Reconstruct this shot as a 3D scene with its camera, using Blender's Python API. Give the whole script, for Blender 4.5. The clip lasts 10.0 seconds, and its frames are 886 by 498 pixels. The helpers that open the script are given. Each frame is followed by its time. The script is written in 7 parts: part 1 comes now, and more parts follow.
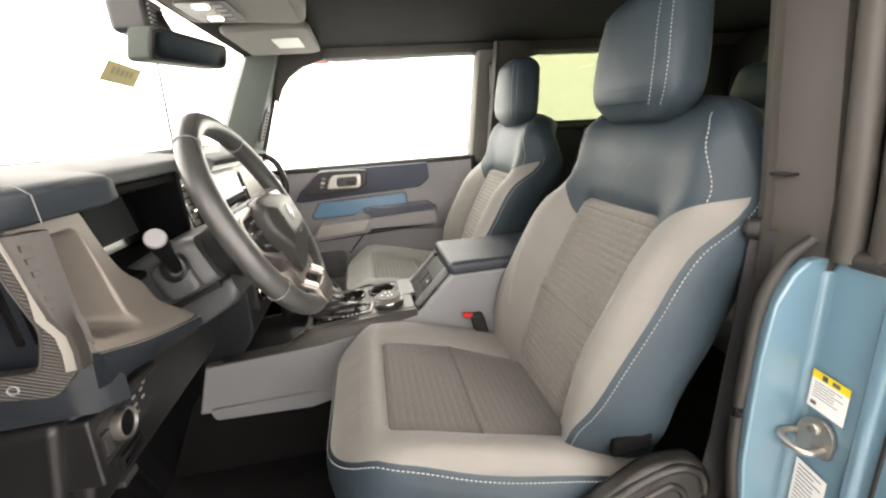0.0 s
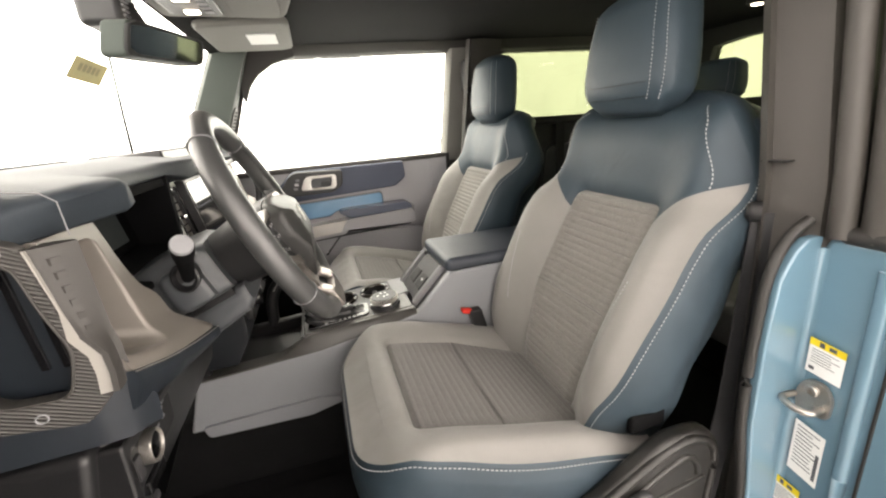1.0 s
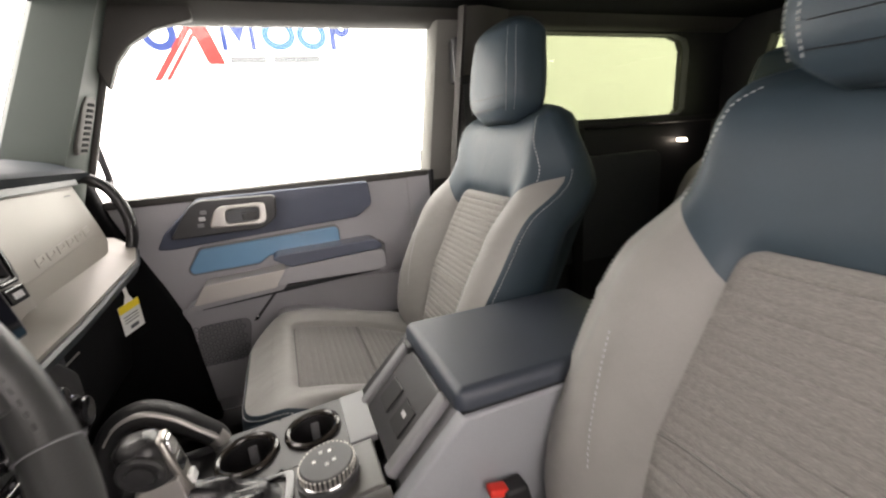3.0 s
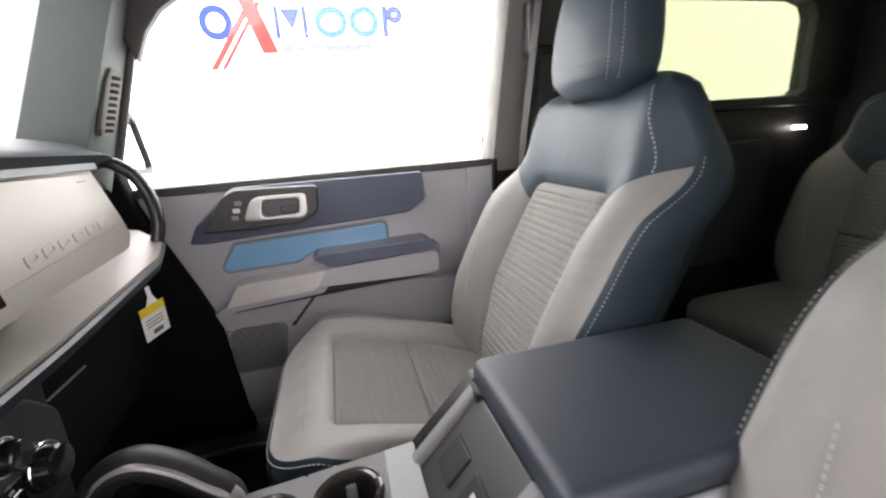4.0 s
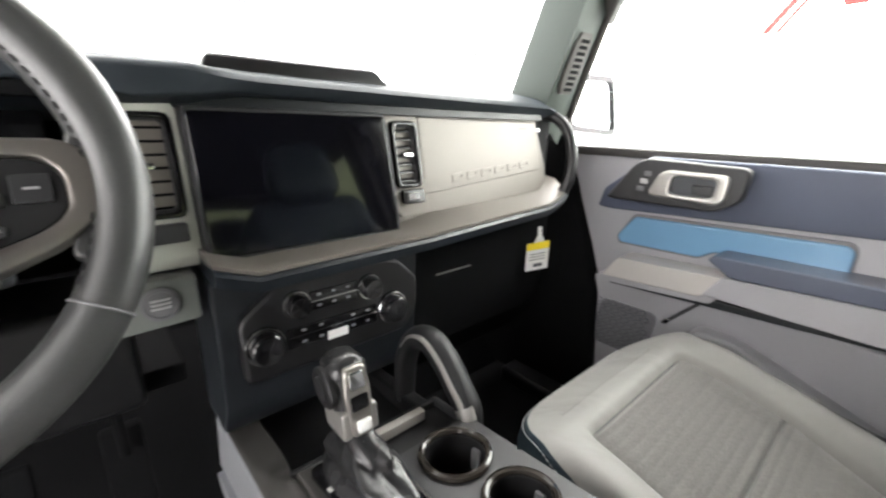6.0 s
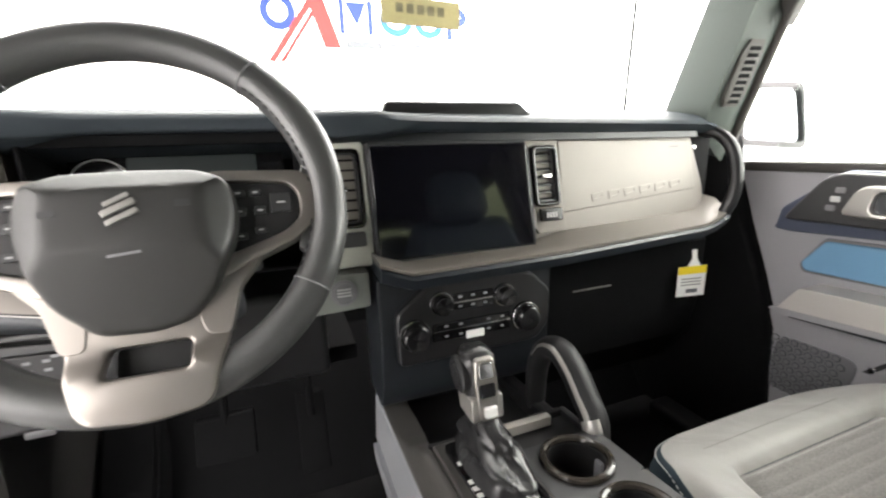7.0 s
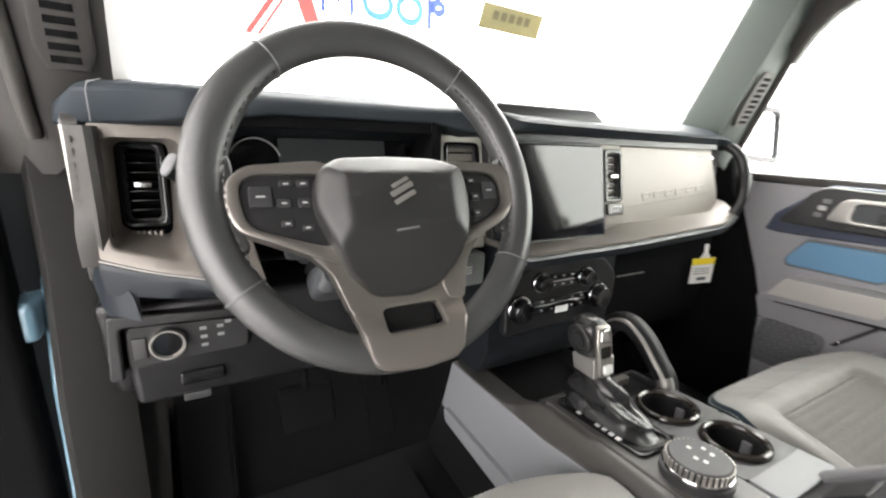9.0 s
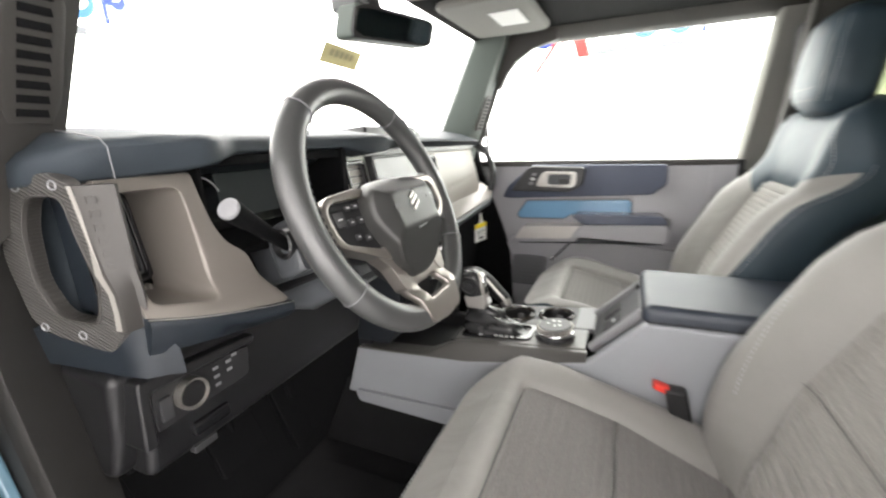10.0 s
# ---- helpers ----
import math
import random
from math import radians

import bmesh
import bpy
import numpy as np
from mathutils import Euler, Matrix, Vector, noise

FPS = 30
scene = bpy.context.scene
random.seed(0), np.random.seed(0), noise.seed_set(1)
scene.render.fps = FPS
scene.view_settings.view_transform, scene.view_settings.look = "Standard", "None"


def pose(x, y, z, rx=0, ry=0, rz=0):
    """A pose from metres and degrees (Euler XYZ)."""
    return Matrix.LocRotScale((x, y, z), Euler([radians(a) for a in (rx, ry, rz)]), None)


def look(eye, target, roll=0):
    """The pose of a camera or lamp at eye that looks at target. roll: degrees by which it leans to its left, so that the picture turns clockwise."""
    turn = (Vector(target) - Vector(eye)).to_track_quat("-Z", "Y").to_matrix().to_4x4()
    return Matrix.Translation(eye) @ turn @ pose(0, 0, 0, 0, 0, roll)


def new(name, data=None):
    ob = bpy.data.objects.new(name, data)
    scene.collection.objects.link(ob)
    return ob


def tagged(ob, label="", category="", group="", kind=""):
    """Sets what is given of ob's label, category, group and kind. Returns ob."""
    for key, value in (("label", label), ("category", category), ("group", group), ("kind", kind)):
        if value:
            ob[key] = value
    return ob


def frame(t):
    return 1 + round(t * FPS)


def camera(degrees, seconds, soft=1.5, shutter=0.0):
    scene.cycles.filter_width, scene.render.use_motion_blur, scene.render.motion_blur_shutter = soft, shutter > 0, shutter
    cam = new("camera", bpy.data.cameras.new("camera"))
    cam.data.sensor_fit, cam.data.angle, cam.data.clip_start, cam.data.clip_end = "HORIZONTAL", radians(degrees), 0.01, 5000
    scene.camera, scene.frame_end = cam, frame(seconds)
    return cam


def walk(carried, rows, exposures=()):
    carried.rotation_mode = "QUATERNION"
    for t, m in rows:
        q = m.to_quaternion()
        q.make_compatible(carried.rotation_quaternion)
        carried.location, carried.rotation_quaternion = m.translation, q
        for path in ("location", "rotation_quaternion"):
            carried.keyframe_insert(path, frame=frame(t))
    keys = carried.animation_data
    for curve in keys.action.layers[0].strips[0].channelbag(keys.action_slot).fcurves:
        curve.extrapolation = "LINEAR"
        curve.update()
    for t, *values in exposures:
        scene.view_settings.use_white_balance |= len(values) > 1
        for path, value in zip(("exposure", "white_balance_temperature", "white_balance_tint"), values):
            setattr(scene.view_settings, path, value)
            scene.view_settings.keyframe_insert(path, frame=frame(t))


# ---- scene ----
cam = camera(93.8, 10.0, soft=2.2, shutter=0.4)
PATH = [
    (0, (-0.003, -1.129, 0.875), (0.311, 0.762, 0.306), -4.0),
    (0.5, (-0.068, -1.116, 0.882), (0.37, 0.745, 0.297), -4.5),
    (1, (-0.108, -1.106, 0.878), (0.411, 0.734, 0.289), -4.8),
    (1.5, (-0.113, -1.087, 0.875), (0.464, 0.738, 0.294), -5.1),
    (2, (-0.07, -0.976, 0.847), (0.562, 0.837, 0.287), -5.3),
    (2.5, (-0.002, -0.737, 0.85), (0.667, 1.069, 0.312), -4.7),
    (2.7, (0.009, -0.641, 0.849), (0.687, 1.164, 0.318), -4.5),
    (3.8, (0.033, -0.381, 0.817), (0.56, 1.473, 0.285), -4.2),
    (4, (0.035, -0.343, 0.817), (0.498, 1.526, 0.278), -4.2),
    (4.5, (0.073, -0.274, 0.81), (0.181, 1.645, 0.258), -3.0),
    (5, (0.126, -0.238, 0.807), (-0.38, 1.612, 0.242), -0.1),
    (5.5, (0.178, -0.221, 0.803), (-0.874, 1.377, 0.22), 1.6),
    (6, (0.203, -0.218, 0.787), (-1.232, 1.049, 0.208), 1.0),
    (7.3, (0.296, -0.243, 0.787), (-1.573, 0.302, 0.328), -2.2),
    (7.5, (0.306, -0.249, 0.794), (-1.575, 0.238, 0.322), -1.8),
    (8, (0.307, -0.289, 0.796), (-1.577, 0.176, 0.309), -0.2),
    (8.5, (0.283, -0.379, 0.798), (-1.565, 0.195, 0.289), 1.4),
    (9, (0.237, -0.529, 0.8), (-1.46, 0.396, 0.285), 2.1),
    (9.5, (0.18, -0.698, 0.811), (-1.145, 0.717, 0.322), 0.7),
    (9.7, (0.158, -0.773, 0.818), (-0.961, 0.811, 0.328), -0.4),
    (10, (0.131, -0.897, 0.831), (-0.651, 0.872, 0.322), -2.0),
]
EXPOSURES = [(0, 0.29, 7250, 15), (1, 0.25, 7250, 15), (2, 0.18, 7250, 15), (2.7, 0.09, 7100, 18), (3.8, 0.32, 6650, 20), (4.5, 0.38, 6350, 22), (5.5, 0.72, 6400, 16), (6, 0.89, 6550, 13), (7.5, 0.80, 6700, 13), (8.5, 0.71, 6700, 13), (9.5, 0.65, 6600, 13), (10, 0.54, 6650, 13)]
walk(cam, [(t, look(eye, target, roll)) for t, eye, target, roll in PATH], EXPOSURES)

# ---- light: a white photo booth with luminous walls and ceiling ----
world = bpy.data.worlds.new("booth_air")
scene.world = world
world.use_nodes = True
world.node_tree.nodes["Background"].inputs["Color"].default_value = (0.95, 0.97, 1.0, 1)
world.node_tree.nodes["Background"].inputs["Strength"].default_value = 0.1
WALL_GLOW, CEILING_GLOW = 3.0, 6.8
scene.view_settings.exposure = 0.0


# ---- materials ----
def nodes_of(name):
    m = bpy.data.materials.new(name)
    m.use_nodes = True
    t = m.node_tree
    return m, t, t.nodes["Principled BSDF"]


def mat(name, col, rough=0.5, metal=0.0, grain=(900.0, 0.12), cloud=(14.0, 0.12), bump=0.15, coat=0.0, spec=0.5, sheen=0.0, slack=0.0):
    """A surface with fine grain and broad, faint unevenness in colour, gloss and relief; slack puckers a cover."""
    m, t, b = nodes_of(name)
    co = t.nodes.new("ShaderNodeTexCoord")
    fine = t.nodes.new("ShaderNodeTexNoise")
    fine.inputs["Scale"].default_value, fine.inputs["Detail"].default_value = grain[0], 3
    broad = t.nodes.new("ShaderNodeTexNoise")
    broad.inputs["Scale"].default_value, broad.inputs["Detail"].default_value = cloud[0], 5
    t.links.new(co.outputs["Object"], fine.inputs["Vector"])
    t.links.new(co.outputs["Object"], broad.inputs["Vector"])
    lo = t.nodes.new("ShaderNodeMix")
    lo.data_type = "RGBA"
    dark = [c * (1 - 2 * cloud[1]) for c in col]
    lo.inputs["A"].default_value = (*dark, 1)
    lo.inputs["B"].default_value = (*[min(1, c * (1 + cloud[1])) for c in col], 1)
    t.links.new(broad.outputs["Fac"], lo.inputs["Factor"])
    hi = t.nodes.new("ShaderNodeMix")
    hi.data_type, hi.blend_type = "RGBA", "OVERLAY"
    hi.inputs["Factor"].default_value = min(1.0, grain[1] * 3)
    t.links.new(lo.outputs["Result"], hi.inputs["A"])
    grey = t.nodes.new("ShaderNodeRGBToBW")
    t.links.new(fine.outputs["Color"], grey.inputs["Color"])
    t.links.new(grey.outputs["Val"], hi.inputs["B"])
    t.links.new(hi.outputs["Result"], b.inputs["Base Color"])
    ro = t.nodes.new("ShaderNodeMapRange")
    ro.inputs["To Min"].default_value, ro.inputs["To Max"].default_value = max(0.02, rough - 0.08), min(1, rough + 0.08)
    t.links.new(broad.outputs["Fac"], ro.inputs["Value"])
    t.links.new(ro.outputs["Result"], b.inputs["Roughness"])
    b.inputs["Metallic"].default_value = metal
    b.inputs["Coat Weight"].default_value = coat
    b.inputs["Coat Roughness"].default_value = 0.08
    b.inputs["Specular IOR Level"].default_value = spec
    b.inputs["Sheen Weight"].default_value = sheen
    if bump:
        bp = t.nodes.new("ShaderNodeBump")
        bp.inputs["Strength"].default_value, bp.inputs["Distance"].default_value = bump, 0.0006
        t.links.new(fine.outputs["Fac"], bp.inputs["Height"])
        t.links.new(bp.outputs["Normal"], b.inputs["Normal"])
        if slack:
            fold = t.nodes.new("ShaderNodeTexNoise")
            fold.inputs["Scale"].default_value, fold.inputs["Detail"].default_value, fold.inputs["Distortion"].default_value = 11.0, 2, 0.6
            t.links.new(co.outputs["Object"], fold.inputs["Vector"])
            pucker = t.nodes.new("ShaderNodeBump")
            pucker.inputs["Strength"].default_value, pucker.inputs["Distance"].default_value = slack, 0.02
            t.links.new(fold.outputs["Fac"], pucker.inputs["Height"])
            t.links.new(pucker.outputs["Normal"], bp.inputs["Normal"])
    return m


def weave(name, col, dark, scale=420.0):
    """Heathered cloth: short crosswise threads in two tones."""
    m, t, b = nodes_of(name)
    co = t.nodes.new("ShaderNodeTexCoord")
    mp = t.nodes.new("ShaderNodeMapping")
    mp.inputs["Scale"].default_value = (1.0, 0.22, 1.0)
    t.links.new(co.outputs["Object"], mp.inputs["Vector"])
    n = t.nodes.new("ShaderNodeTexNoise")
    n.inputs["Scale"].default_value, n.inputs["Detail"].default_value, n.inputs["Roughness"].default_value = scale, 4, 0.7
    t.links.new(mp.outputs["Vector"], n.inputs["Vector"])
    r = t.nodes.new("ShaderNodeValToRGB")
    r.color_ramp.elements[0].position, r.color_ramp.elements[0].color = 0.33, (*dark, 1)
    r.color_ramp.elements[1].position, r.color_ramp.elements[1].color = 0.68, (*col, 1)
    t.links.new(n.outputs["Fac"], r.inputs["Fac"])
    t.links.new(r.outputs["Color"], b.inputs["Base Color"])
    b.inputs["Roughness"].default_value = 0.92
    b.inputs["Sheen Weight"].default_value = 0.25
    b.inputs["Specular IOR Level"].default_value = 0.2
    bp = t.nodes.new("ShaderNodeBump")
    bp.inputs["Strength"].default_value, bp.inputs["Distance"].default_value = 0.5, 0.0008
    t.links.new(n.outputs["Fac"], bp.inputs["Height"])
    t.links.new(bp.outputs["Normal"], b.inputs["Normal"])
    return m


def glass(name, tint, gloss=0.06):
    m, t, b = nodes_of(name)
    t.nodes.remove(b)
    tr = t.nodes.new("ShaderNodeBsdfTransparent")
    tr.inputs["Color"].default_value = (*tint, 1)
    gl = t.nodes.new("ShaderNodeBsdfGlossy")
    gl.inputs["Roughness"].default_value = 0.01
    gl.inputs["Color"].default_value = (0.9, 0.95, 0.92, 1)
    lw = t.nodes.new("ShaderNodeLayerWeight")
    lw.inputs["Blend"].default_value = 0.5
    po = t.nodes.new("ShaderNodeMath")
    po.operation = "POWER"
    po.inputs[1].default_value = 5.0
    t.links.new(lw.outputs["Facing"], po.inputs[0])
    fr = t.nodes.new("ShaderNodeMapRange")
    fr.inputs["To Min"].default_value, fr.inputs["To Max"].default_value = 0.025, 0.8
    t.links.new(po.outputs["Value"], fr.inputs["Value"])
    mx = t.nodes.new("ShaderNodeMixShader")
    t.links.new(fr.outputs["Result"], mx.inputs["Fac"])
    t.links.new(tr.outputs["BSDF"], mx.inputs[1])
    t.links.new(gl.outputs["BSDF"], mx.inputs[2])
    t.links.new(mx.outputs["Shader"], t.nodes["Material Output"].inputs["Surface"])
    return m


def glow(name, col, strength, base=(0.8, 0.8, 0.8)):
    m, t, b = nodes_of(name)
    b.inputs["Base Color"].default_value = (*base, 1)
    b.inputs["Emission Color"].default_value = (*col, 1)
    b.inputs["Emission Strength"].default_value = strength
    b.inputs["Roughness"].default_value = 0.8
    return m


def knurl(name, col, scale=520.0):
    """Black grip plastic with fine diagonal ridges."""
    m, t, b = nodes_of(name)
    co = t.nodes.new("ShaderNodeTexCoord")
    mp = t.nodes.new("ShaderNodeMapping")
    mp.inputs["Rotation"].default_value = (0, radians(60), 0)
    t.links.new(co.outputs["Object"], mp.inputs["Vector"])
    w = t.nodes.new("ShaderNodeTexWave")
    w.inputs["Scale"].default_value, w.inputs["Distortion"].default_value = scale / 6.28, 0.2
    t.links.new(mp.outputs["Vector"], w.inputs["Vector"])
    r = t.nodes.new("ShaderNodeValToRGB")
    r.color_ramp.elements[0].color = (*[c * 0.45 for c in col], 1)
    r.color_ramp.elements[1].color = (*col, 1)
    t.links.new(w.outputs["Fac"], r.inputs["Fac"])
    t.links.new(r.outputs["Color"], b.inputs["Base Color"])
    b.inputs["Roughness"].default_value = 0.6
    bp = t.nodes.new("ShaderNodeBump")
    bp.inputs["Strength"].default_value, bp.inputs["Distance"].default_value = 0.8, 0.002
    t.links.new(w.outputs["Fac"], bp.inputs["Height"])
    t.links.new(bp.outputs["Normal"], b.inputs["Normal"])
    return m


SEAT_GREY = mat("grey_seat_vinyl", (0.240, 0.231, 0.220), 0.58, grain=(1300, 0.12), cloud=(9, 0.08), bump=0.14, sheen=0.15, spec=0.35, slack=0.26)
SEAT_BLUE = mat("navy_seat_vinyl", (0.034, 0.053, 0.068), 0.5, grain=(1500, 0.14), cloud=(9, 0.12), bump=0.2, spec=0.35, slack=0.14)
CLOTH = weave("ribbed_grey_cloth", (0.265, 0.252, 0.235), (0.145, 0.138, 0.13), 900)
# copy of the backrest cloth, darkened to offset the light falling on the cushion
CLOTH_SHADED = weave("shaded_grey_cloth", (0.182, 0.173, 0.163), (0.100, 0.095, 0.090), 900)
THREAD = mat("pale_thread", (0.42, 0.43, 0.43), 0.8, bump=0)
DASH_TOP = mat("blue_grey_dash_skin", (0.032, 0.040, 0.048), 0.58, grain=(1400, 0.12), cloud=(7, 0.08), bump=0.25, spec=0.18)
LID_SKIN = mat("dark_grey_armrest_skin", (0.035, 0.043, 0.057), 0.46, grain=(1400, 0.12), cloud=(7, 0.08), bump=0.3)
DASH_NAVY = mat("navy_dash_skin", (0.0125, 0.0168, 0.0225), 0.4, grain=(1400, 0.1), cloud=(7, 0.08), bump=0.25)
TAUPE = mat("taupe_metallic_paint", (0.190, 0.172, 0.154), 0.40, metal=0.25, grain=(2200, 0.05), cloud=(6, 0.04), bump=0.05, spec=0.45)
SPOKE = mat("dark_satin_metal_paint", (0.34, 0.312, 0.288), 0.32, metal=0.8, grain=(2200, 0.05), cloud=(9, 0.05), bump=0.04)
SILVER = mat("satin_silver_paint", (0.50, 0.485, 0.46), 0.36, metal=0.75, grain=(2200, 0.04), cloud=(8, 0.04), bump=0)
CHROME = mat("chrome", (0.75, 0.75, 0.75), 0.12, metal=1.0, grain=(300, 0.02), cloud=(20, 0.03), bump=0)
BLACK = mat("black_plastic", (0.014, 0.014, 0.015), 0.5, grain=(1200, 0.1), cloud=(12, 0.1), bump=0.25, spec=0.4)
GLOSS_BLACK = mat("piano_black", (0.008, 0.008, 0.009), 0.1, grain=(300, 0.02), cloud=(12, 0.03), bump=0)
CUP_GLOSS = mat("brown_black_gloss", (0.030, 0.026, 0.022), 0.14, grain=(300, 0.02), cloud=(12, 0.03), bump=0)
CONSOLE_TOP = mat("warm_grey_console_plastic", (0.068, 0.065, 0.061), 0.32, grain=(1300, 0.12), cloud=(9, 0.08), bump=0.3)
CHARCOAL = mat("charcoal_plastic", (0.032, 0.032, 0.034), 0.42, grain=(1300, 0.1), cloud=(9, 0.08), bump=0.3)
CHARCOAL_NAVY = mat("charcoal_navy_plastic", (0.012, 0.0145, 0.018), 0.38, grain=(1300, 0.1), cloud=(9, 0.08), bump=0.3)
COLUMN = mat("slate_plastic", (0.066, 0.071, 0.077), 0.38, grain=(1300, 0.1), cloud=(9, 0.08), bump=0.25)
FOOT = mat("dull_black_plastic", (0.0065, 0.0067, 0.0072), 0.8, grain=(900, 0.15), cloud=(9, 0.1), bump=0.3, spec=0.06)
KICK = mat("dark_warm_grey_trim", (0.016, 0.0152, 0.0142), 0.55, grain=(1200, 0.1), cloud=(5, 0.06), bump=0.2)
SIDE = mat("warm_charcoal_side_plastic", (0.015, 0.014, 0.0128), 0.36, grain=(1300, 0.1), cloud=(8, 0.08), bump=0.3)
KNEE = mat("dark_charcoal_plastic", (0.012, 0.012, 0.013), 0.33, grain=(1300, 0.1), cloud=(9, 0.08), bump=0.3)
RIB = mat("warm_grey_handle_plastic", (0.042, 0.039, 0.036), 0.52, grain=(1300, 0.1), cloud=(9, 0.08), bump=0.25)
CONSOLE = mat("console_grey_plastic", (0.270, 0.279, 0.296), 0.36, grain=(1300, 0.1), cloud=(6, 0.06), bump=0.25)
PALE = mat("pale_satin_paint", (0.46, 0.43, 0.40), 0.38, metal=0.25, grain=(2200, 0.05), cloud=(6, 0.04), bump=0.04)
STRIPE = mat("satin_stripe_paint", (0.42, 0.40, 0.37), 0.34, metal=0.4, grain=(2200, 0.05), cloud=(6, 0.04), bump=0.04)
INLAY = mat("pale_door_inlay_paint", (0.60, 0.57, 0.54), 0.36, metal=0.1, grain=(2200, 0.05), cloud=(6, 0.04), bump=0.04)
GREY_PLASTIC = mat("mid_grey_plastic", (0.20, 0.20, 0.21), 0.45, grain=(1300, 0.1), cloud=(6, 0.06), bump=0.25)
DOOR_GREY = mat("door_grey_plastic", (0.41, 0.405, 0.425), 0.31, grain=(1300, 0.1), cloud=(6, 0.06), bump=0.25, spec=0.6)
DOOR_NAVY = mat("door_navy_skin", (0.105, 0.119, 0.165), 0.24, grain=(1300, 0.1), cloud=(6, 0.06), bump=0.25)
WHEEL_GREY = mat("warm_charcoal_plastic", (0.028, 0.028, 0.027), 0.40, grain=(1300, 0.12), cloud=(9, 0.1), bump=0.35, spec=0.45)
LEATHER = mat("black_leather", (0.052, 0.053, 0.053), 0.38, grain=(900, 0.14), cloud=(16, 0.1), bump=0.3, spec=0.8)
BOOT = mat("dark_boot_leather", (0.022, 0.022, 0.023), 0.27, grain=(900, 0.14), cloud=(16, 0.1), bump=0.3)
TEAL = mat("grey_green_dash_plastic", (0.20, 0.215, 0.20), 0.42, grain=(1300, 0.1), cloud=(7, 0.06), bump=0.2)
SAGE = mat("pale_sage_paint", (0.54, 0.55, 0.49), 0.36, metal=0.0, grain=(2200, 0.05), cloud=(6, 0.05), bump=0.05)
GRIP = knurl("ridged_black_grip", (0.075, 0.071, 0.067))
BODY_BLUE = mat("pale_blue_body_paint", (0.135, 0.24, 0.312), 0.25, metal=0.1, grain=(2500, 0.03), cloud=(5, 0.05), bump=0, coat=0.8)
INSERT_BLUE = mat("sky_blue_trim_paint", (0.20, 0.395, 0.60), 0.2, grain=(2500, 0.03), cloud=(5, 0.04), bump=0, coat=0.6)
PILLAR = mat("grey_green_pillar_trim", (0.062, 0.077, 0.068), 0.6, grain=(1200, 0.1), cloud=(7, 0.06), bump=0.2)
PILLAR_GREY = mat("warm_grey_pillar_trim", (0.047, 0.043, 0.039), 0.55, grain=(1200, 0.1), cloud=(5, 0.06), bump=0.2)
# the same pillar trim on the driver's side, its shade put into the colour
PILLAR_SHADED = mat("shaded_pillar_trim", (0.030, 0.028, 0.0255), 0.55, grain=(1200, 0.1), cloud=(5, 0.06), bump=0.2)
RUBBER = mat("door_rubber", (0.019, 0.018, 0.0168), 0.55, grain=(700, 0.1), cloud=(9, 0.1), bump=0.2)
CARPET = mat("black_carpet", (0.011, 0.011, 0.0115), 0.95, grain=(700, 0.3), cloud=(12, 0.2), bump=1.0, spec=0.1)
HEADLINER = mat("black_headliner", (0.003, 0.003, 0.003), 0.95, grain=(800, 0.2), cloud=(8, 0.1), bump=0.4, spec=0.1)
VISOR = mat("grey_visor_cloth", (0.20, 0.195, 0.18), 0.85, grain=(900, 0.12), cloud=(8, 0.05), bump=0.2)
SCREEN = mat("dark_display_glass", (0.004, 0.004, 0.006), 0.04, grain=(200, 0.0), cloud=(5, 0.0), bump=0, spec=0.5)
METAL = mat("dull_steel", (0.42, 0.40, 0.37), 0.35, metal=0.9, grain=(500, 0.1), cloud=(30, 0.15), bump=0.1)
WHITE = mat("white_print", (0.78, 0.78, 0.76), 0.6, bump=0, grain=(300, 0.02), cloud=(12, 0.03))
YELLOW = mat("yellow_print", (0.80, 0.62, 0.02), 0.55, bump=0, grain=(300, 0.02), cloud=(12, 0.03))
INK = mat("dark_print", (0.08, 0.08, 0.09), 0.7, bump=0)
ICON = mat("pale_icon_print", (0.55, 0.55, 0.55), 0.6, bump=0)
RED = mat("red_plastic", (0.75, 0.035, 0.02), 0.4, bump=0)
FADED = mat("faded_print", (0.27, 0.25, 0.17), 0.8, bump=0)
PAPER = mat("yellowed_paper", (0.40, 0.37, 0.24), 0.8, grain=(500, 0.08), cloud=(20, 0.1), bump=0.1)
WINDOW = glass("clear_window_glass", (0.95, 0.98, 0.96))
FROST = glass("faint_sticker_film", (0.62, 0.66, 0.64))
PRIVACY = glass("green_privacy_glass", (0.315, 0.34, 0.262))
DIM_MIRROR = mat("dimmed_mirror_silvering", (0.32, 0.33, 0.33), 0.03, metal=1.0, spec=0.5, grain=(10, 0.0), cloud=(5, 0.0), bump=0)
MIRROR = mat("mirror_silvering", (0.85, 0.87, 0.88), 0.02, metal=1.0, grain=(10, 0.0), cloud=(5, 0.0), bump=0)
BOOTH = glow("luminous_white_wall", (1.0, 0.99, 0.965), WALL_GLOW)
# weak glows added out of view to light the cabin through the open door
BOOTH_DIM = glow("left_wall_fill_glow", (1.0, 0.99, 0.965), 1.8)
BOOTH_SIDE = glow("left_ceiling_fill_glow", (1.0, 0.985, 0.96), 0.5)
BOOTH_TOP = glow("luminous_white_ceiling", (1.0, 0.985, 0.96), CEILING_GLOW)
BOOTH_FLOOR = mat("grey_booth_floor", (0.42, 0.42, 0.42), 0.45, grain=(200, 0.1), cloud=(2, 0.08), bump=0.1)
LOGO_RED = mat("red_wall_print", (0.26, 0.010, 0.008), 0.6, bump=0)
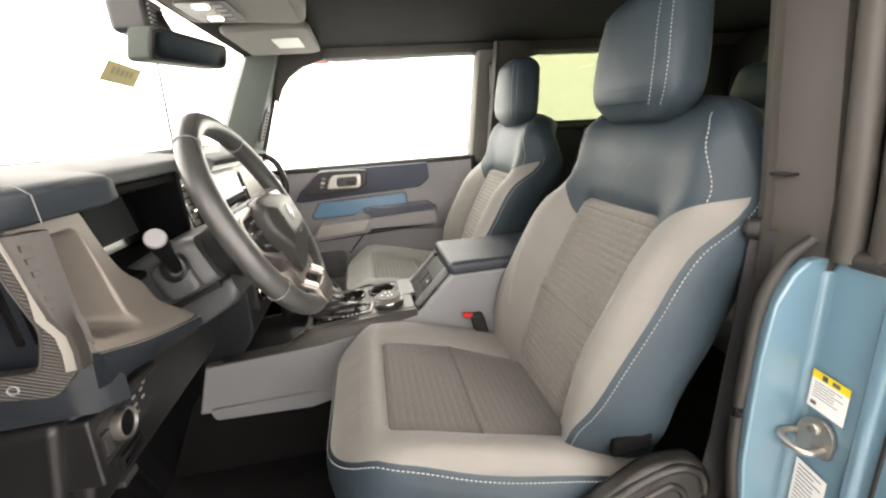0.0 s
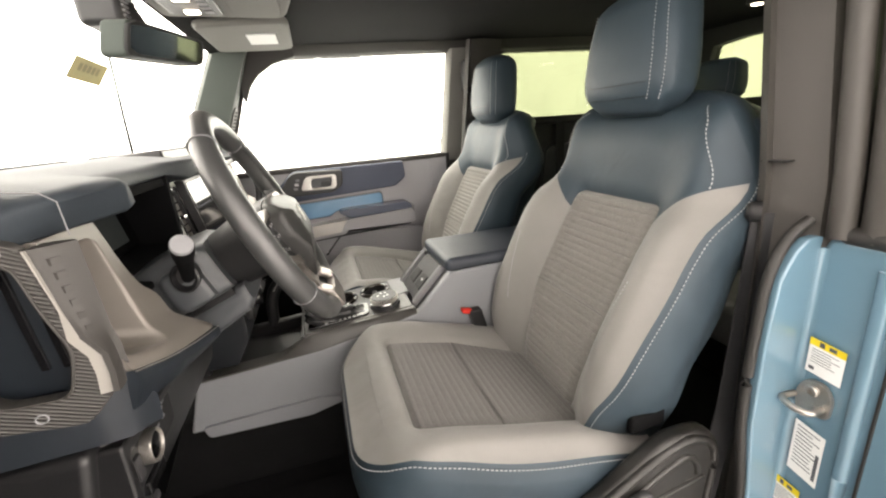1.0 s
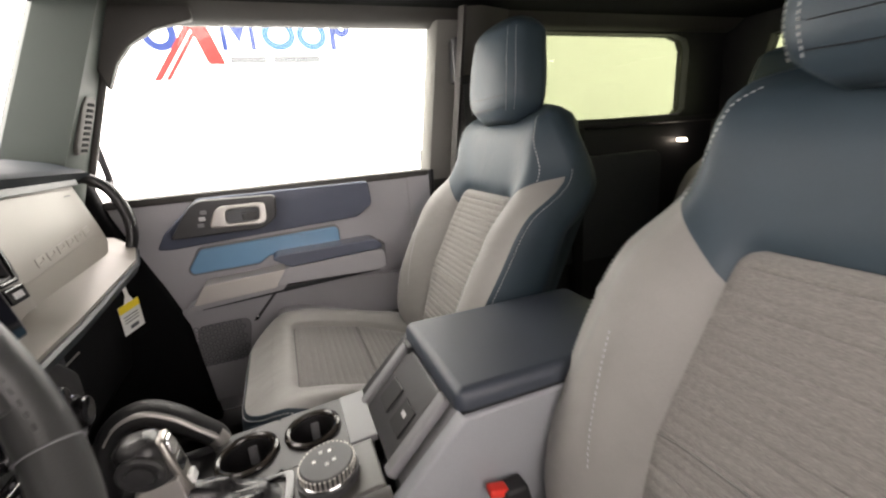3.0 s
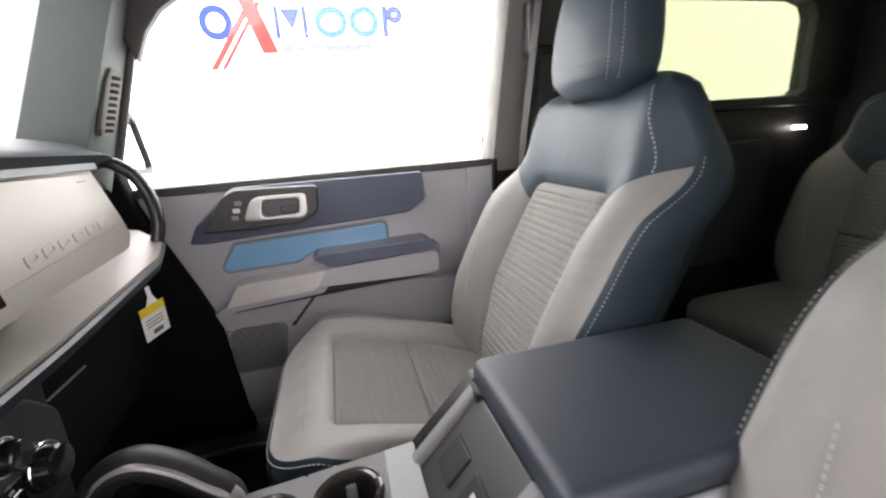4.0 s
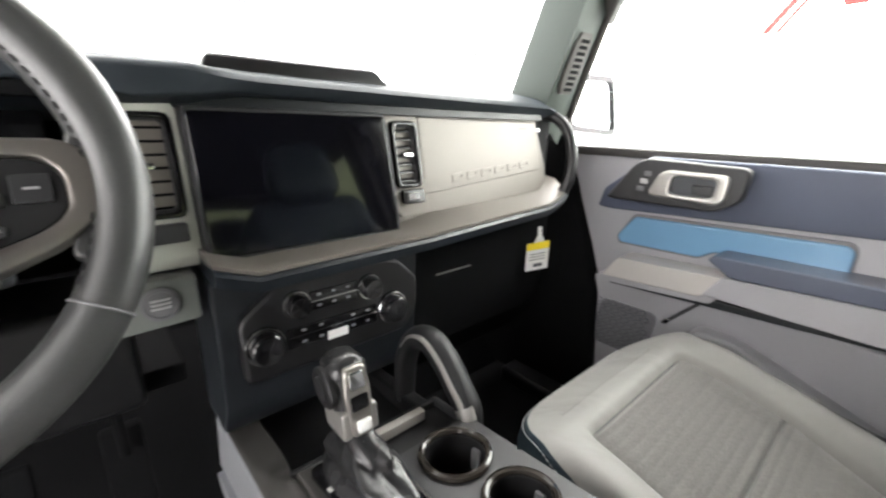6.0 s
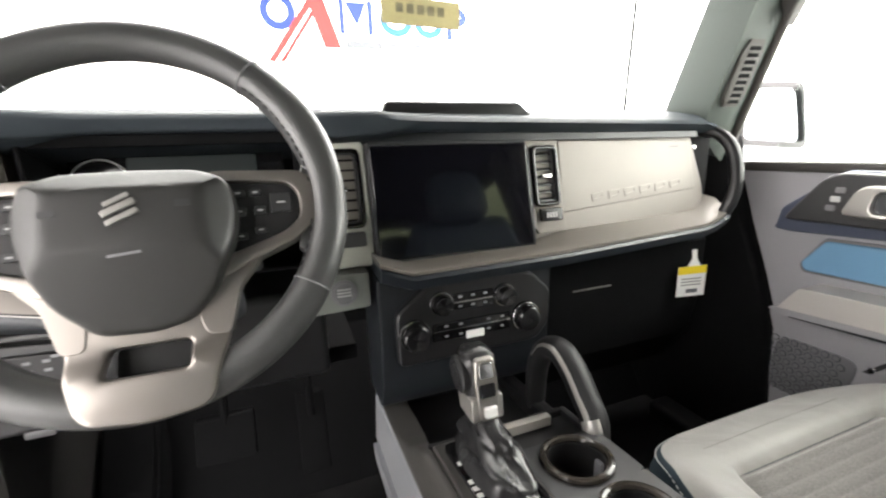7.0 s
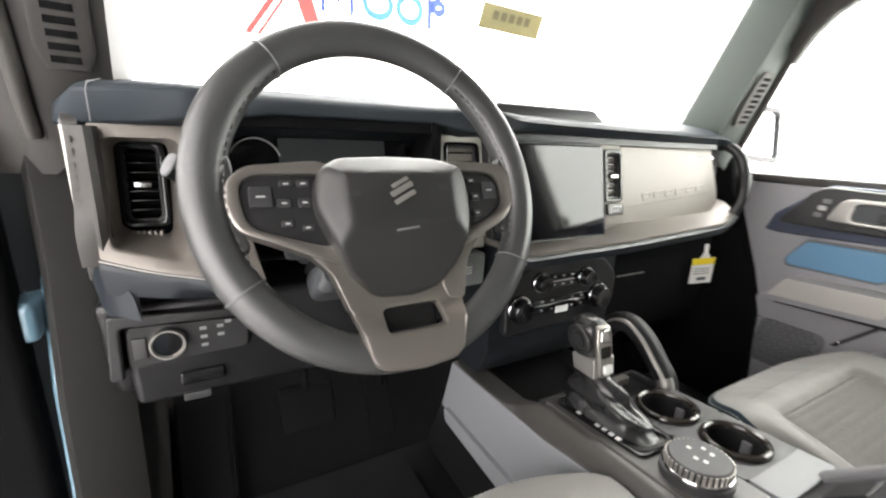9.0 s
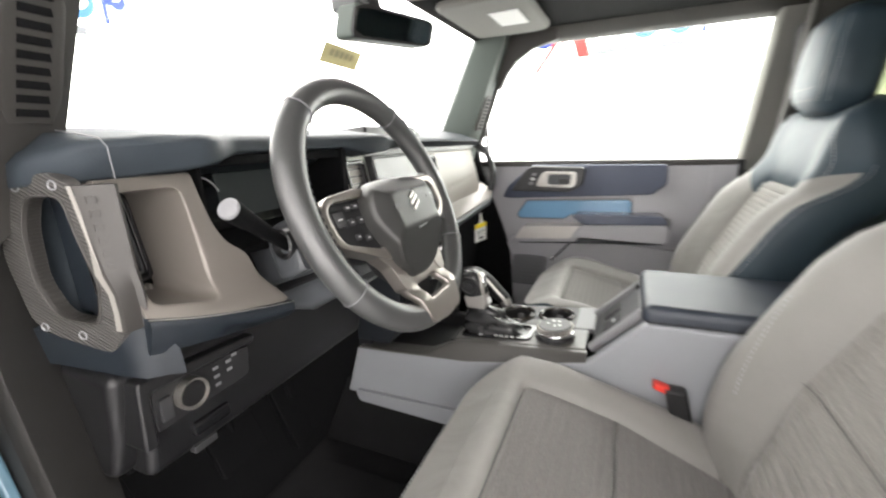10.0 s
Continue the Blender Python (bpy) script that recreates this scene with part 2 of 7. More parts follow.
LOGO_BLUE = mat("blue_wall_print", (0.006, 0.026, 0.15), 0.7, bump=0)
LOGO_CYAN = mat("cyan_wall_print", (0.012, 0.09, 0.22), 0.7, bump=0)
LOGO_GREY = mat("grey_wall_print", (0.09, 0.095, 0.105), 0.6, bump=0)
LAMP = glow("small_lamp", (1.0, 0.9, 0.75), 12.0)
# faint emission standing in for light reflected by the instrument display
CLUSTER = glow("cluster_reflection_glow", (0.20, 0.28, 0.27), 0.028, (0.01, 0.01, 0.01))


# ---- building helpers ----
ORIGIN = {}


def thing(name, at, label, category, group=""):
    ob = new(name)
    ob.location = at
    ob.empty_display_size = 0.05
    ORIGIN[ob] = Vector(at)
    return tagged(ob, label, category, group)


def mesh_of(name, bm, material, off=Vector(), sharp=38):
    bmesh.ops.recalc_face_normals(bm, faces=bm.faces[:])
    bm.transform(Matrix.Translation(-off))
    me = bpy.data.meshes.new(name)
    bm.to_mesh(me)
    bm.free()
    for m in material if isinstance(material, (list, tuple)) else [material]:
        me.materials.append(m)
    me.shade_smooth()
    me.set_sharp_from_angle(angle=radians(sharp))
    return me


def even_shading(ob):
    """Large faces keep their own flat shading beside narrow rounded edges."""
    wn = ob.modifiers.new("even_shading", "WEIGHTED_NORMAL")
    wn.mode, wn.weight, wn.keep_sharp = "FACE_AREA", 60, True
    return ob


def part(name, bm, material, parent, label="", sharp=38):
    ob = even_shading(new(name, mesh_of(name, bm, material, ORIGIN[parent], sharp)))
    ob.parent = parent
    ORIGIN[ob] = ORIGIN[parent]
    return tagged(ob, label)


def solid(name, bm, material, label, category, kind="", group="", sharp=38):
    """A top-level thing of one mesh."""
    bm.verts.ensure_lookup_table()
    lo = Vector([min(v.co[i] for v in bm.verts) for i in range(3)])
    hi = Vector([max(v.co[i] for v in bm.verts) for i in range(3)])
    at = Vector(((lo.x + hi.x) / 2, (lo.y + hi.y) / 2, lo.z))
    ob = even_shading(new(name, mesh_of(name, bm, material, at, sharp)))
    ob.location = at
    ORIGIN[ob] = at
    return tagged(ob, label, category, group, kind)


def merge(*bms):
    out = bmesh.new()
    for b in bms:
        me = bpy.data.meshes.new("joined")
        b.to_mesh(me)
        b.free()
        out.from_mesh(me)
        bpy.data.meshes.remove(me)
    return out


def warp(bm, f):
    for v in bm.verts:
        v.co = f(v.co)
    return bm


def soften(bm, width, seg=2, angle=30):
    if width > 0:
        es = [e for e in bm.edges if len(e.link_faces) == 2 and e.calc_face_angle(0) > radians(angle)]
        bmesh.ops.bevel(bm, geom=es, offset=width, segments=seg, affect="EDGES", profile=0.5, clamp_overlap=True)
    return bm


def box(x0, x1, y0, y1, z0, z1, bev=0.004, seg=2):
    bm = bmesh.new()
    bmesh.ops.create_cube(bm, size=1)
    for v in bm.verts:
        v.co = Vector(((x0 + x1) / 2 + v.co.x * (x1 - x0), (y0 + y1) / 2 + v.co.y * (y1 - y0), (z0 + z1) / 2 + v.co.z * (z1 - z0)))
    return soften(bm, bev, seg)


def rounded(pts, r, n=4):
    """A closed outline with its corners filleted."""
    out = []
    k = len(pts)
    rr = r if isinstance(r, (list, tuple)) else [r] * k
    for i in range(k):
        p, a, b = Vector(pts[i]), Vector(pts[i - 1]), Vector(pts[(i + 1) % k])
        ea, eb = a - p, b - p
        d = min(rr[i], ea.length * 0.48, eb.length * 0.48)
        if d < 1e-5:
            out.append(p)
            continue
        s, e = p + ea.normalized() * d, p + eb.normalized() * d
        for j in range(n + 1):
            t = j / n
            out.append(s * (1 - t) ** 2 + p * 2 * t * (1 - t) + e * t * t)
    return [tuple(q) for q in out]


def lift(axis, u, v, a):
    return Vector((a, u, v)) if axis == "x" else Vector((u, a, v)) if axis == "y" else Vector((u, v, a))


def prism(axis, pts, a0, a1, bev=0.003, seg=2):
    """An outline in the plane across axis, pushed from a0 to a1."""
    bm = bmesh.new()
    lo = [bm.verts.new(lift(axis, u, v, a0)) for u, v in pts]
    hi = [bm.verts.new(lift(axis, u, v, a1)) for u, v in pts]
    n = len(pts)
    bm.faces.new(lo[::-1])
    bm.faces.new(hi)
    for i in range(n):
        bm.faces.new((lo[i], lo[(i + 1) % n], hi[(i + 1) % n], hi[i]))
    bmesh.ops.recalc_face_normals(bm, faces=bm.faces[:])
    if bev:
        es = [e for e in bm.edges if (e.verts[0] in lo and e.verts[1] in lo) or (e.verts[0] in hi and e.verts[1] in hi)]
        if len(set(pts)) <= 12:
            es = [e for e in bm.edges if e.calc_face_angle(0) > radians(30)]
        bmesh.ops.bevel(bm, geom=es, offset=bev, segments=seg, affect="EDGES", profile=0.5, clamp_overlap=True)
    return bm


def around(pts, n, c=None):
    """n points of an outline, at even angles round c."""
    if c is None:
        c = (sum(p[0] for p in pts) / len(pts), sum(p[1] for p in pts) / len(pts))
    out = []
    for k in range(n):
        a = 2 * math.pi * k / n
        d = Vector((math.cos(a), math.sin(a)))
        best = 0.0
        for i in range(len(pts)):
            p, q = Vector(pts[i - 1]) - Vector(c), Vector(pts[i]) - Vector(c)
            e = q - p
            den = d.x * e.y - d.y * e.x
            if abs(den) < 1e-12:
                continue
            s = (p.x * e.y - p.y * e.x) / den
            t = (p.x * d.y - p.y * d.x) / den
            if s > best and -1e-6 <= t <= 1 + 1e-6:
                best = s
        out.append((c[0] + d.x * best, c[1] + d.y * best))
    return out


def ring(axis, outer, inner, a0, a1, bev=0.002, n=64, c=None):
    """A frame between two outlines, from a0 to a1."""
    c = c or (sum(p[0] for p in inner) / len(inner), sum(p[1] for p in inner) / len(inner))
    o, i = around(outer, n, c), around(inner, n, c)
    bm = bmesh.new()
    L = [[bm.verts.new(lift(axis, u, v, a)) for u, v in line] for line, a in ((o, a0), (o, a1), (i, a1), (i, a0))]
    for j in range(4):
        A, B = L[j], L[(j + 1) % 4]
        for k in range(n):
            bm.faces.new((A[k], A[(k + 1) % n], B[(k + 1) % n], B[k]))
    bmesh.ops.recalc_face_normals(bm, faces=bm.faces[:])
    if bev:
        s = set()
        for j in range(4):
            for k in range(n):
                s.add(bm.edges.get((L[j][k], L[j][(k + 1) % n])))
        bmesh.ops.bevel(bm, geom=list(s), offset=bev, segments=2, affect="EDGES", profile=0.5, clamp_overlap=True)
    return bm


def loft(loops, caps=True, closed=True):
    bm = bmesh.new()
    V = [[bm.verts.new(p) for p in loop] for loop in loops]
    n = len(V[0])
    for A, B in zip(V, V[1:]):
        for k in range(n if closed else n - 1):
            bm.faces.new((A[k], A[(k + 1) % n], B[(k + 1) % n], B[k]))
    if caps and closed:
        bm.faces.new(V[0][::-1])
        bm.faces.new(V[-1])
    return bm


def smooth_path(pts, n=8):
    """A curve through the points."""
    P = [Vector(p) for p in pts]
    P = [2 * P[0] - P[1]] + P + [2 * P[-1] - P[-2]]
    out = []
    for i in range(1, len(P) - 2):
        a, b, c, d = P[i - 1:i + 3]
        for j in range(n):
            t = j / n
            out.append(0.5 * (2 * b + (c - a) * t + (2 * a - 5 * b + 4 * c - d) * t * t + (3 * b - a - 3 * c + d) * t ** 3))
    return out + [P[-2]]


def tube(pts, r, n=12, closed=False, flat=1.0, up=(0, 0, 1)):
    P = [Vector(p) for p in pts]
    k = len(P)
    loops = []
    ref = Vector(up)
    for i in range(k):
        a, b = (P[i - 1], P[(i + 1) % k]) if closed else (P[max(i - 1, 0)], P[min(i + 1, k - 1)])
        t = (b - a).normalized()
        s = t.cross(ref)
        if s.length < 1e-4:
            s = t.cross(Vector((1, 0.3, 0)))
        s.normalize()
        w = s.cross(t)
        rad = r(i / (k - 1)) if callable(r) else r
        loops.append([P[i] + s * (math.cos(q) * rad) + w * (math.sin(q) * rad * flat) for q in (2 * math.pi * j / n for j in range(n))])
    if closed:
        loops.append(loops[0])
        bm = loft(loops, caps=False)
        bmesh.ops.remove_doubles(bm, verts=bm.verts[:], dist=1e-6)
        return bm
    return loft(loops)


def rod(p0, p1, r0, r1=None, n=24, bev=0.0):
    r1 = r0 if r1 is None else r1
    p0, p1 = Vector(p0), Vector(p1)
    t = (p1 - p0).normalized()
    s = t.orthogonal().normalized()
    w = t.cross(s)
    bm = loft([[p + (s * math.cos(q) + w * math.sin(q)) * r for q in (2 * math.pi * j / n for j in range(n))] for p, r in ((p0, r0), (p1, r1))])
    bmesh.ops.recalc_face_normals(bm, faces=bm.faces[:])
    return soften(bm, bev, 2, 50)


def turned(p0, axis, profile, n=32):
    """A body of revolution: profile rows of (along, radius) from p0 along axis."""
    p0, t = Vector(p0), Vector(axis).normalized()
    s = t.orthogonal().normalized()
    w = t.cross(s)
    return loft([[p0 + t * a + (s * math.cos(q) + w * math.sin(q)) * max(r, 1e-4) for q in (2 * math.pi * j / n for j in range(n))] for a, r in profile])


def stitches(path, normal, length=0.0045, gap=0.0032, r=0.0009):
    """A seam's thread: short raised dashes along a path."""
    P = [Vector(p) for p in path]
    out = bmesh.new()
    pos, nxt, on = 0.0, 0.0, True
    marks = []
    total = sum((b - a).length for a, b in zip(P, P[1:]))

    def at(d):
        for a, b in zip(P, P[1:]):
            l = (b - a).length
            if d <= l:
                return a.lerp(b, d / l if l else 0), (b - a).normalized()
            d -= l
        return P[-1], (P[-1] - P[-2]).normalized()
    d = 0.0
    while d + length < total:
        c, t = at(d + length / 2)
        n = Vector(normal(c) if callable(normal) else normal).normalized()
        s = t.cross(n).normalized()
        vs = []
        for e in (-1, 1):
            for x, y in ((-1, -0.4), (1, -0.4), (0.6, 1), (-0.6, 1)):
                vs.append(out.verts.new(c + t * (e * length / 2) + s * (x * r) + n * (y * r)))
        for a in range(4):
            b = (a + 1) % 4
            out.faces.new((vs[a], vs[b], vs[4 + b], vs[4 + a]))
        out.faces.new(vs[:4][::-1])
        out.faces.new(vs[4:])
        d += length + gap
    return out


def sm(a, b, x):
    t = max(0.0, min(1.0, (x - a) / (b - a)))
    return t * t * (3 - 2 * t)


def interp(x, xs, ys):
    if x <= xs[0]:
        return ys[0]
    for i in range(1, len(xs)):
        if x <= xs[i]:
            return ys[i - 1] + (ys[i] - ys[i - 1]) * (x - xs[i - 1]) / (xs[i] - xs[i - 1])
    return ys[-1]


# ---- the booth round the car ----
STRUCT = "structure"
solid("ground", box(-3.7, 6.2, -4.7, 4.2, -0.75, -0.65, 0), BOOTH_FLOOR, "smooth grey floor of the photo booth", "floor", STRUCT)
solid("wall_front", box(-3.72, -3.6, -4.7, 4.2, -0.65, 3.2, 0), BOOTH, "glowing white booth wall with a printed sign", "wall", STRUCT)
solid("wall_right", box(-3.6, 6.0, 4.0, 4.12, -0.65, 3.2, 0), BOOTH, "glowing white booth wall with a printed sign", "wall", STRUCT)
solid("wall_left", box(-3.6, 6.0, -4.62, -4.5, -0.65, 3.2, 0), BOOTH_DIM, "unseen booth wall with a faint glow added to light the cabin", "wall", STRUCT)
solid("wall_back", box(6.0, 6.12, -4.7, 4.2, -0.65, 3.2, 0), BOOTH, "glowing white booth wall", "wall", STRUCT)
solid("booth_ceiling", box(-3.7, 6.1, 1.1, 4.2, 3.2, 3.3, 0), BOOTH_TOP, "luminous white booth ceiling", "ceiling", STRUCT)
solid("booth_ceiling_dim", box(-3.7, 6.1, -4.7, 1.1, 3.2, 3.3, 0), BOOTH_SIDE, "unseen booth ceiling with a faint glow added to light the cabin", "ceiling", STRUCT)


def wall_sign(name, place):
    """The booth's sign as plain shapes: rings, crossed strokes, blocks and grey bars. place(u, v) gives the wall's point."""
    sign = thing(name, place(0.0, 0.0, 0.0), "sign of blue, cyan and red shapes printed on the white wall", "sign", "wall signs")

    def shape(pname, pts, m, lift_by=0.004):
        bm = bmesh.new()
        a = [bm.verts.new(place(u, v, lift_by)) for u, v in pts]
        b = [bm.verts.new(place(u, v, 0.001)) for u, v in pts]
        bm.faces.new(a)
        for i in range(len(a)):
            bm.faces.new((a[i - 1], a[i], b[i], b[i - 1]))
        part(pname, bm, m, sign)

    def oval(u0, u1, v0, v1, m):
        n = 32
        bm = bmesh.new()
        cu, cv, ru, rv, w = (u0 + u1) / 2, (v0 + v1) / 2, (u1 - u0) / 2, (v1 - v0) / 2, 0.062
        L = []
        for k, h in ((1.0, 0.001), (1.0, 0.004), (0.0, 0.004), (0.0, 0.001)):
            L.append([bm.verts.new(place(cu + math.cos(2 * math.pi * j / n) * (ru - w * (1 - k)), cv + math.sin(2 * math.pi * j / n) * (rv - w * (1 - k)), h)) for j in range(n)])
        for A, B in zip(L, L[1:]):
            for j in range(n):
                bm.faces.new((A[j], A[(j + 1) % n], B[(j + 1) % n], B[j]))
        part("ring", bm, m, sign)
    oval(-0.90, -0.63, 1.73, 2.01, LOGO_BLUE)
    shape("stroke", [(-0.61, 2.20), (-0.47, 2.20), (-0.28, 1.615), (-0.42, 1.615)], LOGO_RED, 0.005)
    shape("stroke", [(-0.88, 1.49), (-0.82, 1.49), (-0.30, 2.20), (-0.37, 2.20)], LOGO_RED, 0.006)
    shape("stroke", [(-0.79, 1.49), (-0.75, 1.49), (-0.36, 2.04), (-0.40, 2.04)], LOGO_RED, 0.006)
    for a in (-0.285, -0.045):
        shape("block", [(a, 1.73), (a + 0.045, 1.73), (a + 0.045, 2.0), (a, 2.0)], LOGO_BLUE)
    shape("wedge", [(-0.235, 1.98), (-0.135, 1.79), (-0.050, 1.98)], LOGO_BLUE)
    oval(0.06, 0.36, 1.73, 2.0, LOGO_CYAN)
    oval(0.37, 0.65, 1.73, 2.0, LOGO_CYAN)
    shape("block", [(0.68, 1.73), (0.735, 1.73), (0.735, 2.0), (0.68, 2.0)], LOGO_BLUE)
    oval(0.72, 0.88, 1.845, 2.0, LOGO_BLUE)
    for a, b in ((-0.24, 0.07), (0.13, 0.56)):
        shape("bar", [(a, 1.62), (b, 1.62), (b, 1.68), (a, 1.68)], LOGO_GREY)
    return sign


wall_sign("wall_sign", lambda u, v, h: (u, 3.998 - h, v))
wall_sign("wall_sign", lambda u, v, h: (-3.598 + h, u + 0.62, v + 0.045))

# ---- the car's shell ----
YC = 0.02


def both(f):
    """f(side, mirror) for the passenger's and the driver's side."""
    f(1, lambda p: Vector(p))
    f(-1, lambda p: Vector((p[0], 2 * YC - p[1], p[2])))


solid("floor", box(-1.0, 1.85, -0.76, 0.80, -0.06, 0.0, 0.0), CARPET, "black carpeted car floor", "floor", STRUCT)
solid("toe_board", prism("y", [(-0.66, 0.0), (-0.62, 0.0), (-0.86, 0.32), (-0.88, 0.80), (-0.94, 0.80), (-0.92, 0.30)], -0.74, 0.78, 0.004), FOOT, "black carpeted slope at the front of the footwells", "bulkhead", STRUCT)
solid("ceiling", box(-0.36, 1.85, -0.72, 0.76, 1.195, 1.235, 0.01), HEADLINER, "black cloth headliner", "ceiling", STRUCT)
solid("windshield_header", prism("y", [(-0.42, 1.20), (-0.40, 1.165), (-0.33, 1.175), (-0.28, 1.196), (-0.28, 1.23), (-0.42, 1.23)], -0.66, 0.70, 0.004), HEADLINER, "black header over the windscreen", "trim", STRUCT)


def bowed(y, z):
    """The windscreen's outer face."""
    return -0.385 - (1.16 - z) * 0.66 - 0.11 * (1 - ((y - YC) / 0.66) ** 2)


def windscreen():
    bm = bmesh.new()
    rows = [[bm.verts.new((bowed(y, z), y, z)) for y in [YC - 0.66 + 1.32 * i / 24 for i in range(25)]] for z in (0.80, 0.9, 1.0, 1.1, 1.19)]
    for a, b in zip(rows, rows[1:]):
        for i in range(24):
            bm.faces.new((a[i], a[i + 1], b[i + 1], b[i]))
    bmesh.ops.solidify(bm, geom=bm.faces[:], thickness=0.005)
    ob = solid("window_1", bm, WINDOW, "clear bowed windscreen", "window", STRUCT)
    ob.visible_shadow = False


windscreen()


def pillars(side, mir):
    name = "right" if side > 0 else "left"
    fb, ft = Vector((-0.575, 0.672, 0.80)), Vector((-0.378, 0.632, 1.19))
    rb, rt = Vector((-0.447, 0.745, 0.74)), Vector((-0.287, 0.735, 1.19))
    loops = []
    for k in range(9):
        t = k / 8
        f, r = fb.lerp(ft, t), rb.lerp(rt, t)
        m = Vector((-0.452, 0.676, 0.80)).lerp(Vector((-0.272, 0.636, 1.19)), t)
        out = Vector((-0.03, 0.07, 0))
        loops.append([mir(p) for p in (f, f.lerp(m, 0.5) + Vector((0, -0.004, 0)), m, m.lerp(r, 0.6) + Vector((0.003, 0, 0)), r, r + Vector((-0.012, 0.03, 0)), r + out, f + out, f + Vector((-0.02, 0.02, 0)))])
    # the driver's pillar gets the copy with shade in its colour
    ob = solid("pillar_a_" + name, soften(loft(loops), 0.004, 2, 40), PILLAR if side > 0 else PILLAR_SHADED, "moulded windscreen pillar trim", "pillar", STRUCT)
    # seal along the door opening
    part("seal", tube([mir(rb.lerp(rt, 0.1) + Vector((0.004, 0.010, 0))), mir(rb.lerp(rt, 0.5) + Vector((0.004, 0.010, 0))), mir(rt + Vector((0.004, 0.012, 0)))], 0.009, 10), PILLAR_GREY, ob, "grey rubber door seal")
    # louvre strip at the foot of the pillar
    a0, a1 = Vector((-0.412, 0.707, 0.860)), Vector((-0.362, 0.698, 0.985))
    w, n = Vector((0.003, 0.026, 0.0)), Vector((1.0, -0.08, 0.0))
    plate = []
    for k in range(7):
        c = a0.lerp(a1, k / 6)
        q = 0.7 if k in (0, 6) else 1.0
        plate.append([mir(c - w * q - n * 0.012), mir(c - w * q + n * 0.004), mir(c - w * q * 0.8 + n * 0.006), mir(c + w * q * 0.8 + n * 0.006), mir(c + w * q + n * 0.004), mir(c + w * q - n * 0.012)])
    # the driver's vent plate is darkened for shade like its pillar
    vp = part("vent_plate", loft(plate), PILLAR_GREY if side > 0 else PILLAR_SHADED, ob, "demister vent with black slots")
    for k in range(9):
        c = a0.lerp(a1, (k + 0.8) / 10)
        part("slot", loft([[mir(c + w * e + n * d + Vector((0, 0, h))) for d, h in ((0.003, -0.0042), (0.0072, -0.0042), (0.0072, 0.0042), (0.003, 0.0042))] for e in (-0.5, 0.5)]), FOOT, vp)


both(pillars)


def rails(side, mir):
    name = "right" if side > 0 else "left"
    sec = [(0.705, 1.235), (0.70, 1.195), (0.735, 1.168), (0.765, 1.157), (0.80, 1.16), (0.80, 1.235)]
    bm = loft([[mir((x, y, z)) for y, z in sec] for x in (-0.40, 0.2, 0.8, 1.85)])
    # the driver's rail is coloured darker too, like its windscreen pillar
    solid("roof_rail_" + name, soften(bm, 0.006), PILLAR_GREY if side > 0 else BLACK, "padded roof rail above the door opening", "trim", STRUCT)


both(rails)


def b_pillar(side, mir):
    name = "right" if side > 0 else "left"
    loops = []
    for z, lean in ((0.05, 0.0), (0.66, 0.0), (0.75, 0.004), (1.0, 0.045), (1.19, 0.075)):
        sec = [(0.535, 0.690), (0.545, 0.672), (0.556, 0.680), (0.578, 0.745), (0.60, 0.752), (0.70, 0.76), (0.70, 0.70), (0.60, 0.67)]
        loops.append([mir((x + lean * 0.4, y - lean + (0.05 if side > 0 else 0.0), z)) for x, y in sec])
    ob = solid("pillar_b_" + name, soften(loft(loops), 0.006), PILLAR_GREY, "warm grey moulded centre pillar trim", "pillar", STRUCT)
    k = 0.05 if side > 0 else 0.0
    part("joint", box(*sorted((mir((0.545, 0, 0)).x, mir((0.582, 0, 0)).x)), *sorted((mir((0, 0.668 + k, 0)).y, mir((0, 0.70 + k, 0)).y)), 0.779, 0.7815, 0), BLACK, ob)
    return ob


both(b_pillar)

# driver's door jamb: painted body, seals, labels, striker
jamb_pts = [(-0.715, 0.0), (-0.86, 0.0), (-0.86, 0.64), (-0.84, 0.672), (-0.712, 0.672), (-0.704, 0.655), (-0.702, 0.56), (-0.702, 0.40)]
jamb_face = [(0.50, 0.0), (0.522, 0.20), (0.503, 0.36), (0.503, 0.53), (0.512, 0.614), (0.535, 0.655), (0.556, 0.672), (0.60, 0.675), (0.60, 0.0)]
jamb = solid("door_jamb", prism("x", jamb_pts, 0.588, 0.70, 0.010, 3), BODY_BLUE, "glossy pale blue painted door jamb", "door jamb", STRUCT)
part("bead", tube([(0.590, -0.788, 0.0), (0.590, -0.788, 0.30), (0.590, -0.786, 0.64)], 0.011, 14), BODY_BLUE, jamb)
part("joint", box(0.583, 0.592, -0.8115, -0.8085, 0.0, 0.655, 0), RUBBER, jamb)
part("jamb_side", prism("y", jamb_face, -0.7065, -0.69, 0.004, 3), BODY_BLUE, jamb)
arc = [(0.576 + 0.012 * math.sin(a), -0.7185 + 0.012 * math.cos(a)) for a in [math.pi / 2 * k / 8 for k in range(9)]]
part("corner_fillet", prism("z", [(0.576, -0.700)] + arc + [(0.596, -0.7185), (0.596, -0.700)], 0.0, 0.655), BODY_BLUE, jamb)
solid("door_seal", tube(smooth_path([(0.510, -0.695, 0.02), (0.515, -0.695, 0.21), (0.493, -0.695, 0.37), (0.493, -0.695, 0.53), (0.502, -0.695, 0.62), (0.530, -0.695, 0.675), (0.560, -0.700, 0.70)], 10), 0.008, 10), RUBBER, "soft grey rubber door seal", "seal", STRUCT)
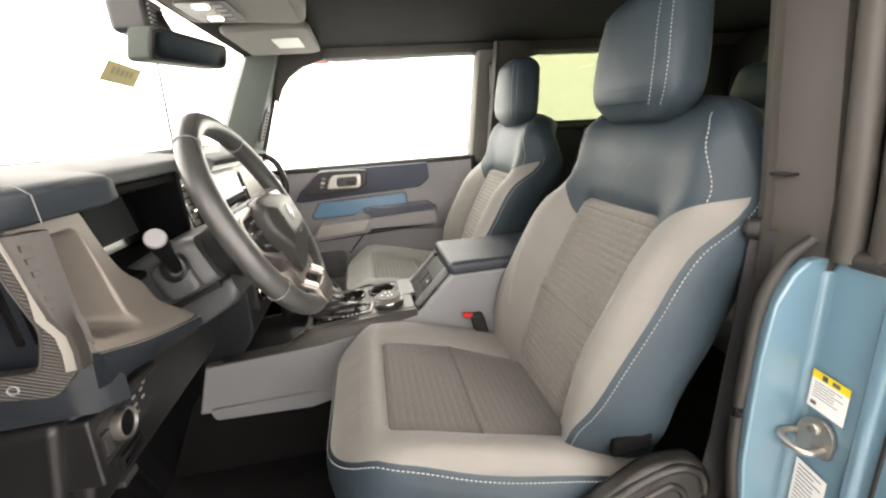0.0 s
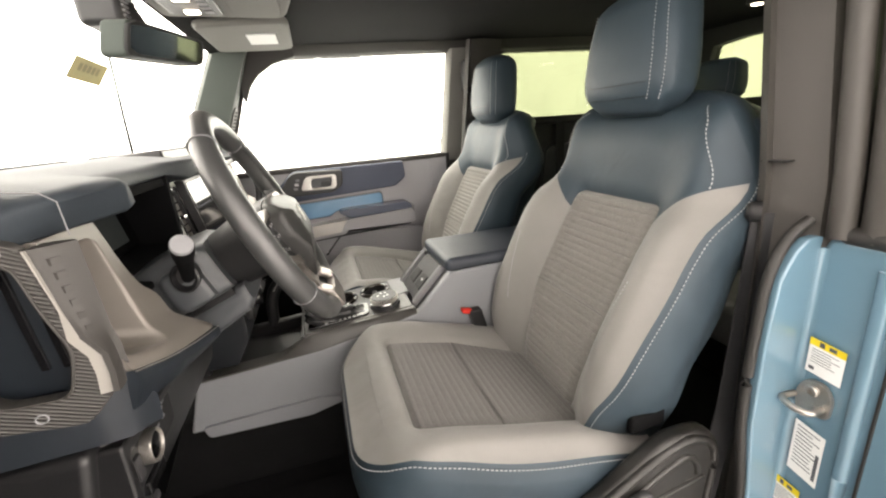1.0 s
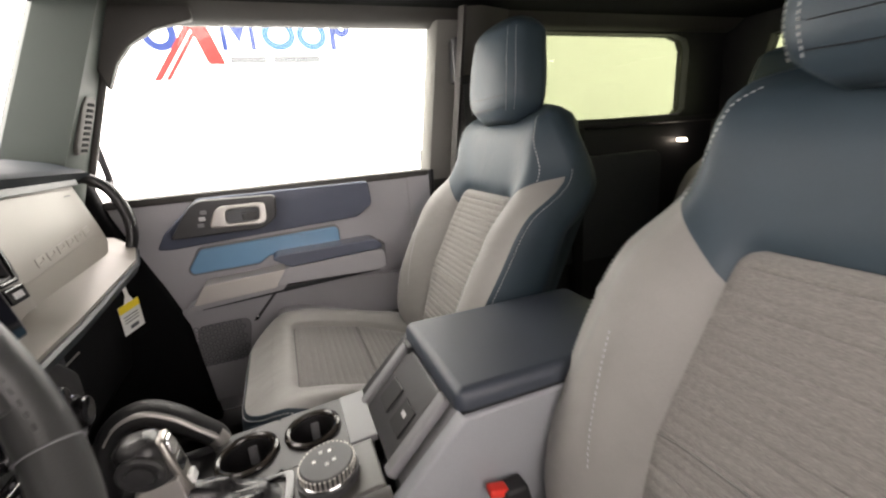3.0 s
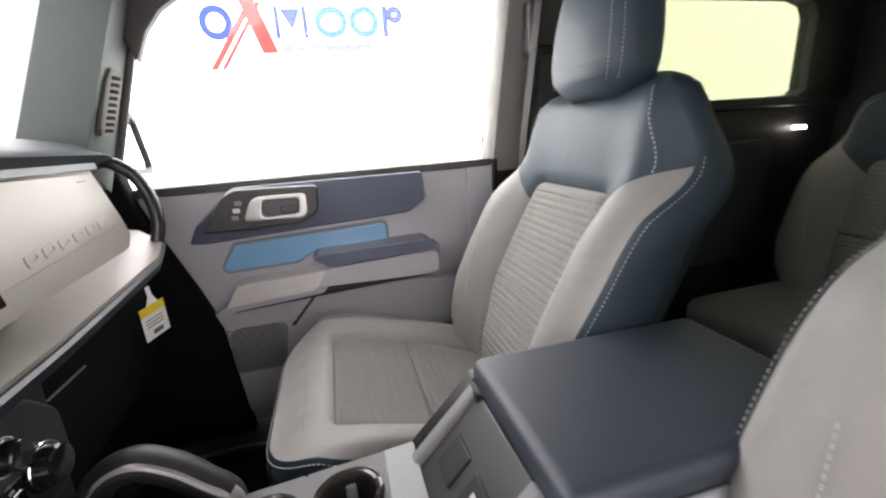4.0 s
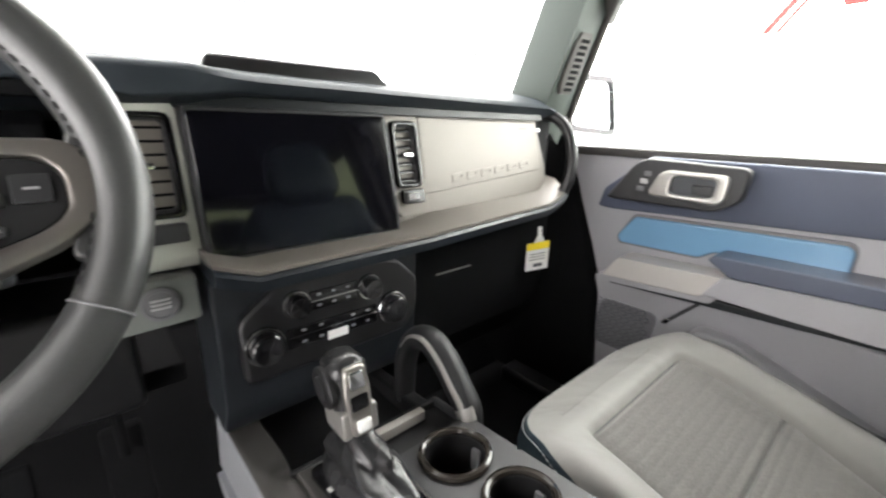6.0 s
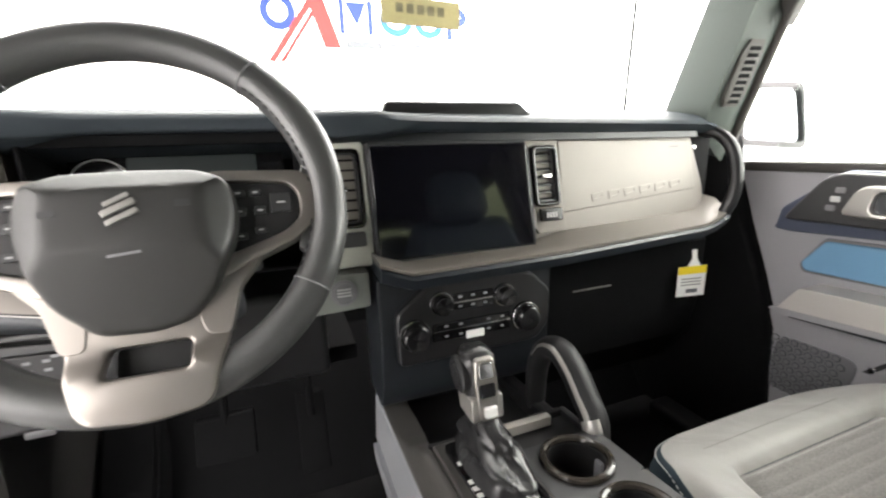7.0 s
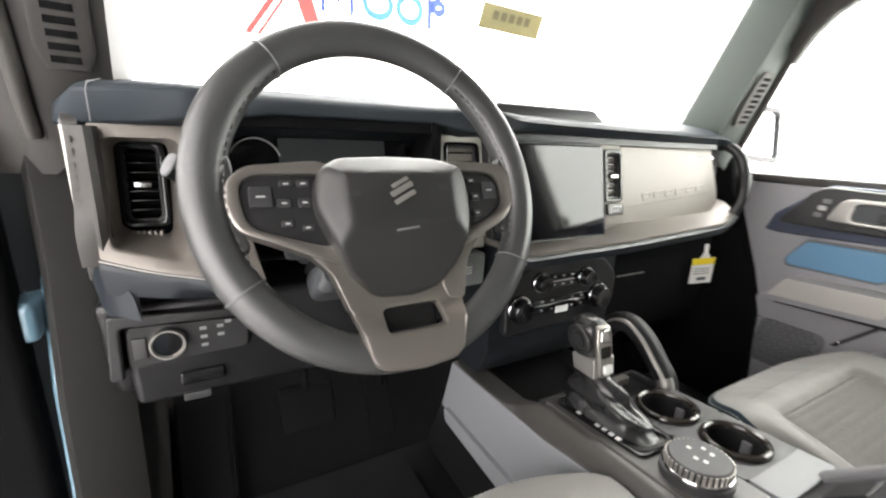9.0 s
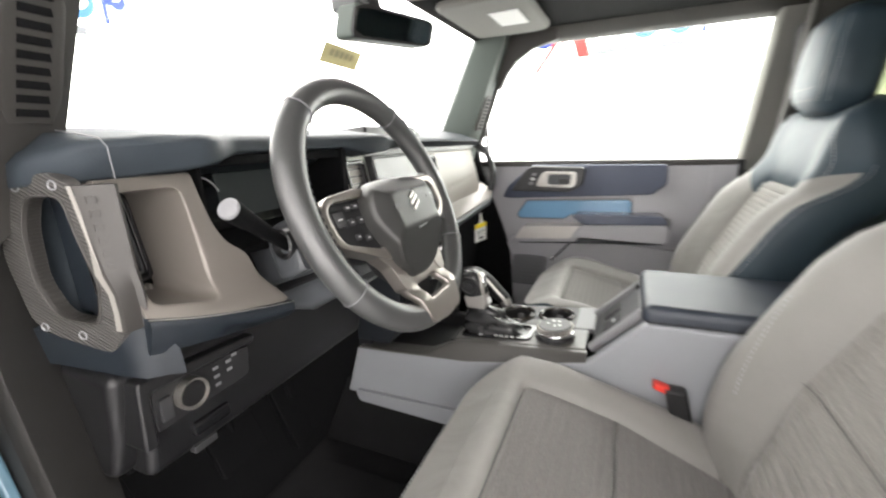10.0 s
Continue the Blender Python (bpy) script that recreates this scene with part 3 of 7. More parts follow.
solid("door_seal", tube(smooth_path([(0.582, -0.728, 0.675), (0.584, -0.720, 0.78), (0.596, -0.694, 0.97), (0.612, -0.66, 1.18)], 10), 0.0165, 12), PILLAR_GREY, "soft grey rubber door seal", "seal", STRUCT)
solid("seal_lip", tube(smooth_path([(0.596, -0.768, 0.675), (0.600, -0.760, 0.78), (0.612, -0.735, 0.97), (0.628, -0.70, 1.18)], 10), 0.024, 12), PILLAR_GREY, "black outer weatherstrip", "seal", STRUCT)
solid("jamb_cap", box(0.572, 0.66, -0.86, -0.728, 0.668, 0.694, 0.011, 3), RUBBER, "moulded rubber cap on the door jamb", "trim", STRUCT)


def label(name, text, y0, y1, z0, z1, head, lines, tilt=0.0):
    """A printed label on the jamb's front face; y falls outwards."""
    ob = thing(name, (0.5835, (y0 + y1) / 2, z0), text, "label", "jamb labels")

    def plate(pname, a0, a1, b0, b1, d, m):
        bm = box(0.5835 - d, 0.5838, y0 + (y1 - y0) * a0, y0 + (y1 - y0) * a1, z0 + (z1 - z0) * b0, z0 + (z1 - z0) * b1, 0)
        part(pname, warp(bm, lambda c: Vector((c.x, c.y, c.z + tilt * (c.y - y0)))), m, ob)
    plate("sheet", 0, 1, 0, 1, 0.0006, WHITE)
    if head:
        plate("header", 0, 1, 0.80, 1, 0.0009, YELLOW)
        plate("sign_mark", 0.28, 0.42, 0.83, 0.97, 0.0012, INK)
        plate("sign_mark", 0.55, 0.75, 0.85, 0.95, 0.0012, LOGO_GREY)
    for k in range(lines):
        b = (0.72 if head else 0.93) - k * (0.45 / lines if head else 0.8 / lines)
        random.seed(k)
        plate("print_line", 0.1, 0.6 + 0.3 * random.random(), b - 0.018, b, 0.0009, LOGO_GREY)
    plate("code_block", 0.82 if not head else 0.08, 0.93 if not head else 0.24, 0.10, 0.62 if not head else 0.2, 0.0009, LOGO_GREY)
    return ob


label("warning_label", "white warning label with a yellow header", -0.717, -0.765, 0.455, 0.513, True, 6, 0.1)
label("data_label", "white printed data label", -0.719, -0.763, 0.265, 0.362, False, 11, 0.2)
label("tyre_label", "white label with a yellow header low on the jamb", -0.702, -0.745, 0.17, 0.235, True, 6, 0.1)
striker = thing("door_striker", (0.584, -0.737, 0.413), "worn steel door striker bolted to the jamb", "striker")
plate = rounded([(-0.762, 0.388), (-0.716, 0.382), (-0.712, 0.420), (-0.724, 0.444), (-0.750, 0.446), (-0.764, 0.426)], 0.011)
part("plate", prism("x", plate, 0.577, 0.586, 0.003, 2), METAL, striker)
part("bolt", turned((0.578, -0.737, 0.429), (-1, 0, 0), [(0, 0.0095), (0.005, 0.0095), (0.007, 0.0075), (0.007, 0.0042), (0.003, 0.0036), (0.003, 0.0)], 18), METAL, striker, "bolt head with a hollow")
part("bolt", turned((0.578, -0.743, 0.397), (-1, 0, 0), [(0, 0.0080), (0.004, 0.0080), (0.005, 0.0060), (0.005, 0.0)], 18), METAL, striker)
part("loop", tube(smooth_path([(0.58, -0.712, 0.408), (0.556, -0.710, 0.408), (0.546, -0.722, 0.407), (0.546, -0.740, 0.405), (0.556, -0.752, 0.404), (0.58, -0.752, 0.404)], 6), 0.0052, 12), METAL, striker)

# sills
solid("sill_left", box(-0.55, 0.60, -0.80, -0.66, -0.06, 0.045, 0.015, 3), BLACK, "black plastic door sill", "sill", STRUCT)
solid("sill_right", box(-0.55, 0.60, 0.70, 0.86, -0.06, 0.045, 0.015, 3), BLACK, "black plastic door sill", "sill", STRUCT)

# kick panel and hinge post at the driver's side
solid("kick_panel", loft([[Vector((x + d, y, z)) for x, y in ((-0.90, -0.668), (-0.475, -0.664), (-0.462, -0.682), (-0.446, -0.716), (-0.440, -0.732), (-0.452, -0.742), (-0.90, -0.742))] for z, d in ((0.0, 0.065), (0.20, 0.06), (0.45, 0.035), (0.60, 0.0), (0.72, -0.008), (0.86, -0.012))]), KICK, "warm grey plastic pillar foot and kick panel", "panel", STRUCT, sharp=50)
# reaches back over the door's lower front to paint the shade there
solid("kick_panel", prism("y", [(-0.88, 0.0), (-0.27, 0.0), (-0.298, 0.36), (-0.338, 0.48), (-0.385, 0.60), (-0.42, 0.70), (-0.44, 0.80), (-0.60, 0.82), (-0.90, 0.80)], 0.765, 0.815, 0.012, 3), FOOT, "black kick panel in the footwell, drawn over the door's shaded front", "panel", STRUCT)
hinge = solid("hinge_post", prism("y", [(-0.66, 0.0), (-0.42, 0.0), (-0.425, 0.20), (-0.45, 0.45), (-0.49, 0.60), (-0.66, 0.62)], -0.757, -0.743, 0.005, 3), BODY_BLUE, "pale blue painted hinge post of the open door", "door jamb", STRUCT)
hl = part("hinge_leaf", box(-0.52, -0.445, -0.80, -0.755, 0.52, 0.575, 0.01, 3), BODY_BLUE, hinge, "pale blue steel hinge")
part("hinge_pin", rod((-0.455, -0.80, 0.50), (-0.455, -0.80, 0.595), 0.007), METAL, hl)
# black box standing in for the door's shade on the wing behind
part("hinge_shade", box(-0.64, -0.60, -1.02, -0.745, 0.0, 0.745, 0.004), BLACK, hinge, "black box painting the shade in the gap behind the hinge")
solid("front_wing", box(-1.9, -0.645, -1.02, -0.75, -0.05, 0.74, 0.02, 3), BODY_BLUE, "pale blue front wing beyond the open door", "wing", STRUCT)


# driver's door, standing open
def open_door():
    ob = thing("door_1", (-0.47, -0.86, 0.05), "open driver's door seen from its dark inner side", "door")
    tagged(ob, kind=STRUCT)
    turn = Matrix.Translation((-0.43, -0.765, 0)) @ Matrix.Rotation(radians(14), 4, "Z")

    def place(bm):
        bm.transform(turn)
        return bm
    part("door_panel", place(box(-0.10, 0.0, -0.95, -0.0, -0.12, 0.775, 0.02, 3)), FOOT, ob)
    part("door_edge", place(box(-0.13, -0.1, -0.95, -0.02, -0.12, 0.72, 0.01)), BODY_BLUE, ob)
    part("reflector", place(box(0.0, 0.004, -0.50, -0.06, 0.735, 0.752, 0.001)), WHITE, ob, "white reflective strip with red blocks")
    for k in range(4):
        part("red_block", place(box(0.004, 0.006, -0.46 + 0.09 * k, -0.42 + 0.09 * k, 0.736, 0.751, 0)), RED, ob)
    part("sill_cap", place(box(-0.10, -0.002, -0.95, -0.0, 0.762, 0.80, 0.01)), GREY_PLASTIC, ob)
    part("armrest", place(box(0.0, 0.05, -0.75, -0.15, 0.44, 0.50, 0.015, 3)), BLACK, ob)
    part("window_frame", place(ring("x", rounded([(-0.95, 0.76), (-0.02, 0.76), (-0.16, 1.16), (-0.95, 1.17)], 0.05), rounded([(-0.91, 0.785), (-0.07, 0.785), (-0.18, 1.13), (-0.91, 1.14)], 0.04), -0.09, -0.03, 0.004)), BLACK, ob)
    return ob


open_door()


# rear quarter walls, tailgate and their glass
def quarter(side, mir):
    name = "right" if side > 0 else "left"

    def m(bm):
        return warp(bm, mir)
    ob = solid("wall_rear_" + name, m(box(0.62, 1.82, 0.80, 0.88, 0.0, 0.855, 0.01)), CHARCOAL, "charcoal plastic rear quarter trim", "wall", STRUCT)
    part("ledge", m(box(0.66, 1.80, 0.77, 0.83, 0.82, 0.856, 0.012, 3)), CHARCOAL, ob)
    part("pocket_panel", m(prism("y", rounded([(0.95, 0.30), (1.5, 0.30), (1.5, 0.72), (1.0, 0.72)], 0.05), 0.775, 0.81, 0.01)), COLUMN, ob)
    part("upright", m(box(1.05, 1.10, 0.765, 0.81, 0.05, 0.83, 0.01)), BLACK, ob)
    fr = solid("window_frame_" + name, m(ring("y", [(0.60, 0.84), (1.84, 0.84), (1.84, 1.20), (0.60, 1.20)], rounded([(0.70, 0.866), (1.60, 0.848), (1.605, 1.11), (1.57, 1.148), (0.70, 1.155)], 0.03), 0.77, 0.83, 0.006)), BLACK, "black frame of the rear side window", "window frame", STRUCT)
    g = solid("window_" + ("3" if side > 0 else "4"), m(box(0.68, 1.74, 0.80, 0.804, 0.84, 1.17, 0)), PRIVACY, "green tinted rear side window", "window", STRUCT)
    g.visible_shadow = False


both(quarter)
solid("tailgate", box(1.80, 1.88, -0.78, 0.84, 0.0, 0.86, 0.02), BLACK, "black inner tailgate", "wall", STRUCT)
solid("rear_window_frame", ring("x", [(-0.78, 0.83), (0.84, 0.83), (0.84, 1.21), (-0.78, 1.21)], rounded([(-0.58, 0.87), (0.62, 0.87), (0.60, 1.13), (-0.56, 1.13)], 0.04), 1.80, 1.86, 0.006), BLACK, "black frame of the rear window", "window frame", STRUCT)
g = solid("window_5", box(1.83, 1.834, -0.62, 0.66, 0.85, 1.17, 0), PRIVACY, "green tinted rear window", "window", STRUCT)
g.visible_shadow = False

# passenger's window
bm = prism("y", [(-0.40, 0.70), (0.52, 0.70), (0.545, 1.18), (-0.26, 1.18)], 0.0, 0.004, 0)
g = solid("window_2", warp(bm, lambda c: Vector((c.x, c.y + 0.845 - (c.z - 0.735) * 0.18, c.z))), WINDOW, "clear side window of the passenger's door", "window", STRUCT)
g.visible_shadow = False


def window_corner(side, mir):
    """The rounded front upper corner of the door opening."""
    bm = prism("y", [(-0.325, 1.0), (-0.296, 1.06), (-0.262, 1.10), (-0.205, 1.135), (-0.12, 1.157), (-0.12, 1.2), (-0.38, 1.2)], 0.0, 0.03, 0.006, 3)
    solid("window_corner_" + ("right" if side > 0 else "left"), warp(bm, lambda c: mir((c.x, c.y + 0.712 + (1.2 - c.z) * 0.02, c.z))), PILLAR_GREY, "rounded corner of the door opening", "trim", STRUCT)


both(window_corner)


# ---- passenger's door ----
def passenger_door():
    ob = thing("door_2", (0.03, 0.80, 0.05), "closed passenger's door with grey, navy and sky-blue trim", "door")
    tagged(ob, kind=STRUCT)
    y0 = 0.80
    panel = part("door_panel", prism("y", rounded([(-0.45, 0.05), (0.47, 0.05), (0.472, 0.722), (-0.43, 0.722)], 0.015), y0, y0 + 0.06, 0.006), DOOR_GREY, ob, "grey moulded door panel")
    part("belt_trim", warp(box(-0.43, 0.475, y0 - 0.012, y0 + 0.05, 0.716, 0.738, 0.006, 2), lambda c: Vector(c)), PILLAR_GREY, ob, "grey window sill")
    # upper bolster
    bol = rounded([(-0.335, 0.592), (-0.30, 0.588), (0.225, 0.612), (0.268, 0.655), (0.268, 0.722), (-0.21, 0.724), (-0.30, 0.64)], 0.012)
    bm = prism("y", bol, 0.742, y0 + 0.01, 0.014, 3)
    part("upper_bolster", warp(bm, lambda c: Vector((c.x, c.y + ((0.045 * sm(0.652, 0.60, c.z) + 0.40 * max(0.0, c.z - 0.65)) if c.y < 0.78 else 0), c.z))), DOOR_NAVY, ob, "padded navy upper bolster")
    bez = part("handle_bezel", prism("y", rounded([(-0.285, 0.624), (-0.055, 0.624), (-0.012, 0.65), (-0.005, 0.715), (-0.20, 0.722), (-0.225, 0.708)], 0.016), 0.728, 0.76, 0.008, 3), CHARCOAL, ob, "charcoal door handle surround")
    cup = rounded([(-0.142, 0.652), (-0.058, 0.652), (-0.052, 0.690), (-0.137, 0.690)], 0.012)
    part("handle_cup", prism("y", cup, 0.7265, 0.74, 0), COLUMN, bez)
    part("handle_frame", ring("y", rounded([(-0.185, 0.645), (-0.05, 0.640), (-0.036, 0.652), (-0.034, 0.700), (-0.150, 0.702), (-0.166, 0.690)], 0.012), cup, 0.714, 0.732, 0.004), SILVER, bez, "satin silver door handle")
    part("pull_lever", box(-0.10, -0.06, 0.7225, 0.735, 0.655, 0.676, 0.004), CHARCOAL, bez)
    for k in range(3):
        part("lock_button", box(-0.212 + 0.006 * k, -0.196 + 0.006 * k, 0.7255, 0.73, 0.650 + 0.017 * k, 0.661 + 0.017 * k, 0.002), ICON if k == 1 else GREY_PLASTIC, bez)
    # sky-blue insert
    blue = rounded([(-0.270, 0.524), (-0.232, 0.578), (0.150, 0.590), (0.160, 0.580), (0.160, 0.536), (-0.052, 0.530), (-0.082, 0.511), (-0.262, 0.508)], 0.008)
    part("insert_frame", prism("y", [(a * 1.02 - 0.000, 0.545 + (b - 0.545) * 1.16) for a, b in blue], 0.794, 0.81, 0.004), GREY_PLASTIC, ob)
    part("blue_insert", prism("y", blue, 0.788, 0.806, 0.005, 3), INSERT_BLUE, ob, "glossy sky-blue painted insert")
    # armrest and grab
    arm = prism("y", rounded([(-0.045, 0.452), (-0.012, 0.500), (0.275, 0.512), (0.288, 0.496), (0.288, 0.452), (0.27, 0.444)], 0.010), 0.722, 0.81, 0.012, 3)
    part("armrest", arm, DOOR_GREY, ob, "grey padded armrest")
    part("armrest_pad", prism("y", rounded([(-0.045, 0.532), (-0.03, 0.542), (0.255, 0.546), (0.278, 0.532), (0.278, 0.514), (0.0, 0.502)], 0.010), 0.716, 0.80, 0.010, 3), DOOR_NAVY, ob, "navy armrest pad")
    part("armrest_end", prism("y", rounded([(0.27, 0.448), (0.29, 0.452), (0.292, 0.525), (0.272, 0.525)], 0.006), 0.73, 0.80, 0.006), GREY_PLASTIC, ob)
    part("silver_inlay", prism("y", rounded([(-0.268, 0.432), (-0.232, 0.486), (-0.006, 0.496), (-0.048, 0.444)], 0.008), 0.728, 0.80, 0.006, 3), INLAY, ob, "pale satin inlay in front of the armrest")
    part("inlay_base", prism("y", rounded([(-0.29, 0.424), (-0.262, 0.416), (-0.03, 0.432), (-0.012, 0.452), (-0.25, 0.44)], 0.006), 0.735, 0.80, 0.008), DOOR_GREY, ob)
    # dark strip painting the shade in the recess under the armrest
    part("armrest_shade", prism("y", [(-0.25, 0.412), (0.0, 0.424), (0.27, 0.436), (0.285, 0.450), (0.0, 0.440), (-0.262, 0.427)], 0.742, 0.80, 0.002), CHARCOAL_NAVY, ob)
    # lower panel, a dark strip painting its diagonal shadow gap, pocket and loudspeaker mesh
    part("lower_panel", prism("y", rounded([(-0.40, 0.10), (0.44, 0.06), (0.44, 0.40), (0.02, 0.43), (-0.30, 0.41), (-0.40, 0.36)], 0.03), 0.785, 0.81, 0.008, 3), DOOR_GREY, ob)
    part("shadow_gap", prism("y", [(-0.045, 0.43), (-0.035, 0.43), (-0.12, 0.335), (-0.132, 0.335)], 0.7835, 0.79, 0), CHARCOAL, ob)
    part("map_pocket", prism("y", rounded([(-0.09, 0.10), (0.36, 0.10), (0.40, 0.22), (0.02, 0.36), (-0.06, 0.36)], 0.03), 0.745, 0.80, 0.012, 3), DOOR_GREY, ob)
    mesh = part("speaker_base", prism("y", rounded([(-0.30, 0.22), (-0.16, 0.22), (-0.135, 0.352), (-0.285, 0.352)], 0.03), 0.781, 0.80, 0.004), GREY_PLASTIC, ob, "black loudspeaker mesh")
    cells = bmesh.new()
    for i in range(13):
        for j in range(9):
            x, z = -0.297 + i * 0.019 + (j % 2) * 0.0095, 0.228 + j * 0.0165
            if x > -0.155 or z > 0.345:
                continue
            vs = [cells.verts.new((x + math.cos(a) * 0.0085, 0.7805, z + math.sin(a) * 0.0085)) for a in (math.pi / 6 + k * math.pi / 3 for k in range(6))]
            vi = [cells.verts.new((x + math.cos(a) * 0.0062, 0.7796, z + math.sin(a) * 0.0062)) for a in (math.pi / 6 + k * math.pi / 3 for k in range(6))]
            for k in range(6):
                cells.faces.new((vs[k], vs[(k + 1) % 6], vi[(k + 1) % 6], vi[k]))
    part("mesh_cells", cells, COLUMN, mesh)
    part("screw", turned((-0.118, 0.783, 0.345), (0, -1, 0), [(0, 0.006), (0.003, 0.006), (0.004, 0.003)], 12), CHROME, ob)
    part("panel_edge", box(0.40, 0.478, 0.79, 0.80, 0.05, 0.722, 0.004), DOOR_GREY, ob)
    post = [[Vector((x + sx, y + sy, z)) for x, y in ((0.478, 0.815), (0.488, 0.800), (0.56, 0.795), (0.66, 0.82), (0.66, 0.87), (0.478, 0.87))] for z, sx, sy in ((0.70, 0, 0), (0.74, 0, 0.0), (1.0, 0.02, -0.045), (1.17, 0.034, -0.075))]
    part("window_post", loft(post), VISOR, ob, "grey upright of the door window frame")
    part("inner_seal", tube([(0.482, 0.80, 0.06), (0.482, 0.80, 0.5), (0.485, 0.80, 0.735)], 0.012, 10), BLACK, ob)


passenger_door()
solid("door_post_right", box(0.484, 0.72, 0.828, 0.90, 0.0, 0.80, 0.006), PILLAR_GREY, "warm grey post behind the passenger's door", "pillar", STRUCT)


# ---- outside mirror and aerial ----
def outside_mirror():
    ob = thing("wing_mirror", (-0.52, 1.0, 0.75), "passenger's wing mirror with a dark rim", "wing mirror")
    out = rounded([(0.885, 0.775), (1.15, 0.757), (1.162, 0.77), (1.115, 0.925), (1.09, 0.937), (0.90, 0.93), (0.885, 0.91)], 0.02)
    part("housing", prism("x", out, -0.60, -0.512, 0.012, 3), CHARCOAL, ob)
    c = (1.01, 0.85)
    inner = [(c[0] + (a - c[0]) * 0.89, c[1] + (b - c[1]) * 0.80) for a, b in out]
    part("rim", ring("x", out, inner, -0.513, -0.498, 0.004), BLACK, ob)
    part("mirror_glass", prism("x", inner, -0.511, -0.508, 0), MIRROR, ob, "bright mirror glass")
    part("arm", box(-0.57, -0.50, 0.80, 0.90, 0.77, 0.81, 0.012, 3), CHARCOAL, ob)


outside_mirror()
aerial = thing("aerial", (-0.745, 0.725, 0.84), "thin black whip aerial on the wing", "aerial")
part("base", rod((-0.745, 0.725, 0.80), (-0.741, 0.729, 0.965), 0.0065, 0.0045, 12), BLACK, aerial)
part("mast", rod((-0.741, 0.729, 0.96), (-0.72, 0.745, 1.55), 0.0052, 0.0042, 8), BLACK, aerial)


# ---- seat belts at the centre pillars ----
def belt_anchor(side, mir):
    ob = thing("seat_belt", mir((0.60, 0.70, 0.3)), "dark grey seat belt hanging from its pillar anchor", "seat belt", "front seat belts")
    if side > 0:
        y = 0.725
        part("height_adjuster", warp(box(0.555, 0.60, y - 0.03, y + 0.02, 0.99, 1.12, 0.012, 3), mir), CHARCOAL, ob)
        part("anchor_ring", warp(box(0.56, 0.63, y - 0.05, y - 0.02, 0.985, 1.01, 0.008, 3), mir), BLACK, ob)
        part("webbing", warp(box(0.575, 0.62, y - 0.042, y - 0.039, 0.15, 0.99, 0), mir), CHARCOAL, ob, "charcoal woven belt webbing")
    else:
        part("anchor_ring", turned((0.535, -0.648, 0.705), (-0.6, 0.8, 0), [(0, 0.016), (0.014, 0.016), (0.020, 0.010), (0.020, 0.0)], 20), BLACK, ob)
        part("webbing", loft([[Vector((x, y, z)) for x, y in ((a, -0.640), (a + 0.040, -0.652), (a + 0.041, -0.649), (a + 0.001, -0.637))] for z, a in ((0.10, 0.470), (0.35, 0.508), (0.55, 0.520), (0.70, 0.527))]), CHARCOAL, ob, "charcoal woven belt webbing")


both(belt_anchor)


# ---- seats ----
def flat_pad(inner, outer, depth, skirts, rings=14, n=112, c=(0, 0), thin=lambda v: 1.0):
    """Rings of (u, v, d) from an inner outline to an outer one and on down the sides; the face layer holds the ring."""
    a, b = around(inner, n, c), around(outer, n, c)
    bm = bmesh.new()
    lay = bm.faces.layers.int.new("ring")
    rows = []
    for k in range(rings + 1):
        t = k / rings
        row = []
        for (au, av), (bu, bv) in zip(a, b):
            u, v = au + (bu - au) * t, av + (bv - av) * t
            dip = 0.008 * (1 - sm(0, 0.09, t))
            row.append(bm.verts.new((u, v, depth(u, v) - dip)))
        rows.append(row)
    for out, dd in skirts:
        row = []
        for (u, v), (au, av) in zip(b, a):
            d = Vector((u - c[0], v - c[1]))
            e = d.normalized() * out
            row.append(bm.verts.new((u + e.x, v + e.y, depth(u, v) + dd * thin(v))))
        rows.append(row)
    for r, (A, B) in enumerate(zip(rows, rows[1:])):
        for k in range(n):
            f = bm.faces.new((A[k], A[(k + 1) % n], B[(k + 1) % n], B[k]))
            f[lay] = r
    f = bm.faces.new(rows[-1])
    f[lay] = 99
    return bm, lay


def keep(bm, lay, want):
    """A copy of the faces for which want(ring, centre) holds."""
    cp = bm.copy()
    l2 = cp.faces.layers.int["ring"]
    bad = [f for f in cp.faces if not want(f[l2], f.calc_center_median())]
    bmesh.ops.delete(cp, geom=bad, context="FACES")
    return cp


def insert_grid(outline, depth, v0, v1, pitch, cut, rib=0.0042, rows=264, cols=18):
    """The ribbed cloth panel inside an outline of (u, v)."""
    bm = bmesh.new()
    V = []
    for i in range(rows + 1):
        v = v0 + (v1 - v0) * i / rows
        hit = []
        for k in range(len(outline)):
            (u1, w1), (u2, w2) = outline[k - 1], outline[k]
            if (w1 - v) * (w2 - v) <= 0 and abs(w1 - w2) > 1e-9:
                hit.append(u1 + (u2 - u1) * (v - w1) / (w2 - w1))
        lo, hi = (min(hit), max(hit)) if hit else (0, 0)
        row = []
        for j in range(cols + 1):
            t = j / cols
            u = lo + (hi - lo) * t
            edge = min(t, 1 - t) * (hi - lo)
            e = min(edge, v - v0, v1 - v)
            d = depth(u, v) - 0.008 * (1 - sm(0, 0.012, e)) + rib * abs(math.sin(math.pi * v / pitch)) ** 0.45 * sm(0, 0.012, e)
            d -= 0.008 * max(0, 1 - abs(v - cut) / 0.004) * sm(0, 0.015, e)
            row.append(bm.verts.new((u, v, d)))
        V.append(row)
    for A, B in zip(V, V[1:]):
        for j in range(cols):
            bm.faces.new((A[j], A[j + 1], B[j + 1], B[j]))
    return bm


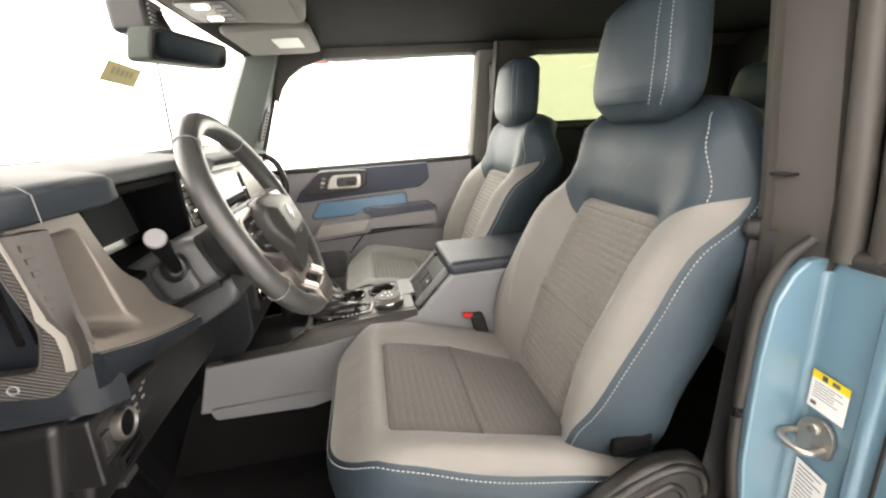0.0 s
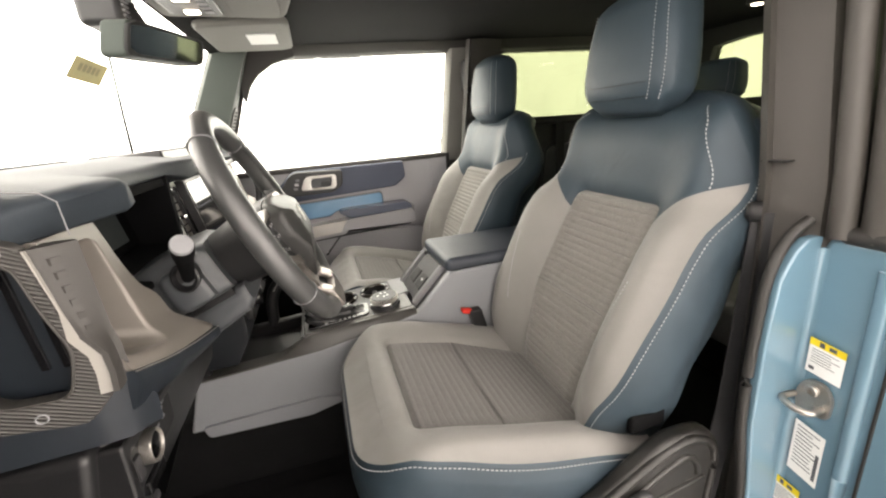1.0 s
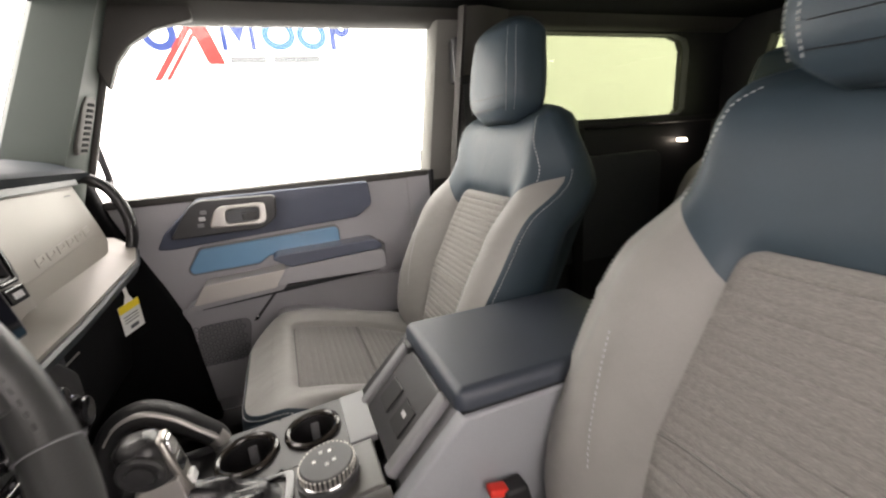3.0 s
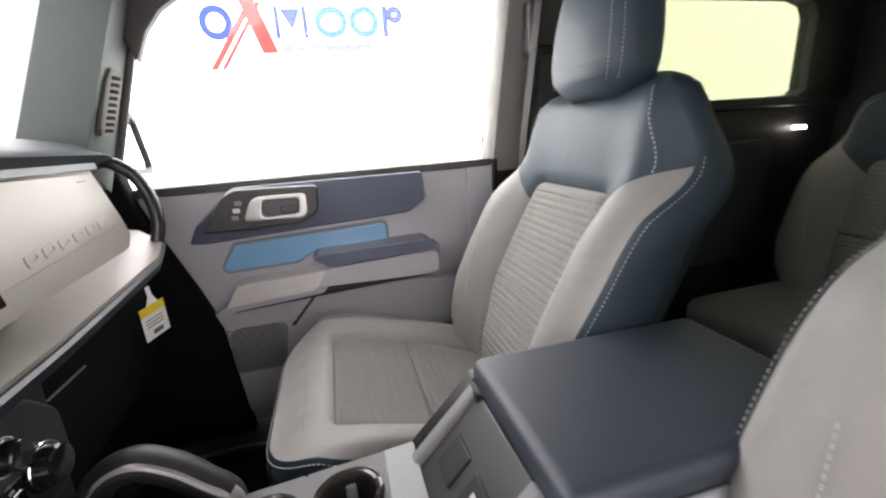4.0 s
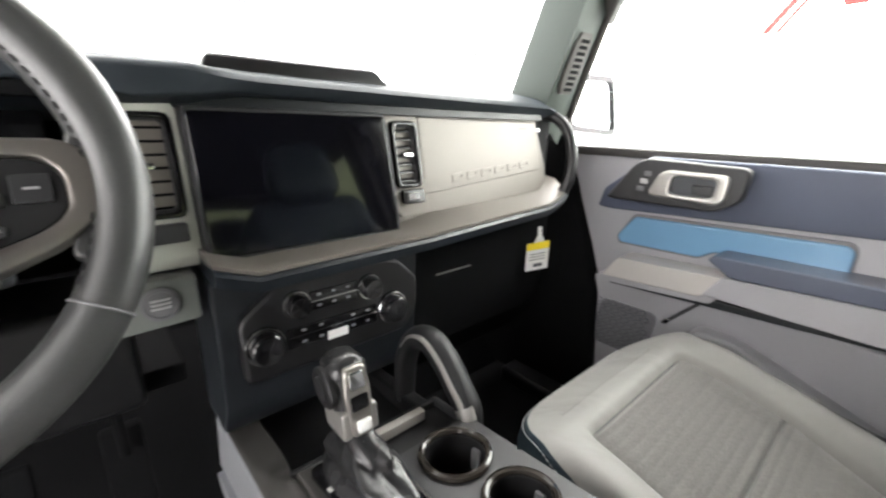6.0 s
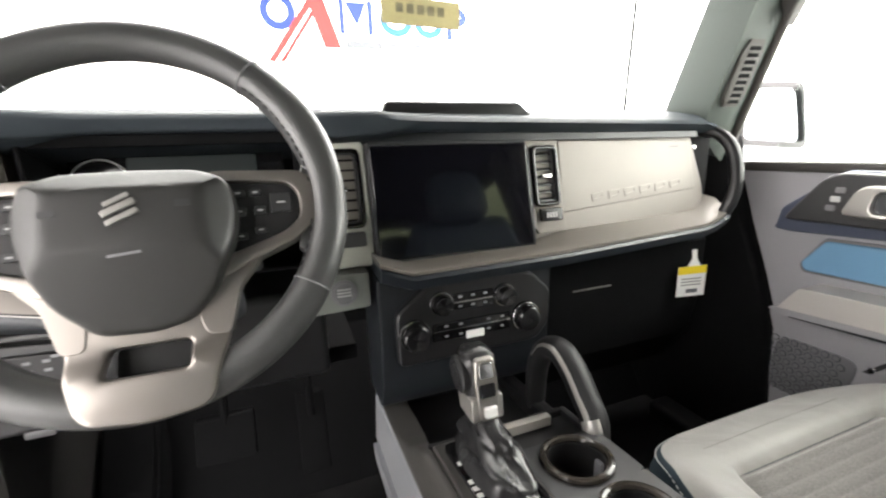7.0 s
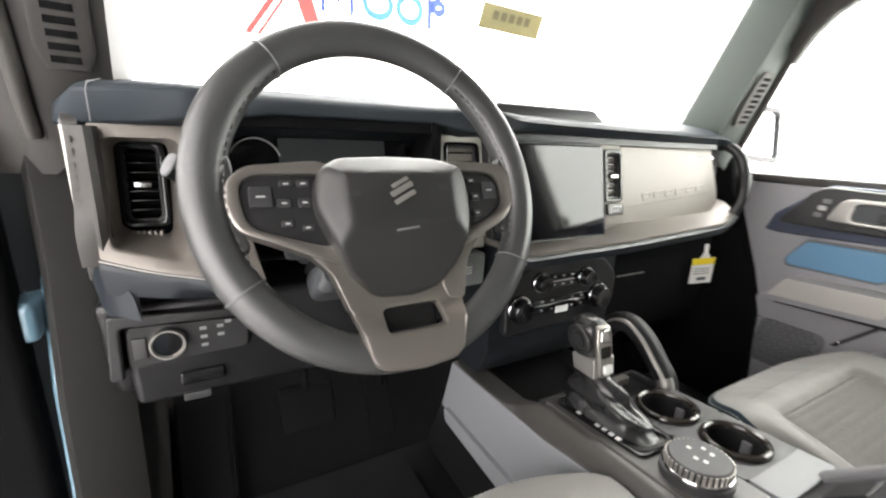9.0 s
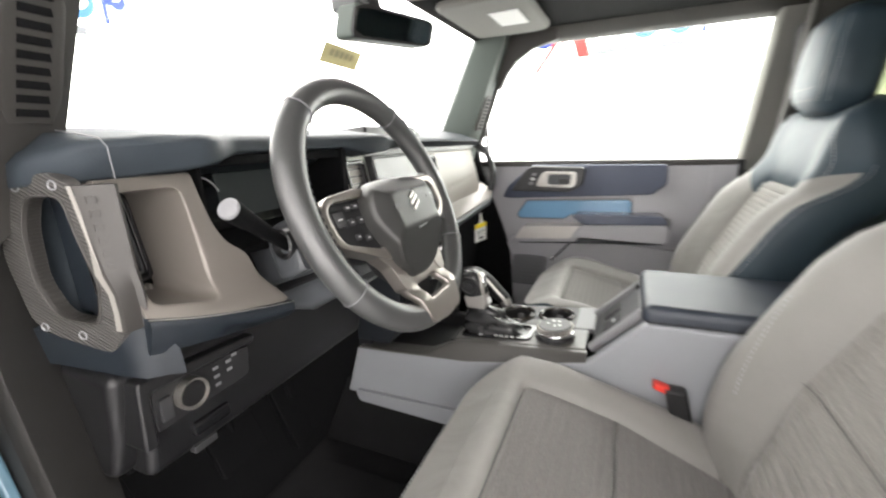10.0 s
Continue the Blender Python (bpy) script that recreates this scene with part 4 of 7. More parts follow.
def backrest(ob, to, side, with_back=True):
    """to(u, v, d) lays lateral, upward and forward measures into the world."""
    def depth(u, v):
        a = abs(u)
        b = (0.042 + 0.024 * sm(0.0, 0.2, v)) * sm(0.10, 0.205, a) - 0.022 * sm(0.215, 0.265, a)
        b *= 1 - 0.85 * sm(0.36, 0.56, v)
        b -= 0.080 * sm(0.42, 0.58, v) * sm(0.180, 0.272, a)
        return b + 0.030 * sm(0.45, 0.60, v) - 0.040 * sm(0.62, 0.70, v) - 0.03 * sm(0.10, -0.05, v) + 0.010 * sm(0.0, 0.2, v) * sm(0.45, 0.2, v)
    inner = rounded([(-0.105, 0.015), (0.105, 0.015), (0.130, 0.22), (0.131, 0.469), (-0.131, 0.469), (-0.130, 0.22)], [0.03, 0.03, 0.02, 0.03, 0.03, 0.02], 6)
    outer = rounded([(-0.145, -0.04), (0.145, -0.04), (0.205, 0.04), (0.252, 0.15), (0.266, 0.33), (0.260, 0.50), (0.234, 0.590), (0.182, 0.668), (0.09, 0.692), (-0.09, 0.692), (-0.182, 0.668), (-0.234, 0.590), (-0.260, 0.50), (-0.266, 0.33), (-0.252, 0.15), (-0.205, 0.04)], 0.05, 5)
    c = (0, 0.27)
    R = 14
    bm, lay = flat_pad(inner, outer, depth, [(0.008, -0.012), (0.012, -0.045), (0.012, -0.09), (0.002, -0.13), (-0.03, -0.15)], R, c=c, thin=lambda v: 1 + 0.40 * sm(0.24, 0.04, v) - 0.38 * sm(0.26, 0.56, v))
    for s in (-1, 1):
        bmesh.ops.bisect_plane(bm, geom=bm.verts[:] + bm.edges[:] + bm.faces[:], plane_co=(s * 0.13, 0.42, 0), plane_no=(-0.96 * s, 1, 0), dist=1e-5)

    def yoke(p):
        return p.y > 0.42 + 0.96 * (abs(p.x) - 0.13) and p.y > 0.38
    lay_in = lambda cp: warp(cp, lambda q: to(q.x, q.y, q.z))
    br = part("backrest", lay_in(keep(bm, lay, lambda r, p: r < R and not yoke(p))), SEAT_GREY, ob, "grey vinyl backrest with raised bolsters", sharp=60)
    part("shoulder_panel", lay_in(keep(bm, lay, lambda r, p: r < R and yoke(p))), SEAT_BLUE, br, "navy vinyl shoulder panel", sharp=60)
    part("side_panel", lay_in(keep(bm, lay, lambda r, p: r >= R)), SEAT_BLUE, br, "navy vinyl side and back", sharp=60)
    bm.free()
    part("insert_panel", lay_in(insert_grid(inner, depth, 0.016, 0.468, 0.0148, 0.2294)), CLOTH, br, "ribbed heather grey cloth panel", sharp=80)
    part("cross_seam", tube([to(u, 0.2294, depth(u, 0.2294) - 0.0006) for u in [-0.127 + 0.254 * k / 16 for k in range(17)]], 0.0012, 8), CLOTH_SHADED, br)
    lift_d = 0.0022
    thread = []
    for s in (-1, 1):
        edge = [(u, v) for u, v in around(outer, 160, c) if u * s > 0.19 and 0.02 < v < 0.565]
        edge.sort(key=lambda q: q[1])
        thread.append(stitches([to(u + s * 0.0085, v, depth(u, v) - 0.010 + 0.003) for u, v in edge], to(s * 0.7, 0, 0.7) - to(0, 0, 0), 0.0042, 0.0030, 0.0007))
        line = [(s * (0.220 - 0.034 * sm(0.50, 0.62, v) - 0.03 * sm(0.61, 0.66, v)), v) for v in [0.508 + 0.142 * k / 14 for k in range(15)]]
        thread.append(stitches([to(u, v, depth(u, v) + lift_d) for u, v in line], to(0, 0, 1) - to(0, 0, 0)))
        thread.append(stitches([to(s * (0.168 + 0.03 * k / 8), 0.15 + 0.17 * k / 8, depth(0.168 + 0.03 * k / 8, 0.15 + 0.17 * k / 8) + lift_d) for k in range(9)], to(0, 0, 1) - to(0, 0, 0), r=0.0008))
    tagged(part("stitching", merge(*thread), THREAD, br, "pale contrast stitching"), kind="stuff")
    return br


def headrest(ob, c, w=0.262, h=0.225, dp=0.115, tilt=6):
    """c: the middle of the underside."""
    def wide(t):
        return 0.86 + 0.16 * sm(-0.05, 0.30, t) - 0.17 * sm(0.35, 1.05, t)

    def front(y, t):
        return -dp / 2 * (0.80 + 0.22 * sm(0.0, 0.35, t) - 0.16 * sm(0.55, 1.0, t)) - 0.012 * (1 - (y / (w / 2)) ** 2)
    rows = []
    for k in range(23):
        t = k / 22
        e = 0.34 * (1 - min(1.0, t / 0.20)) ** 2 + 0.30 * (1 - min(1.0, (1 - t) / 0.16)) ** 2
        row = []
        for j in range(72):
            a = 2 * math.pi * j / 72
            ca, sa = math.cos(a), math.sin(a)
            f = (abs(ca) ** 3.6 + abs(sa) ** 3.6) ** (-1 / 3.6)
            y = sa * f * w / 2 * wide(t)
            x = ca * f * dp / 2
            x = x * 0.92 if x > 0 else front(y, t) * (-x / (dp / 2)) ** 0.9
            row.append(Vector((x * (1 - e * 1.5), y * (1 - e), h * t)))
        rows.append(row)
    m = Matrix.Translation(c) @ Matrix.Rotation(radians(tilt), 4, "Y")
    bm = loft(rows)
    bm.transform(m)
    hr = part("headrest", bm, SEAT_BLUE, ob, "padded navy headrest", sharp=75)
    thread = []
    for s in (-1, 1):
        for off in (0.090, 0.1085):
            pts = []
            for k in range(15):
                t = 0.12 + 0.76 * k / 14
                y = s * off * wide(t) * (w / 0.238)
                q = abs(y) / (w / 2 * wide(t))
                pts.append(m @ Vector((front(y, t) * max(0.0, 1 - q ** 3.6) ** (0.9 / 3.6) - 0.0010, y, h * t)))
            thread.append(stitches(pts, (-1, s * 0.3, 0), 0.0036, 0.0030, r=0.0006))
    for t in (0.13, 0.24):
        ys = [-0.086 + 0.172 * k / 12 for k in range(13)]
        part("seam", tube([m @ Vector((front(y, t) * (1 - (abs(y) / (w / 2 * wide(t))) ** 3.6) ** 0.25 - 0.0002, y, h * (t + 2.0 * y * y))) for y in ys], 0.0008, 6), CHARCOAL_NAVY, hr)
    tagged(part("stitching", merge(*thread), THREAD, hr), kind="stuff")
    for s in (-1, 1):
        part("post", rod(m @ Vector((0.02, s * 0.062, -0.02)), m @ Vector((0.02, s * 0.062, 0.02)), 0.0045, n=16), CHARCOAL, hr, "dark headrest post")
    return hr


def front_seat(name, yc, s, label, buckle_label):
    """s: +1 where the door is on the far (+y) side, -1 on the driver's side."""
    ob = thing(name, (0.15, yc, 0.0), label, "car seat", "front seats")

    def to(u, v, d):
        return Vector((0.30 + 0.423 * v - 0.906 * d, yc + u, 0.27 + 0.906 * v + 0.423 * d))
    br = backrest(ob, to, s)
    part("release_panel", warp(box(0.572, 0.690, 0.085, 0.232, 0.800, 0.862, 0.022, 4), lambda q: Vector((q.x, yc + s * q.y, q.z - 0.16 * (q.y - 0.085)))), SEAT_BLUE, br, "navy seat release cap behind the shoulder")
    headrest(ob, Vector((0.557 if s > 0 else 0.537, yc + (0 if s > 0 else 0.008), 0.854)), 0.246, 0.228, 0.110)

    # cushion
    def depth(u, v):
        a = abs(u)
        d = 0.034 * sm(0.13, 0.215, a) - 0.026 * sm(0.222, 0.262, a)
        d *= (1 - 0.6 * sm(0.25, 0.42, v)) * (1 - 0.75 * sm(0.06, -0.09, v))
        return d - 0.034 * sm(-0.015, -0.130, v) ** 1.3

    def tc(u, v, d):
        return Vector((v, yc + u, 0.372 - 0.28 * max(v, -0.04) + d))
    inner = rounded([(-0.160, -0.018), (0.160, -0.018), (0.165, 0.15), (0.138, 0.37), (-0.138, 0.37), (-0.165, 0.15)], [0.018, 0.018, 0.02, 0.02, 0.02, 0.02], 5)
    outer = rounded([(-0.165, -0.124), (0.165, -0.124), (0.241, -0.052), (0.262, 0.14), (0.250, 0.42), (-0.250, 0.42), (-0.262, 0.14), (-0.241, -0.052)], [0.09, 0.09, 0.09, 0.06, 0.03, 0.03, 0.06, 0.09], 6)
    R = 14
    bm, lay = flat_pad(inner, outer, depth, [(0.006, -0.010), (0.010, -0.028), (0.012, -0.034), (0.012, -0.055), (0.006, -0.11), (-0.012, -0.155), (-0.03, -0.165)], R, c=(0, 0.15))
    lay_in = lambda cp: warp(cp, lambda q: tc(q.x, q.y, q.z))
    cu = part("cushion", lay_in(keep(bm, lay, lambda r, p: r < R)), SEAT_GREY, ob, "grey vinyl seat cushion", sharp=60)
    part("skirt", lay_in(keep(bm, lay, lambda r, p: r >= R)), SEAT_BLUE, cu, "navy vinyl cushion skirt", sharp=60)
    bm.free()
    # same cloth as the backrest panel, with shade put into its colour
    part("insert_panel", lay_in(insert_grid(inner, depth, -0.017, 0.369, 0.0148, 0.1480, 0.0024)), CLOTH_SHADED, cu, "ribbed heather grey cloth panel", sharp=80)
    part("cross_seam", tube([tc(u, 0.148, depth(u, 0.148) - 0.0012) for u in [-0.160 + 0.32 * k / 16 for k in range(17)]], 0.0008, 8), CLOTH_SHADED, cu)
    edge = around(outer, 220, (0, 0.15))
    k0 = min(range(220), key=lambda k: abs(edge[k][1] - 0.40) + (edge[k][0] > 0))
    loop = [edge[(k0 + j) % 220] for j in range(220)]
    loop = [p for p in loop if p[1] < 0.36]
    thread = []
    for q in (loop,):
        pts = []
        for u, v in q:
            dv = Vector((u, v - 0.15)).normalized()
            pts.append(tc(u + dv.x * 0.0062, v + dv.y * 0.0062, depth(u, v) - 0.0075))
        thread.append(stitches(pts, lambda c: Vector((c.x - 0.15, c.y - yc, 0.03))))
    top = [(u, -0.052 - 0.006 * math.cos(u * 8)) for u in [-0.15 + 0.30 * k / 12 for k in range(13)]]
    tagged(part("stitching", merge(*thread), THREAD, cu, "pale contrast stitching"), kind="stuff")
    part("front_seam", merge(*[stitches([tc(u, v - 0.012, depth(u, v - 0.012) + 0.001) for u, v in top], (0, 0, 1), 0.004, 0.003, 0.0006)]), SEAT_GREY, cu)
    # plinth, outer valance and rails
    part("plinth", box(-0.03, 0.42, yc - 0.215, yc + 0.215, 0.06, 0.20, 0.02, 3), BLACK, ob, "black seat base")
    yo = yc + s * 0.268
    cover = SIDE if s < 0 else KNEE
    high = [(-0.03, 0.17), (0.0, 0.318), (0.08, 0.345), (0.17, 0.322), (0.28, 0.300), (0.38, 0.338)]
    val = part("side_valance", prism("y", rounded((high if s > 0 else [(-0.02, 0.17), (0.16, 0.205), (0.28, 0.275), (0.38, 0.338)]) + [(0.47, 0.336), (0.505, 0.28), (0.49, 0.10), (0.02, 0.09)], 0.03), min(yo, yo + s * 0.035), max(yo, yo + s * 0.035), 0.012, 3), cover, ob, "warm charcoal plastic seat side cover")
    part("recess", prism("y", rounded([(0.30, 0.13), (0.46, 0.16), (0.47, 0.245), (0.36, 0.225), (0.29, 0.175)], 0.02), min(yo + s * 0.03, yo + s * 0.041), max(yo + s * 0.03, yo + s * 0.041), 0.006, 2), cover, val)
    rim = [(0.0, 0.150), (0.10, 0.176), (0.20, 0.222), (0.29, 0.272), (0.38, 0.318), (0.445, 0.322), (0.482, 0.280), (0.475, 0.17)]
    part("valance_rim", tube(smooth_path([(x, yo + s * 0.034, z) for x, z in rim], 6), 0.008, 10), cover, val)
    if s < 0:
        fold = [(0.03, 0.118), (0.14, 0.140), (0.25, 0.196), (0.34, 0.258), (0.40, 0.288), (0.425, 0.290), (0.448, 0.258), (0.445, 0.17)]
        part("valance_fold", tube(smooth_path([(x, yo + s * 0.034, z) for x, z in fold], 6), 0.0065, 10), SIDE, val)
    part("recliner_lever", prism("y", rounded([(0.14, 0.155), (0.33, 0.225), (0.345, 0.255), (0.32, 0.262), (0.13, 0.185)], 0.012), min(yo + s * 0.036, yo + s * 0.052), max(yo + s * 0.036, yo + s * 0.052), 0.006, 3), CHARCOAL, val)
    part("recliner_cover", warp(box(0.350, 0.425, -0.03, -0.012, 0.308, 0.348, 0.014, 4), lambda q: Vector((q.x, yc + s * (0.262 + q.y), q.z + 0.10 * (q.x - 0.325)))), FOOT, ob)
    for r in (-0.17, 0.17):
        part("rail", box(-0.10, 0.50, yc + r - 0.025, yc + r + 0.025, 0.0, 0.06, 0.006), BLACK, ob)
    yi = yc - s * 0.228
    bk = part("buckle", warp(box(-0.018, 0.018, -0.014, 0.014, 0, 0.15, 0.006, 3), lambda q: Vector((0.240 + q.x - 0.25 * (q.z - 0.15), yi + q.y, 0.235 + q.z))), BLACK, ob, "black belt buckle with a red button")
    part("button", warp(box(0.226, 0.254, yi - 0.009, yi + 0.009, 0.376, 0.390, 0.004, 3), lambda q: Vector((q.x - 0.022, q.y, q.z - 0.25 * (q.x - 0.24)))), RED, bk, "red release button")
    return ob


YD, YP = -0.362, 0.412
front_seat("driver_seat", YD, -1, "driver's seat in grey cloth and navy vinyl with pale stitching", "")
front_seat("passenger_seat", YP, 1, "passenger's seat in grey cloth and navy vinyl with pale stitching", "")


def rear_seat(yc):
    ob = thing("bench_seat", (1.4, yc, 0), "rear seat in grey cloth and navy vinyl, in shade", "car seat", "rear seats")

    def to(u, v, d):
        return Vector((1.36 + 0.34 * v - 0.94 * d, yc + u * 1.0, 0.25 + 0.94 * v * 0.93 + 0.34 * d))
    backrest(ob, to, 1)
    headrest(ob, Vector((1.57, yc, 0.86)), 0.25, 0.17, 0.10, 10)
    part("cushion", box(1.02, 1.42, yc - 0.26, yc + 0.26, 0.12, 0.285, 0.045, 5), SEAT_GREY, ob)
    part("base", box(1.05, 1.40, yc - 0.24, yc + 0.24, 0.0, 0.14, 0.01), BLACK, ob)


rear_seat(0.37)
rear_seat(-0.305)


# ---- dashboard ----
dash = thing("dashboard", (-0.5, YC, 0.4), "navy dashboard with taupe trim and a wide dark screen", "dashboard")
YS = [-0.690, -0.680, -0.655, -0.60, -0.560, -0.535, -0.505, -0.46, -0.35, -0.22, -0.16, -0.10, -0.07, -0.03, 0.05, 0.3, 0.6, 0.645, 0.668, 0.682]


def brow(y):
    xf = interp(y, [-0.68, -0.655, -0.60, -0.56, -0.535, -0.47, -0.22, -0.15, -0.07, 0.0, 0.6, 0.69], [-0.37, -0.345, -0.322, -0.312, -0.318, -0.372, -0.375, -0.348, -0.345, -0.358, -0.372, -0.39])
    zt = interp(y, [-0.69, -0.66, -0.60, -0.10, -0.06, 0.6, 0.70], [0.825, 0.843, 0.848, 0.848, 0.842, 0.832, 0.818])
    zl = interp(y, [-0.69, -0.62, -0.54, -0.47, -0.22, -0.15, -0.06, 0.6, 0.70], [0.800, 0.802, 0.812, 0.822, 0.822, 0.806, 0.818, 0.806, 0.79])
    return xf, zt, zl


def pad_loop(y):
    xf, zt, zl = brow(y)
    e = sm(0.02, 0.0, min(y + 0.69, 0.682 - y))
    xf -= 0.04 * e
    top = 0.862 - 0.02 * e
    xb = interp(y, [-0.69, -0.655, -0.61, 0.65, 0.715], [-0.50, -0.53, -0.70, -0.70, -0.55])
    u = 0.026 * max(sm(-0.10, -0.02, y), sm(-0.545, -0.60, y)) * (1 - e)
    pts = [(xf - 0.030 - u, zl - 0.002), (xf - 0.003 - u, zl), (xf - 0.8 * u, zl + 0.004), (xf - 0.002, zt - 0.010), (xf - 0.010, zt - 0.003), (xf - 0.022, zt), (-0.45, (zt + top) / 2 + 0.004), (max(xb, -0.52), top), (xb + 0.03, top - 0.008), (xb, 0.80), (-0.48, 0.78)]
    return [Vector((x, y, z)) for x, z in pts]


part("dash_pad", loft([pad_loop(y) for y in YS]), DASH_TOP, dash, "soft blue-grey dashboard top", sharp=50)
part("pad_seam", tube([Vector((x + 0.0012, -0.642, z + 0.0012)) for x, z in ((brow(-0.642)[0], 0.803), (brow(-0.642)[0] - 0.001, brow(-0.642)[1] - 0.010), (brow(-0.642)[0] - 0.012, brow(-0.642)[1] - 0.001), (-0.45, 0.857))], 0.0006, 6), GREY_PLASTIC, dash, "pale seam")
part("speaker_pod", warp(box(-0.53, -0.41, -0.088, 0.192, 0.840, 0.869, 0.006, 3), lambda q: Vector((q.x - 0.5 * max(0.0, q.z - 0.855), q.y * (1 - 7.0 * max(0.0, q.z - 0.850)) + 0.006, q.z - (q.x + 0.41) * -0.08))), KNEE, dash, "charcoal pod on the dashboard top")
for k in range(2):
    part("demister_slot", box(-0.60, -0.59, -0.5 + 0.55 * k, -0.05 + 0.60 * k, 0.8585, 0.8625, 0.001), BLACK, dash)


def lean(bm, z0=0.625, k=0.2):
    return warp(bm, lambda c: Vector((c.x - k * (c.z - z0), c.y, c.z)))


# trim face on the passenger's side
face = [(-0.205, 0.812), (0.585, 0.806), (0.61, 0.70), (0.612, 0.665), (0.58, 0.640), (0.27, 0.626), (-0.10, 0.612), (-0.205, 0.612)]
trim = part("trim_panel", lean(prism("x", face, -0.43, -0.366, 0.004)), TAUPE, dash, "taupe metallic trim panel")
# dark band painting the shade under the pad's front edge
part("trim_shade", lean(prism("x", [(-0.12, 0.800), (0.60, 0.796), (0.60, 0.83), (-0.12, 0.83)], -0.42, -0.358, 0.003)), CHARCOAL_NAVY, dash)
glove = rounded([(0.245, 0.665), (0.585, 0.690), (0.575, 0.792), (0.245, 0.798)], 0.006)
part("glove_panel", lean(prism("x", glove, -0.372, -0.3625, 0.003)), TAUPE, trim)
for k, (a, b) in enumerate(((0.312, 0.343), (0.352, 0.383), (0.392, 0.423), (0.432, 0.463), (0.472, 0.503), (0.512, 0.545))):
    part("raised_frame", lean(ring("x", rounded([(a, 0.680 + 0.066 * (a - 0.3)), (b, 0.682 + 0.066 * (b - 0.3)), (b, 0.697 + 0.066 * (b - 0.3)), (a, 0.695 + 0.066 * (a - 0.3))], 0.002), rounded([(a + 0.006, 0.685 + 0.066 * (a - 0.3)), (b - 0.006, 0.687 + 0.066 * (b - 0.3)), (b - 0.006, 0.692 + 0.066 * (b - 0.3)), (a + 0.006, 0.690 + 0.066 * (a - 0.3))], 0.001), -0.3635, -0.3612, 0.0005, 32)), TAUPE, trim, "embossed mark")
part("panel_mark", lean(box(-0.3632, -0.3618, 0.52, 0.545, 0.778, 0.780, 0)), INK, trim)

# ledge under the trim, and the navy lip along its edge
def strip(ys, sec, name, m, lab="", parent=None, sharp=40):
    return part(name, loft([[Vector((x, y, z)) for x, z in sec(y)] for y in ys]), m, parent or dash, lab, sharp)


def lip_x(y):
    return interp(y, [-0.16, -0.09, -0.06, 0.2, 0.55, 0.64, 0.70], [-0.305, -0.288, -0.290, -0.298, -0.315, -0.335, -0.39])


def lip_z(y):
    return interp(y, [-0.16, -0.125, -0.075, 0.2, 0.58, 0.64, 0.69], [0.634, 0.630, 0.613, 0.614, 0.624, 0.640, 0.672])


LY = [-0.122, -0.112, -0.10, -0.075, -0.05, 0.1, 0.16, 0.20, 0.24, 0.4, 0.55, 0.60, 0.625, 0.64, 0.648]
strip(LY, lambda y: [(-0.42, lip_z(y) + interp(y, [0.16, 0.24], [0.010, 0.028])), (-0.375, lip_z(y) + interp(y, [0.16, 0.24], [0.007, 0.020])), (lip_x(y) - 0.012, lip_z(y) + 0.004), (lip_x(y), lip_z(y) + 0.001), (lip_x(y), lip_z(y) - 0.004), (-0.42, lip_z(y) - 0.006)], "ledge", TAUPE, "taupe ledge under the trim")
strip(LY, lambda y: [(-0.42, lip_z(y) - 0.006), (lip_x(y) + 0.003, lip_z(y) - 0.005), (lip_x(y) + 0.006, lip_z(y) - 0.010), (lip_x(y) - 0.002, lip_z(y) - 0.026), (lip_x(y) - 0.03, lip_z(y) - 0.034), (-0.42, lip_z(y) - 0.034)], "lip", DASH_NAVY, "navy lip below the ledge")

# screen
part("touchscreen", lean(prism("x", rounded([(-0.112, 0.622), (0.166, 0.620), (0.164, 0.796), (-0.112, 0.798)], 0.006), -0.372, -0.341, 0.003, 3)), SCREEN, dash, "dark glossy touchscreen, switched off")
part("screen_frame", lean(ring("x", rounded([(-0.116, 0.616), (0.170, 0.614), (0.168, 0.801), (-0.116, 0.803)], 0.008), rounded([(-0.111, 0.623), (0.165, 0.621), (0.163, 0.795), (-0.111, 0.797)], 0.006), -0.375, -0.3425, 0.002)), CHARCOAL, dash)


